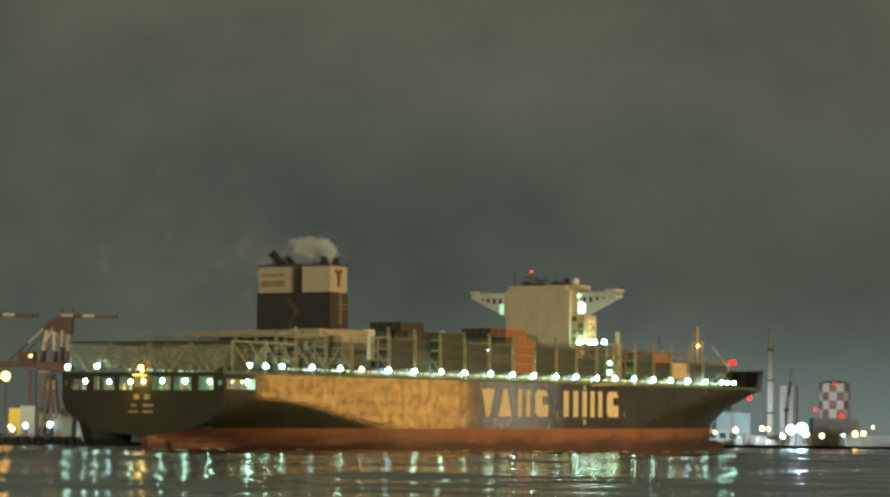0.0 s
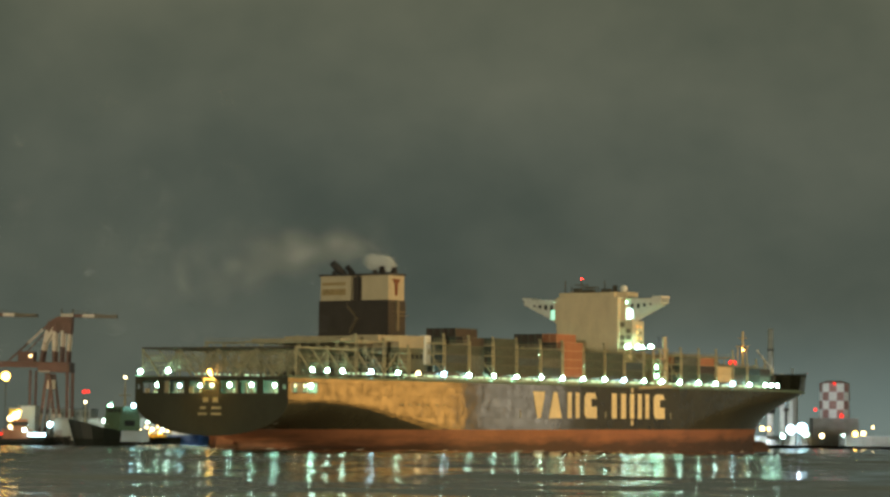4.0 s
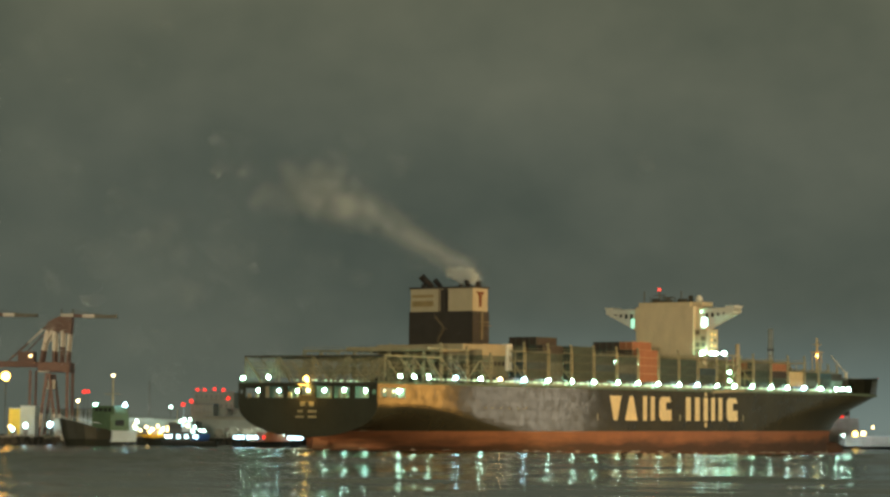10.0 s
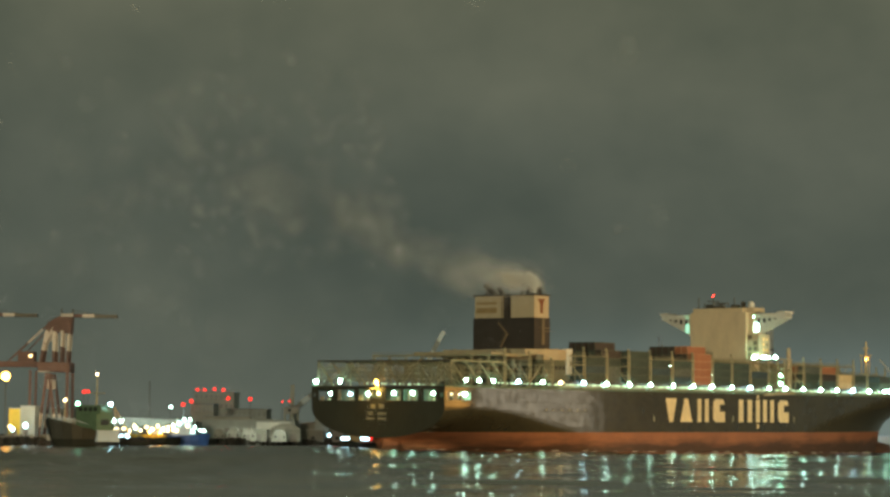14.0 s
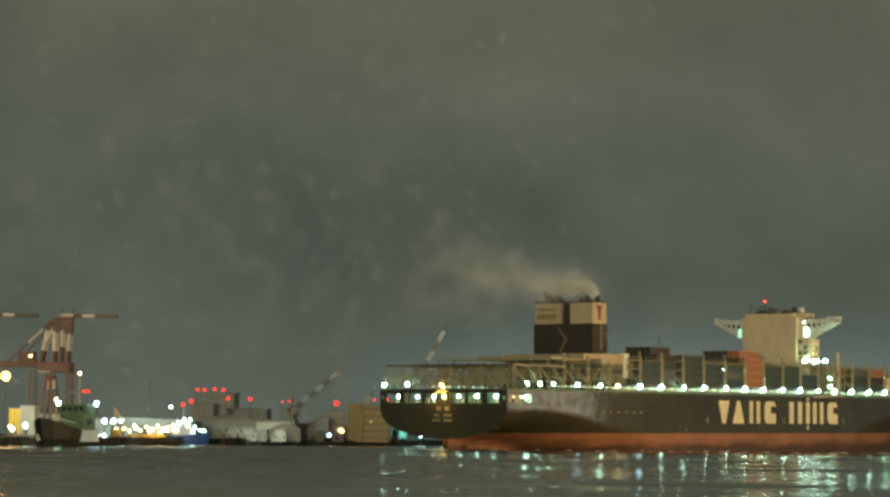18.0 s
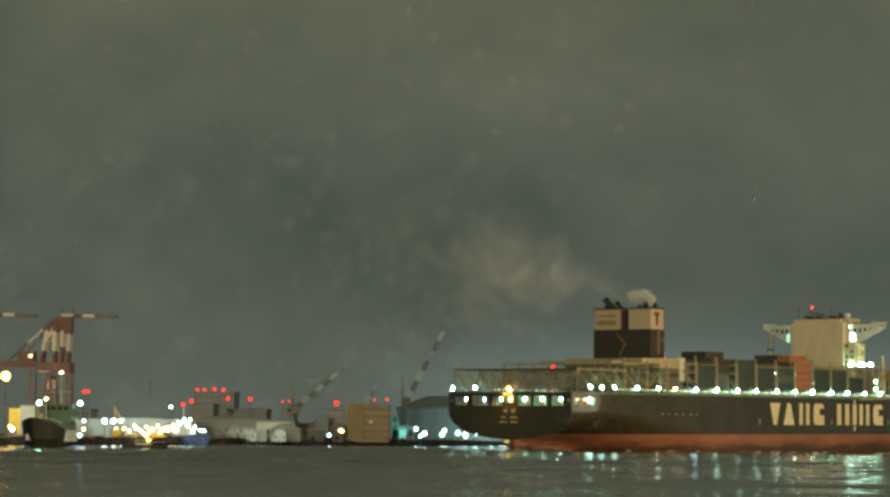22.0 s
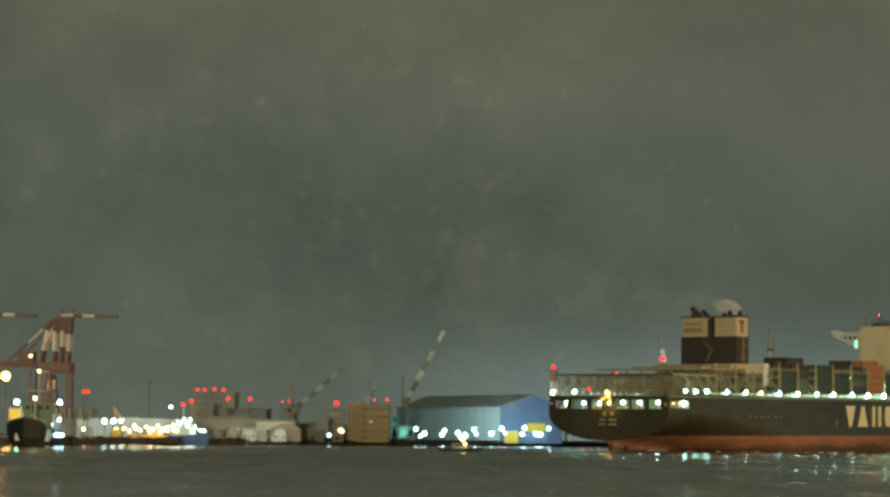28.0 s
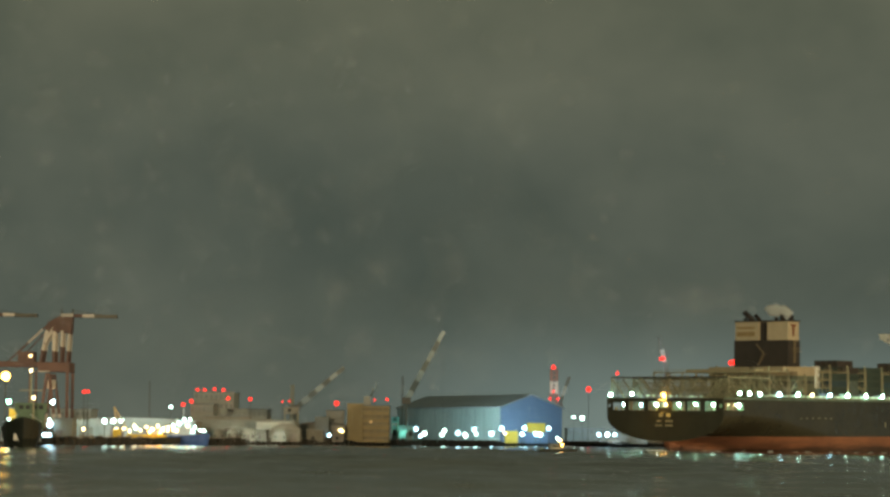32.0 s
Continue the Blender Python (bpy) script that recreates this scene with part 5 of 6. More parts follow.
def warehouse(label, span, d, depth, mat, roofmat, rise):
    """A long shed with a curved roof and roller doors."""
    xa, xb, zt = span
    t = thing("warehouse", label, "warehouse", group="low warehouses")
    part("wall", Shape().box(xa, xb, d, d + depth, 1.5, zt), mat, t)
    n = 10
    pts = [(xa - 0.5, zt)] + [(xa - 0.5 + (xb - xa + 1) * k / n, zt + rise * math.sin(math.pi * k / n)) for k in range(1, n)] + [(xb + 0.5, zt)]
    part("roof", Shape().prism(list(reversed(pts)), "y", d - 0.6, d + depth), roofmat, t)
    m = max(2, int((xb - xa) / 9))
    for k in range(m):
        x = xa + (xb - xa) * (k + 0.25) / m
        part("roller_door", Shape().box(x, x + (xb - xa) * 0.45 / m, d - 0.08, d, 1.5, 1.5 + (zt - 1.5) * 0.62), WALL_DARK if k % 3 else CONCRETE, t)
    return t


warehouse("long pale grey warehouse with a low roof", (-95.21, -56.27, 9.58), 1010, 30, WALL_GREY, CONCRETE, 0.5)
warehouse("pale warehouse with a bright arched roof", (-64.91, -53.73, 6.10), 1000, 9, CONCRETE, CONCRETE, 2.4)
warehouse("low grey shed on the shore", (-79.07, -65.36, 5.87), 985, 12, CONCRETE, WALL_GREY, 0.3)
warehouse("long low shed behind the sea wall", (-130.28, -86.67, 8.41), 930, 25, WALL_GREY, WALL_GREY, 1.0)
warehouse("grey workshop beside the ochre building", (-61.26, -39.58, 8.64), 1100, 25, CONCRETE, WALL_DARK, 1.2)
building("control_building", "dark building with red lamps along its roof", (-100.95, -91.87, 15.78), 1060, 20, WALL_GREY, 3, 6, glass=DULL_GLASS)
RED_BLOCK = building("dark_block", "dark block with red warning lamps on its roof", (-102.50, -86.15, 21.08), 1090, 30, WALL_FAR, 5, 8, glass=DULL_GLASS)
building("dark_block", "low dark block behind the warehouses", (-88.82, -72.48, 14.26), 1090, 30, WALL_FAR, 3, 8, glass=DULL_GLASS)
building("dark_block", "dim far block behind the yard", (-148.32, -132.90, 12.53), 1000, 20, WALL_FAR, 3, 8, glass=DULL_GLASS)
building("sign_building", "pinkish hut on top of a grey shed", (-49.18, -41.76, 14.53), 1118, 12, CRANE_WHITE, 0, 0)
och = building("ochre_building", "yellow-ochre harbour office with bands of windows", (-33.33, -22.10, 16.36), 1092, 22, WALL_TAN, 5, 4, gap=0.03, glass=WINDOW_BAND)
part("stair_tower", Shape().box(-39.31, -32.78, 1088, 1110, 1.5, 17.35), WALL_TAN, och, "taller ochre stair tower")
part("roof_hut", Shape().box(-32.86, -30.27, 1098, 1104, 15.91, 20.61), CRANE_WHITE, och)
part("lit_window", Shape().box(-30.18, -29.02, 1091.8, 1091.94, 9.33, 10.50), WARM_WINDOW, och, "one small warm lit window")
building("harbour_hut", "small teal-lit hut behind the sea wall", (-22.74, -13.13, 8.45), 1180, 14, HANGAR_WALL, 1, 4)
for p, r in (((-101.12, 1090.00, 22.16), 0.8), ((-98.09, 1090.00, 22.20), 0.8), ((-94.12, 1090.00, 22.48), 0.8), ((-90.38, 1090.00, 22.30), 0.8), ((-88.04, 1085.00, 18.75), 0.9), ((-100.56, 1058.00, 17.05), 0.95), ((-103.51, 1056.00, 15.63), 1.0)):
    fixed_lamp(RED_BLOCK, p, r)


# yard clutter between the warehouses and the office
for (xa, xb, zt), d, dep, mat, lb in (((-64.59, -58.60, 15.26), 1075, 6, CONCRETE, "small pale box high on a steel stage"), ((-52.10, -46.31, 11.55), 1080, 6, WALL_GREY, "pale panel hut in the yard"), ((-91.55, -74.48, 10.88), 1022, 6, CONCRETE, "long low pale shed in the yard"),
                                      ((-70.69, -57.97, 8.84), 1006, 3, FAR_PALE, "long bright site cabin"), ((-53.94, -47.19, 6.13), 1050, 6, CONCRETE, "low grey hut in the yard"), ((-44.26, -39.49, 7.63), 1060, 6, WALL_DARK, "low dark hut in the yard"), ((-22.76, -19.73, 12.68), 1178, 5, HANGAR_WALL, "narrow cabin washed in teal light"), ((-19.30, -16.04, 6.92), 1172, 5, HANGAR_WALL, "low cabin washed in teal light")):
    t = thing("yard_cabin", lb, "cabin", group="yard cabins")
    base = zt - 2.6 if zt > 12 else 1.5
    part("body", Shape().box(xa, xb, d, d + dep, base, zt), mat, t)
    part("roof", Shape().box(xa - 0.25, xb + 0.25, d - 0.25, d + dep + 0.25, zt, zt + 0.22), WALL_GREY if zt < 9 else ROOF_DARK, t)
    n = max(1, int((xb - xa) / 3.4))
    for k in range(n):
        x = xa + (xb - xa) * (k + 0.3) / n
        part("door" if k % 2 else "window", Shape().box(x, x + 1.2, d - 0.07, d, base + (0.0 if k % 2 else 0.9), base + min(2.1, (zt - base) * 0.8)), GLASS_DARK, t)
    if base > 2:
        for x in (xa + 0.4, xb - 0.4):
            for y in (d + 0.4, d + dep - 0.4):
                part("stilt", Shape().bar((x, y, 1.5), (x, y, base), 0.35), LASHING, t)


def arch_hut(x0, x1, d, top, mat, label):
    """A half-round hut of bent sheet: ribbed shell, end wall with a dark doorway and two vents."""
    t = thing("arch_hut", label, "hut", at=((x0 + x1) / 2, d, 1.5), group="arched huts by the wharf")
    w, h, n, deep = (x1 - x0) / 2, top - 1.5, 12, 9.0
    arc = [(w * math.cos(math.pi * k / n), h * math.sin(math.pi * k / n) ** 0.8) for k in range(n + 1)]
    s = Shape()
    v = [(x * f, y, z * f) for y in (-0.5, deep) for f in (1.0, 0.95) for x, z in arc]
    m = n + 1
    s.add(v, [(k, k + 1, 2 * m + k + 1, 2 * m + k) for k in range(n)] + [(m + k + 1, m + k, 3 * m + k, 3 * m + k + 1) for k in range(n)] + [(k + 1, k, m + k, m + k + 1) for k in range(n)])
    part("shell", s, mat, t, "bent sheet roof")
    part("end_wall", Shape().prism([(x * 0.95, z * 0.95) for x, z in arc], "y", 0.2, 0.4), CONCRETE, t)
    part("doorway", Shape().box(-w * 0.35, w * 0.2, 0.08, 0.2, 0, h * 0.5), WALL_DARK, t, "dark open doorway")
    for x in (-w * 0.68, w * 0.5):
        part("vent", Shape().box(x, x + w * 0.2, 0.1, 0.2, h * 0.3, h * 0.5), GLASS_DARK, t)
    for k in range(4):
        y = 0.4 + deep * (k + 0.3) / 4
        r = Shape()
        for (xa, za), (xb, zb) in zip(arc, arc[1:]):
            r.bar((xa * 1.01, y, za * 1.01), (xb * 1.01, y, zb * 1.01), 0.16)
        part("rib", r, CONCRETE, t)


for x0, x1, top, mat in ((-84.6, -80.2, 5.9, CONCRETE), (-79.6, -74.6, 6.6, WALL_GREY), (-74.0, -69.0, 6.5, CONCRETE), (-62.6, -57.4, 6.0, WALL_GREY)):
    arch_hut(x0, x1, 976, top, mat, "pale half-round hut with a dark doorway by the wharf")


def ship_hall():
    """The shipyard hall: long grey-blue side, dark roof, blue gable with yellow doors."""
    t = thing("shipyard_hall", "long shipyard hall with a grey-blue side and bright blue gable", "hall")
    C, U, V = Vector((28.0, 1290.0)), Vector((30.6, 15.0)), Vector((-52.0, 106.0))
    eave, apex = 19.0, 25.0

    def q(u, v, z):
        p = C + U * u + V * v
        return (p.x, p.y, z)

    part("side_wall", Shape().add([q(0, 0, 1.5), q(0, 1, 1.5), q(0, 1, eave), q(0, 0, eave), q(0.02, 0, 1.5), q(0.02, 1, 1.5), q(0.02, 1, eave), q(0.02, 0, eave)],
                                  [(0, 1, 2, 3), (7, 6, 5, 4), (0, 3, 7, 4), (1, 5, 6, 2), (3, 2, 6, 7)]), HANGAR_WALL, t, "grey-blue ribbed side wall")
    part("far_wall", Shape().add([q(1, 0, 1.5), q(1, 1, 1.5), q(1, 1, eave), q(1, 0, eave)], [(0, 1, 2, 3)]), HANGAR_WALL, t)
    part("gable", Shape().add([q(0, 0, 1.5), q(1, 0, 1.5), q(1, 0, eave), q(0.5, 0, apex), q(0, 0, eave), q(0, 0.01, 1.5), q(1, 0.01, 1.5), q(1, 0.01, eave), q(0.5, 0.01, apex), q(0, 0.01, eave)],
                              [(0, 1, 2, 3, 4), (9, 8, 7, 6, 5), (3, 8, 9, 4), (2, 7, 8, 3)]), BLUE_WALL, t, "bright blue gable wall")
    for a, b, lb in ((-0.04, 0.5, "a"), (1.04, 0.5, "b")):
        za = eave - 0.4
        part("roof_slope", Shape().add([q(a, -0.012, za), q(b, -0.012, apex + 0.1), q(b, 1.0, apex + 0.1), q(a, 1.0, za), q(a, -0.012, za + 0.6), q(b, -0.012, apex + 0.7), q(b, 1.0, apex + 0.7), q(a, 1.0, za + 0.6)],
                                       [(0, 1, 2, 3), (7, 6, 5, 4), (0, 4, 5, 1), (1, 5, 6, 2), (2, 6, 7, 3), (3, 7, 4, 0)]), ROOF_DARK, t, "dark sheet roof")
    for k in range(24):
        v = (k + 0.5) / 24
        part("wall_rib", Shape().add([q(-0.004, v - 0.004, 1.5), q(-0.004, v + 0.004, 1.5), q(-0.004, v + 0.004, eave - 0.8), q(-0.004, v - 0.004, eave - 0.8), q(0, v - 0.004, 1.5), q(0, v + 0.004, 1.5), q(0, v + 0.004, eave - 0.8), q(0, v - 0.004, eave - 0.8)],
                                     [(0, 1, 2, 3), (0, 3, 7, 4), (1, 5, 6, 2), (3, 2, 6, 7)]), HANGAR_WALL, t)
    for u0, u1, z0, z1 in ((0.07, 0.28, 1.5, 7.6), (0.44, 0.72, 7.2, 11.6)):
        part("yellow_door", Shape().add([q(u0, -0.004, z0), q(u1, -0.004, z0), q(u1, -0.004, z1), q(u0, -0.004, z1), q(u0, 0, z0), q(u1, 0, z0), q(u1, 0, z1), q(u0, 0, z1)],
                                        [(0, 1, 2, 3), (0, 3, 7, 4), (1, 5, 6, 2), (3, 2, 6, 7)]), YELLOW, t, "yellow door panel")


ship_hall()


# ---- lattice jibs, masts, chimney, chequered tank ----
def jib(label, p, q, bands, w=1.6, first=0):
    """A harbour crane's lattice jib from foot p to head q, painted in bands, on a slewing post."""
    p, q = Vector(p), Vector(q)
    t = thing("harbour_crane", label, "crane", at=(p.x, p.y, 1.5), group="harbour cranes")
    off = Vector((p.x, p.y, 1.5))
    part("post", Shape().tube((0, 0, 0), (0, 0, p.z - 1.5), 1.1, 0.7, 8), JIB_GREY, t)
    part("cab", Shape().box(-2, 2, -1.5, 1.5, p.z - 3, p.z), WALL_DARK, t)
    for k in range(bands):
        a, b = p.lerp(q, k / bands) - off, p.lerp(q, (k + 1) / bands) - off
        s = Shape().bar(a, b, w * (1 - 0.3 * k / bands), w * (1 - 0.3 * k / bands))
        part("jib_band", s, JIB_WHITE if (k + first) % 2 == 0 else JIB_GREY, t, "white jib band" if (k + first) % 2 == 0 else "jib band greyed to the tone of the sky for haze")
    part("hoist_rope", Shape().tube(q - off, Vector((q.x - off.x, q.y - off.y, 8)), 0.03, 0.03, 5), DARKSTEEL, t)
    return t


jib("harbour crane with a red and white banded jib", (-64.16, 1150.00, 15.60), (-43.24, 1150.00, 33.60), 7, 2.3, 1)
jib("tall harbour crane with a red and white banded jib", (-17.02, 1230.00, 20.78), (-0.03, 1230.00, 53.17), 7, 2.6, 0)
jib("dim far harbour crane", (-42.58, 1500.00, 22.34), (-37.62, 1500.00, 34.60), 3, 1.2, 0)
jib("far crane with a steep banded jib", (68.38, 1560.00, 23.53), (74.24, 1560.00, 40.64), 3, 2.0, 1)
STEEP_JIB = jib("far crane with a steep banded jib", (143.97, 1700.00, 46.23), (138.33, 1700.00, 70.23), 3, 3.0, 1)
jib("far crane with a steep pale jib", (310.96, 2400.00, 33.28), (317.00, 2400.00, 71.40), 3, 3.0, 0)


def mast(label, foot, top, r, mats, rungs):
    t = thing("lattice_mast", label, "mast", at=(foot[0], foot[1], 1.5))
    n = len(mats)
    for k, m in enumerate(mats):
        s = Shape()
        z0, z1 = (top - 1.5) * k / n, (top - 1.5) * (k + 1) / n
        for x in (-r, r):
            for y in (-r, r):
                s.bar((x, y, z0), (x, y, z1), r * 0.5)
        for i in range(rungs):
            a, b = z0 + (z1 - z0) * i / rungs, z0 + (z1 - z0) * (i + 1) / rungs
            s.bar((-r, -r, a), (r, -r, b), r * 0.4)
            s.bar((r, -r, a), (-r, -r, b), r * 0.4)
        part("mast_section", s, m, t)
    return t


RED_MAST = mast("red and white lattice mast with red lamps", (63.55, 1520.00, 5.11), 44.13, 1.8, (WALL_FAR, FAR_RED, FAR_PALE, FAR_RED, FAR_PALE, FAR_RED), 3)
for p in ((63.07, 1518.00, 45.06), (63.12, 1516.00, 31.04), (65.85, 1518.00, 26.88), (61.30, 1518.00, 26.82)):
    fixed_lamp(RED_MAST, p, 1.5 if p[2] > 40 else 0.9)
fixed_lamp(STEEP_JIB, (140.81, 1698.00, 56.33), 1.7)
fixed_lamp(STEEP_JIB, (139.36, 1698.00, 56.31), 1.2)
LAMP_MAST = mast("thin far lattice mast with two red lamps", (207.59, 1900.00, 7.11), 61.61, 0.5, (LASHING, LASHING, LASHING), 6)
fixed_lamp(LAMP_MAST, (205.88, 1898.00, 60.31), 2.2)
fixed_lamp(LAMP_MAST, (208.33, 1898.00, 60.34), 2.2)
mast("thin dark lattice mast", (-19.05, 1240.00, 3.93), 32.57, 0.35, (DARKSTEEL, DARKSTEEL), 8)
mast("thin dark lattice mast", (-65.43, 1150.00, 3.30), 25.92, 0.6, (LASHING, LASHING), 8)
mast("thin dark lattice mast", (-106.40, 960.00, 2.69), 22.81, 0.15, (DARKSTEEL, DARKSTEEL), 8)
ch = thing("chimney", "tall pale concrete chimney with dark bands", "chimney", at=(321.37, 2600, 1.5))
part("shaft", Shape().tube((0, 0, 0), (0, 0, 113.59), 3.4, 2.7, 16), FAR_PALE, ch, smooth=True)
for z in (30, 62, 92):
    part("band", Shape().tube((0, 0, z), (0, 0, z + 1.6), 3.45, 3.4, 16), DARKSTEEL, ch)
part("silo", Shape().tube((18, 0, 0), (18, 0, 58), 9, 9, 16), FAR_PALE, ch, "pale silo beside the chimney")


def chequered_tank():
    t = thing("water_tower", "water tower chequered in red and white over a grey block", "water tower", at=(310.39, 2100, 1.5))
    z0, z1 = 23.33, 50.75
    part("block", Shape().box(-18, 18, -8, 12, 0, z0 - 1.5), CONCRETE, t, "grey concrete block under the tower")
    r, n = 12.0, 12
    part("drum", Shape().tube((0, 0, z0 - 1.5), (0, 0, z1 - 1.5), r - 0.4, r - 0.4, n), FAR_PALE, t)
    h = (z1 - z0) / 4
    for k in range(4):
        for i in range(n):
            a, b = 2 * math.pi * (i + 0.02) / n, 2 * math.pi * (i + 0.98) / n
            s = Shape()
            v = [(rr * math.cos(g), rr * math.sin(g), z) for rr in (r, r - 0.4) for z in (z0 - 1.5 + h * k + 0.05, z0 - 1.5 + h * (k + 1) - 0.05) for g in (a, b)]
            s.add(v, [(0, 1, 3, 2), (4, 6, 7, 5), (0, 2, 6, 4), (1, 5, 7, 3), (2, 3, 7, 6), (0, 4, 5, 1)])
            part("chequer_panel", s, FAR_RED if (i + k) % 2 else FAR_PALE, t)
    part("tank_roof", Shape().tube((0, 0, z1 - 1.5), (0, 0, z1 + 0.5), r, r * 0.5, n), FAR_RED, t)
    return t


TOWER = chequered_tank()
for p, r in (((308.08, 2085.00, 50.41), 1.3), ((293.38, 2085.00, 29.69), 1.6), ((313.79, 2084.00, 25.04), 1.9)):
    fixed_lamp(TOWER, p, r)
building("far_block", "long low terminal building, dim and hazy", (154.23, 222.77, 12.47), 2000, 40, WALL_GREY, 1, 9)
building("far_block", "low terminal building under bright lamps", (225.02, 285.59, 8.21), 2020, 40, CONCRETE, 0, 0)
for k in range(13):
    x0 = 219.98 + 4.6 * k + random.uniform(-1, 1)
    d, h = 1985 + random.uniform(0, 20), random.uniform(3.5, 9.5)
    t = thing("terminal_hut", "small pale hut among the lamps of the far terminal", "hut", at=(x0, d, 1.5), group="far terminal huts")
    w = random.uniform(3, 6)
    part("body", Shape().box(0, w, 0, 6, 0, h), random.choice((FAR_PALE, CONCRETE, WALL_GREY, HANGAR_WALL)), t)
    part("roof", Shape().box(-0.3, w + 0.3, -0.3, 6.3, h, h + 0.4), ROOF_DARK, t)
    part("door", Shape().box(w * 0.3, w * 0.3 + 1.4, -0.08, 0, 0, 2.6), WALL_DARK, t)
building("far_block", "low terminal building with warm lamps", (305.70, 353.05, 9.15), 2010, 40, CONCRETE, 0, 0)
building("far_block", "pale blue-lit silo block", (209.52, 235.62, 25.59), 2030, 30, HANGAR_WALL, 0, 0)
building("far_block", "low terminal building, dim and hazy", (80.12, 131.10, 10.81), 1700, 40, WALL_FAR, 2, 18, glass=DULL_GLASS)


# ---- moored work vessels, brightly lit ----
def hull_shape(length, beam, free, rake=0.12, deep=0.8, sheer=0.22):
    """A small vessel's hull: bow at +x, the midship box drawn to a raked stem."""
    s = Shape()
    xs = [-0.5, -0.46, -0.2, 0.1, 0.28, 0.4, 0.47, 0.5]
    bs = [0.80, 0.92, 1.0, 1.0, 0.84, 0.52, 0.22, 0.03]
    ring = []
    for z, wf, back in ((-deep, 0.72, -rake), (free * 0.45, 0.92, -rake * 0.5), (free, 1.0, 0.0)):
        row = []
        for sd in (-1, 1):
            for x, b in zip(xs, bs):
                shear = sheer * free * max(0, x) * 2 if z == free else 0
                row.append(((x + back * max(0, x) * 2 * (1 if z < free else 0)) * length, sd * b * wf * beam / 2, z + shear))
        ring.append(row)
    n = len(xs)
    for row in ring:
        s.v += row
    for k in range(2):
        for sd in (0, 1):
            for i in range(n - 1):
                a = k * 2 * n + sd * n + i
                s.f.append((a, a + 1, a + 2 * n + 1, a + 2 * n))
        a, b = k * 2 * n, k * 2 * n + n
        s.f.append((a, b, b + 2 * n, a + 2 * n))
        s.f.append((a + n - 1, b + n - 1, b + 3 * n - 1, a + 3 * n - 1))
    a = 4 * n
    for i in range(n - 1):
        s.f.append((a + i, a + i + 1, a + n + i + 1, a + n + i))
    return s


def work_barge():
    b = thing("work_barge", "brightly lit work barge with a yellow excavator arm", "barge", at=pose(*(-97.45, 868.00), 0, 0, 0, 8))
    part("hull", hull_shape(24, 8, 2.4, 0.03), BOAT_DARK, b, "dark low hull")
    part("deck_load", Shape().box(-6, 7, -3, 3, 2.4, 3.6), YELLOW, b, "yellow deck load")
    part("arm", Shape().bar((-9.2, 0, 7.0), (-10.2, 0, 12.5), 0.6), BOX_CREAM, b, "raised yellow excavator boom")
    part("arm", Shape().bar((-10.2, 0, 12.5), (-6.3, 0, 6.0), 0.55), BOX_CREAM, b)
    part("excavator_cab", Shape().box(-10.5, -7.8, -1.5, 1.5, 2.4, 5.2), YELLOW, b)
    part("deckhouse", Shape().box(1, 6, -2.5, 2.5, 3.6, 6.4), CRANE_WHITE, b)
    for x, z, k in ((-7, 5.4, "y"), (-5, 4.6, "y"), (-3.2, 5.6, "w"), (-1.6, 5.0, "y"), (0.4, 6.0, "y"), (2.2, 5.2, "w"), (4.0, 6.4, "y"), (5.6, 5.4, "w"), (7.4, 6.0, "y"), (9.0, 5.2, "y"), (-3.6, 6.4, "y"), (1.4, 4.4, "o"), (4.8, 4.2, "o")):
        part("work_lamp", LAMP[k], None, b, at=Matrix.Translation((x, -3.4, z)) @ Matrix.Scale(0.46, 4))
    v = thing("supply_vessel", "blue-hulled supply vessel with a floodlit white superstructure", "vessel", at=pose(*(-85.82, 888.00), 0, 0, 0, 4))
    part("hull", hull_shape(16, 7, 3.4, 0.08), BOAT_BLUE, v, "blue hull")
    part("superstructure", Shape().box(-5, 3, -2.6, 2.6, 3.4, 6.4).box(-3.5, 1.6, -2, 2, 6.4, 8.6), BOAT_WHITE, v)
    part("mast", Shape().tube((-1, 0, 8.6), (-1, 0, 13.5), 0.25, 0.15, 6), BOAT_WHITE, v)
    part("boat_crane", Shape().bar((-5.5, 0, 4), (-3, 0, 9.0), 0.5), YELLOW, v)
    for x, z, k in ((-4.4, 6.6, "w"), (-2.4, 7.4, "w"), (-0.6, 8.8, "w"), (1.2, 8.8, "w"), (0.4, 6.6, "y"), (3.0, 6.2, "w"), (4.6, 5.2, "w"), (-6.2, 5.0, "y"), (-3.2, 5.0, "y"), (2.2, 4.8, "w"), (6.0, 5.0, "w")):
        part("flood_lamp", LAMP[k], None, v, at=Matrix.Translation((x, -3.0, z)) @ Matrix.Scale(0.48, 4))


work_barge()


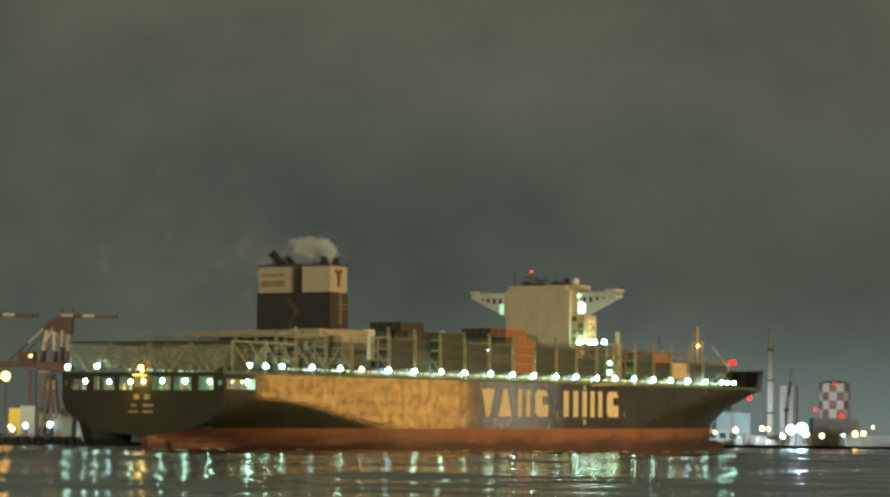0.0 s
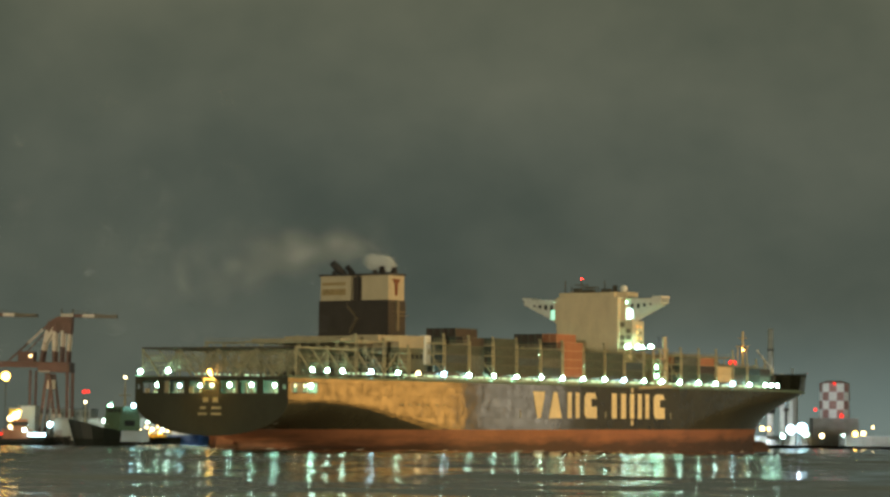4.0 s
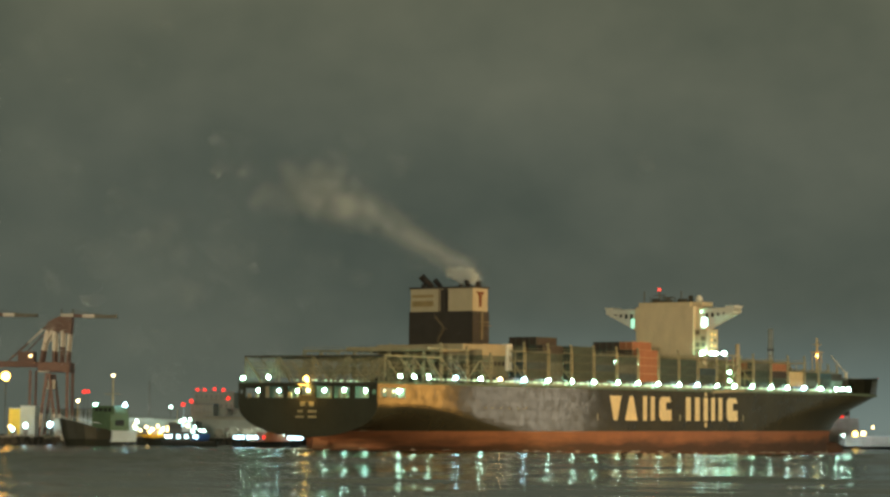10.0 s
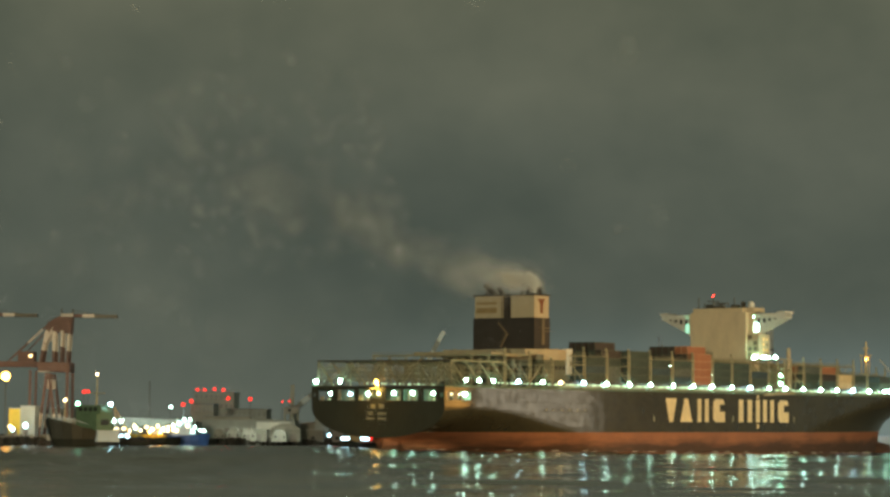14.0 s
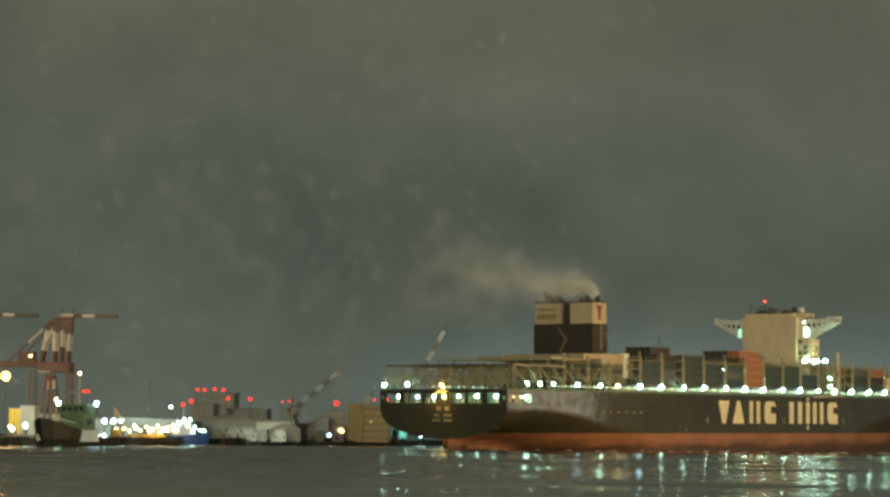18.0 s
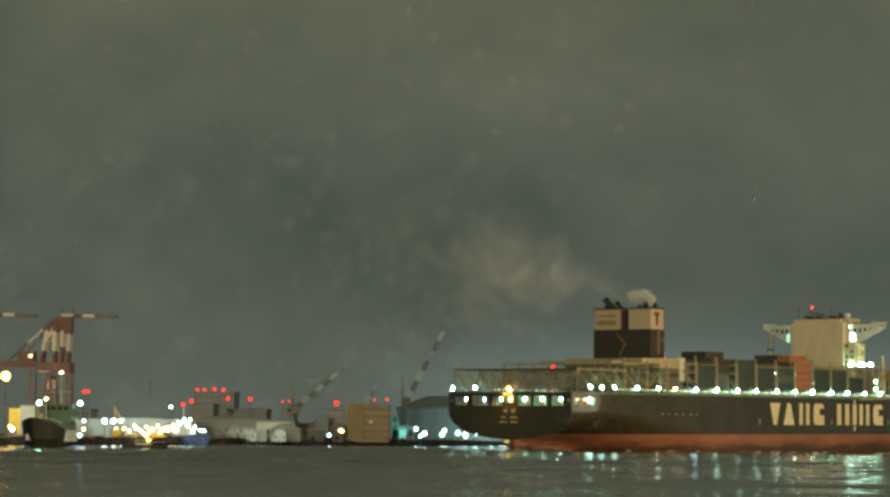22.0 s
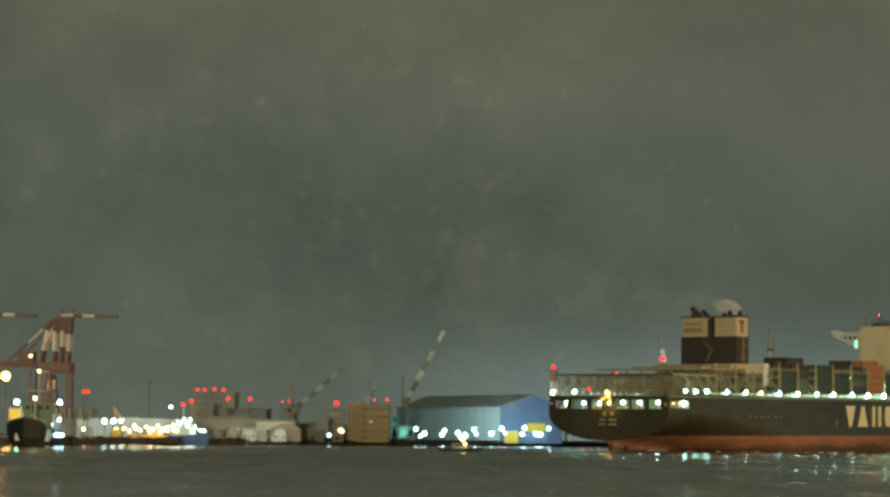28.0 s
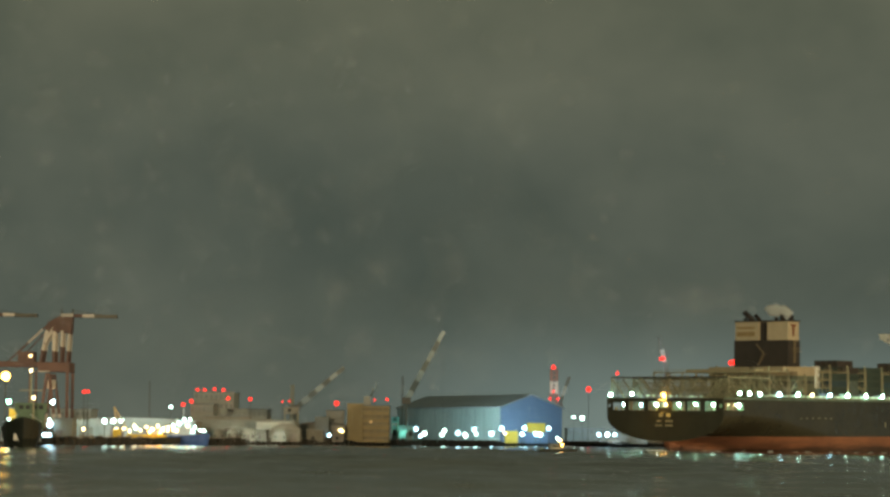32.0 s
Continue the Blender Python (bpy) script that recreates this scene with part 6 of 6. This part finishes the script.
# ---- moving small craft ----
def coaster():
    b = thing("fishing_vessel", "dark fishing vessel with a white stern and green-white deck lamps", "fishing vessel")
    part("hull", hull_shape(22, 10.4, 4.8, 0.16, sheer=0.62), BOAT_DARK, b, "dark green hull with a raked bow", at=(4.0, -2.6, 0))
    part("stern_bulwark", Shape().box(-14.2, -4.4, -5.3, 5.3, 1.4, 4.3).box(-14.5, -4.2, -5.6, 5.6, 4.3, 4.9), BOAT_WHITE, b, "white stern bulwark", at=(4.2, -2.4, 0))
    part("wheelhouse", Shape().box(-6, 1.5, -3.6, 3.6, 4.6, 9.2).box(-5, 0.8, -4.2, 4.2, 9.2, 11.6), BOAT_GREEN, b, "green wheelhouse")
    for y in (-2.6, -0.9, 0.9, 2.6):
        part("wheelhouse_window", Shape().box(0.8, 0.86, y - 0.6, y + 0.6, 9.9, 11.0), GLASS_DARK, b)
    for sy in (-1, 1):
        part("side_window", Shape().box(-4, -0.5, min(sy * 3.6, sy * 3.68), max(sy * 3.6, sy * 3.68), 6.0, 7.6), GLASS_DARK, b)
        part("lamp_arm", Shape().bar((-2, sy * 3.6, 11.2), (-2, sy * 5.8, 11.8), 0.25), LASHING, b)
        part("deck_floodlight", lamp_mesh(GLOW_GREEN if sy < 0 else GLOW_BLUE, 0.62), None, b, "bright greenish deck floodlight", at=(-2, sy * 5.8, 11.9))
        part("deck_floodlight", LAMP["w"], None, b, at=Matrix.Translation((-7.5, sy * 5.4, 7.2)) @ Matrix.Scale(0.42, 4))
    m = Shape()
    m.tube((-3, 0, 11.6), (-3, 0, 20.0), 0.35, 0.2, 8)
    m.bar((-3, -3, 15), (-3, 3, 15), 0.25)
    part("main_mast", m, LASHING, b, "tall mast with a yard")
    part("masthead_lamp", lamp_mesh(GLOW_WARM, 0.42), None, b, "warm masthead lamp", at=(-3, 0, 20.3))
    part("fore_mast", Shape().tube((11, 0, 6.0), (11, 0, 12.4), 0.25, 0.15, 8), LASHING, b)
    part("fore_lamp", lamp_mesh(GLOW_WARM, 0.45), None, b, "warm lamp on the fore mast", at=(11, 0, 12.8))
    part("bow_rail", Shape().bar((3, -5.2, 6.4), (11.6, -1.6, 8.4), 0.15).bar((3, 5.2, 6.4), (11.6, 1.6, 8.4), 0.15), BOAT_WHITE, b, at=(1.6, -2.4, 0))
    part("bow_anchor", Shape().box(10.2, 11.2, -2.6, -1.0, 1.6, 3.4), CRANE_WHITE, b, at=(1.2, -2.4, 0))
    return b


def tug(label, cabin, lamp_x, kind):
    b = thing("tugboat", label, "tugboat", group="tugboats")
    part("hull", hull_shape(22, 8, 1.9, 0.06), BOAT_DARK, b, "low dark hull")
    part("fender", Shape().bar((-9, -4.1, 1.5), (5, -4.1, 1.6), 0.5).bar((-9, 4.1, 1.5), (5, 4.1, 1.6), 0.5), ANCHOR, b, "black rubber fender")
    part("deckhouse", Shape().box(-3, 5, -2.6, 2.6, 1.9, 4.6), cabin, b)
    part("wheelhouse", Shape().box(0, 4, -2, 2, 4.6, 7.4), cabin, b)
    part("wheelhouse_glass", Shape().box(-0.05, 4.05, -2.05, 2.05, 5.6, 6.7), GLASS_DARK, b)
    part("tug_mast", Shape().tube((1.5, 0, 7.4), (1.5, 0, 11.5), 0.2, 0.12, 6), LASHING, b)
    for x in lamp_x:
        part("rail_lamp", LAMP["b"], None, b, at=Matrix.Translation((x, -4.2, 3.1)) @ Matrix.Scale(0.52, 4))
        part("rail_lamp", LAMP["b"], None, b, at=Matrix.Translation((x, 4.2, 3.1)) @ Matrix.Scale(0.52, 4))
    for x, z, k, r in kind:
        part("cabin_lamp", LAMP[k], None, b, at=Matrix.Translation((x, -2.9, z)) @ Matrix.Scale(r, 4))
    return b


def launch():
    b = thing("harbour_launch", "small low launch with a lit cabin crossing the water", "launch")
    part("hull", hull_shape(12, 3.4, 0.9, 0.08, 0.4), BOAT_DARK, b)
    part("cabin", Shape().box(-2.5, 1.5, -1.2, 1.2, 0.9, 2.3), WALL_GREY, b, "dull grey cabin")
    part("cabin_window", Shape().box(-2.1, 1.1, -1.24, -1.2, 1.5, 2.0), GLASS_DARK, b)
    part("canopy", Shape().box(-4.5, 1.9, -1.4, 1.4, 2.3, 2.45), BOAT_DARK, b)
    part("rail", Shape().bar((2, -1.2, 1.7), (5, -0.3, 1.8), 0.07).bar((2, 1.2, 1.7), (5, 0.3, 1.8), 0.07), BOAT_WHITE, b)
    part("launch_lamp", LAMP["y"], None, b, "warm lamp", at=Matrix.Translation((0.2, -1.5, 3.4)) @ Matrix.Scale(0.5, 4))
    part("launch_lamp", LAMP["w"], None, b, "white lamp", at=Matrix.Translation((-0.6, -1.5, 4.0)) @ Matrix.Scale(0.38, 4))
    part("launch_lamp", LAMP["o"], None, b, "orange lamp", at=Matrix.Translation((0.8, -1.6, 2.2)) @ Matrix.Scale(0.34, 4))
    return b


COASTER = coaster()
# orange paint on this cabin stands for the orange light on it
TUG_A = tug("low tugboat with a cabin painted orange for lamp light, and a row of lamps", BOX_ORANGE, (-9.4, -8.2, -6.9, 4.4, 5.9, 7.2, 8.4), ((-3.5, 3.2, "r", 0.4), (0.5, 8.4, "y", 1.1), (-1.0, 7.6, "y", 0.8), (1.4, 9.4, "o", 0.5), (3.0, 4.4, "w", 0.6)))
TUG_B = tug("low dark tugboat with a row of bluish lamps", BOAT_DARK, (-4.2, -1.6, 0.8, 3.2, 4.4), ((0.5, 6.4, "b", 0.7), (0.5, 7.8, "w", 0.55)))
LAUNCH = launch()


# ---- funnel smoke: loose wads of fine soot flecks ----
def fleck_cloud(name, rnd, count, sx, sy, sz, lumps, lo, hi):
    """A rigid wad of flecks, gathered round a few lumps so that its edge is uneven."""
    s = Shape()
    cores = [(rnd.gauss(0, 0.6), rnd.gauss(0, 0.6), rnd.gauss(0, 0.6), rnd.uniform(0.4, 0.9)) for _ in range(lumps)]
    while len(s.f) < 4 * count:
        a, b, c, w = rnd.choice(cores)
        u = Vector((a + rnd.gauss(0, w), b + rnd.gauss(0, w), c + rnd.gauss(0, w)))
        if u.length > 2.1:
            continue
        p = Vector((u.x * sx, u.y * sy, u.z * sz))
        r = rnd.uniform(lo, hi)
        v = [p + Vector((rnd.gauss(0, 1), rnd.gauss(0, 1), rnd.gauss(0, 1))).normalized() * r for _ in range(4)]
        s.add(v, [(0, 1, 2), (0, 3, 1), (1, 3, 2), (2, 3, 0)])
    return s.mesh(name, SMOKE)


def smoke_wads():
    sm = thing("funnel_smoke", "grey smoke drifting from the funnel of the ship", "smoke")
    rnd = random.Random(3)
    near = [fleck_cloud("smoke_puff", rnd, 1300, 1.0, 1.0, 0.9, 4, 0.06, 0.11) for _ in range(3)]
    wads = [fleck_cloud("smoke_wad", rnd, 420, 1.4, 1.4, 1.25, 10, 0.03, 0.055) for _ in range(5)]
    thin = [fleck_cloud("smoke_wad", rnd, 560, 2.4, 2.4, 2.0, 14, 0.03, 0.055) for _ in range(5)]
    veil = [fleck_cloud("smoke_veil", rnd, 1150, 4.6, 4.6, 3.4, 20, 0.03, 0.05) for _ in range(5)]
    return sm, near, (wads, thin, veil)


SMOKE_THING, PUFFS, WADS = smoke_wads()


# ---- what moves ----
TRIM = pose(0, 0, 0, 0, -0.544, 0)
SHIP_ROWS = [
    (0, -74.45, 654.78, 59.30),
    (1, -70.91, 663.22, 59.09),
    (2, -67.53, 672.72, 58.78),
    (3, -64.11, 682.71, 58.44),
    (4.5, -59.21, 697.84, 57.77),
    (6, -54.27, 713.13, 57.05),
    (7, -50.72, 723.21, 56.59),
    (8, -46.97, 733.16, 56.14),
    (9, -42.97, 743.34, 55.71),
    (10, -38.67, 753.67, 55.35),
    (11, -33.88, 763.27, 55.06),
    (12, -29.12, 772.81, 54.78),
    (13, -24.33, 782.48, 54.53),
    (14, -19.61, 791.92, 54.20),
    (15.5, -12.42, 806.37, 53.71),
    (17, -5.06, 820.94, 53.23),
    (18, 0.00, 830.76, 52.98),
    (19, 5.22, 840.40, 52.78),
    (20, 10.63, 850.08, 52.63),
    (21, 16.30, 860.24, 52.54),
    (22, 21.88, 870.40, 52.49),
    (23, 27.84, 880.20, 52.38),
    (24, 33.62, 889.50, 52.39),
    (25, 39.59, 898.18, 52.46),
    (26.5, 48.55, 911.04, 52.61),
    (28, 57.66, 923.61, 52.71),
    (29, 63.19, 931.31, 52.61),
    (30, 68.79, 938.77, 52.45),
    (31, 74.38, 945.95, 52.23),
    (32, 79.78, 952.80, 51.99),
]


def along(rows, t):
    """The values of a table of rows at a time."""
    ts = [r[0] for r in rows]
    return [float(np.interp(t, ts, [r[i] for r in rows])) for i in range(1, len(rows[0]))]


# seconds at which the smoke leaves the pipe: drift down the wind (m/s), quick first rise (m), later climb (m/s), wads each second
DRAUGHT = ((-9, 6.0, 3.0, 0.5, 6), (-4, 6.0, -4.0, -0.2, 9), (0.5, 6.5, -4.0, 0.0, 14), (1.4, 7.0, 0.5, 0.6, 34), (2.8, 7.5, 2.0, 1.0, 20), (3.4, 7.5, 2.0, 1.0, 8), (4.4, 7.5, 4.0, 1.2, 3), (4.8, 8.0, 16.0, 1.6, 55), (7, 9.0, 15.0, 1.8, 55), (8.5, 9.5, 11.0, 2.0, 50), (10, 8.5, 6.0, 1.8, 34),
           (11.5, 6.0, -1.0, 1.1, 48), (13, 4.8, -3.5, 1.2, 64), (16, 4.6, -2.5, 1.0, 60), (17.2, 4.8, 1.0, 0.9, 55), (18.8, 4.9, 1.8, 0.9, 44), (19.3, 4.8, 1.0, 0.6, 8), (24, 5.5, 0.2, 0.4, 5), (32, 6.0, 0.0, 0.3, 4))


def smoke_motion():
    """Puffs hang over the pipe; wads leave it one after another, are carried down the wind and drift apart."""
    rnd = random.Random(11)
    pipe, flue, engine_room = Vector((71, -9.4, 51.0)), Vector((70.5, -7.4, 45.0)), Vector((72, 0, 10.0))
    steps = [0.8 * i for i in range(41)]

    def on_ship(t, p):
        x, y, h = along(SHIP_ROWS, min(32.0, max(0.0, t)))
        return pose(x, y, 0, 0, 0, h) @ TRIM @ p

    # the cap that hangs over the funnel's mouth
    count = 44
    for k in range(count):
        s0 = 9.0 * (k + 0.5) / count
        ob = part("smoke_puff", PUFFS[k % 3], None, SMOKE_THING)
        off = Vector([max(-1.7, min(1.7, rnd.gauss(0, 1))) * (0.35 + 0.06 * s0) for _ in range(3)])
        ph, sp, turn = rnd.uniform(0, 6.28), rnd.uniform(0.8, 1.5), rnd.uniform(15, 30)
        rows = []
        for t in steps:
            size = float(np.interp(t, (0, 3, 5, 9, 11, 19, 23, 32), (1.15, 1.0, 0.3, 0.35, 1.25, 1.1, 0.75, 0.75)))
            s = s0 * size
            sway = Vector((math.sin(sp * t + ph), math.cos(0.9 * sp * t + ph), math.sin(1.3 * sp * t + 2 * ph))) * (0.15 + 0.05 * s0)
            p = on_ship(t, pipe) + Vector((-s * 0.9, s * 0.45, 3.4 * size * (1 - math.exp(-s / 2.0)) - 0.10 * s)) + off * size + sway
            rows.append((t, Matrix.Translation(p) @ pose(0, 0, 0, 20 * math.sin(0.5 * t + ph), 20 * math.cos(0.6 * t + ph), turn * t)))
        walk(ob, rows)

    # the plume
    born, k = -9.0, 0
    while born < 31.6:
        speed, jump, climb, rate = along(DRAUGHT, born)
        gust = 1 + 0.10 * math.sin(1.9 * born) + 0.06 * math.sin(4.3 * born + 1)
        tall = 1.5 if 11.5 < born < 19 else 0.75
        lump = 1.1 * math.sin(2.6 * born) + 0.7 * math.sin(5.9 * born)
        kind = (0, 1, 1, 0, 1, 1, 1, 2)[k % 8] if 4.5 < born < 10.5 else (0, 1, 1, 2, 1, 2, 1, 2)[k % 8]
        spread = Vector([max(-1.7, min(1.7, rnd.gauss(0, 1))) for _ in range(3)])
        spin = pose(0, 0, 0, rnd.uniform(0, 360), rnd.uniform(0, 360), rnd.uniform(0, 360))
        ob = part("smoke_wad" if kind < 2 else "smoke_veil", WADS[kind][k % 5], None, SMOKE_THING)
        k += 1
        wait = flue if kind == 0 else engine_room
        times = [r[0] for r in SHIP_ROWS if r[0] < born - 0.3] + [t for t in (born - 0.25, born, born + 0.25, born + 0.6, born + 1.1) if t >= 0] + [born + 1.1 + 1.5 * i for i in range(1, 40)]
        times = sorted({0.0, 32.0, *(t for t in times if 0.1 < t < 31.9)})
        rows = []
        for t in times:
            age = t - born
            if age < -0.01:
                rows.append((t, Matrix.Translation(on_ship(t, wait)) @ spin))
                continue
            age = max(0.0, age)
            run = speed * gust * age * (1 - 0.2 * math.exp(-age / 0.8))
            up = 2.6 * (1 - math.exp(-age / 0.25)) + jump * (1 - math.exp(-age / 1.5)) + climb * age
            thin = 0.0050 if born < 4.5 else 0.0018 if born < 11 else 0.0050
            wide = min(34.0 if kind == 2 else 90.0, 0.4 + (0.04 if 4.5 < born < 10.5 else 0.055) * run + thin * run * run + (0.0 if kind == 2 else (4e-5 if born < 11 else 2e-4) * run ** 3))
            p = on_ship(born, pipe) + Vector((-0.9 * run, 0.45 * run, up + lump * min(1.0, age) * 0.9)) + Vector((spread.x * wide * 1.2, spread.y * wide, spread.z * wide * tall))
            rows.append((t, Matrix.Translation(p) @ spin))
        walk(ob, rows)
        born += 1 / rate


def motions():
    # the chop runs along the channel with the breeze
    walk(SEA, [(0, pose(0, 0, 0)), (16, pose(54, -2, 0)), (32, pose(110, -4, 0))])
    rows = [(t, pose(x, y, 0, 0, 0, h) @ TRIM) for t, x, y, h in SHIP_ROWS]
    walk(SHIP, rows)
    walk(WASH_AND_GLINTS, rows)
    for box, m in CARGO:
        walk(box, [(t, p @ m) for t, p in rows])
    # seconds, place of the mast on the water, heading
    walk(COASTER, [(t, pose(x, y, 0, 0, 0, h) @ pose(3, 0, 0)) for t, (x, y, z), h in (
        (0, (-91.46, 792.00, 0.27), 214), (2, (-92.62, 786.00, 0.27), 218), (4.5, (-93.60, 776.00, 0.29), 224), (6, (-93.78, 768.00, 0.31), 228), (8, (-94.52, 762.00, 0.31), 230), (10, (-94.26, 756.00, 0.33), 233), (13, (-96.46, 748.00, 0.33), 237), (15.5, (-99.18, 742.00, 0.31), 243),
        (17, (-100.70, 738.00, 0.30), 247), (19, (-101.57, 734.00, 0.30), 256), (21, (-103.98, 730.00, 0.28), 261), (23, (-105.74, 726.00, 0.27), 263), (25, (-106.55, 722.00, 0.27), 268), (28, (-109.34, 716.00, 0.25), 275), (30, (-110.10, 712.00, 0.25), 279), (32, (-110.55, 710.00, 0.25), 282))])
    walk(TUG_A, [(t, pose(x, y, 0, 0, 0, h)) for t, (x, y, z), h in (
        (0, (-149.19, 742.00, -0.49), 14), (3, (-130.14, 742.00, -0.24), 14), (6, (-97.26, 748.00, 0.16), 14), (7, (-85.36, 756.00, 0.29), 16), (8, (-73.70, 766.00, 0.41), 20), (9, (-63.20, 778.00, 0.50), 26), (10, (-51.62, 792.00, 0.61), 32), (11, (-42.19, 806.00, 0.69), 38), (12, (-34.14, 820.00, 0.75), 44),
        (14, (-22.60, 848.00, 0.82), 50), (17, (3.96, 905.00, 0.99), 53), (20, (25.78, 960.00, 1.10), 53), (25, (65.60, 1020.00, 1.43), 53), (32, (120.20, 1100.00, 1.89), 52))])
    walk(TUG_B, [(t, pose(x, y, 0, 0, 0, h)) for t, (x, y, z), h in (
        (0, (-25.54, 855.00, 0.76), 176), (6, (-53.72, 838.00, 0.45), 180), (7, (-60.61, 834.00, 0.37), 180), (8, (-67.26, 828.00, 0.30), 180), (10, (-79.86, 812.00, 0.19), 182), (11, (-87.03, 806.00, 0.12), 184), (12, (-93.24, 800.00, 0.05), 186), (13, (-97.15, 797.00, 0.01), 190),
        (15.5, (-99.90, 776.00, 0.04), 215), (20, (-107.80, 766.00, -0.03), 245), (25, (-111.54, 758.00, -0.05), 262), (32, (-115.83, 748.00, -0.08), 268))])
    walk(LAUNCH, [(t, pose(x, y, 0, 0, 0, h)) for t, (x, y, z), h in (
        (0, (-229.98, 640.00, -1.76), 4), (17, (-136.24, 650.00, -0.60), 4), (20, (-105.06, 655.00, -0.22), 4), (21, (-90.89, 660.00, -0.06), 4), (23, (-58.89, 672.00, 0.30), 6), (24, (-45.33, 680.00, 0.44), 6), (25, (-30.94, 690.00, 0.59), 7), (26.5, (-13.48, 704.00, 0.76), 8), (28, (5.00, 718.00, 0.94), 9),
        (29, (12.08, 728.00, 1.00), 10), (30, (19.35, 738.00, 1.05), 11), (31, (26.50, 748.00, 1.10), 12), (32, (32.93, 756.00, 1.15), 12))])
    smoke_motion()


motions()
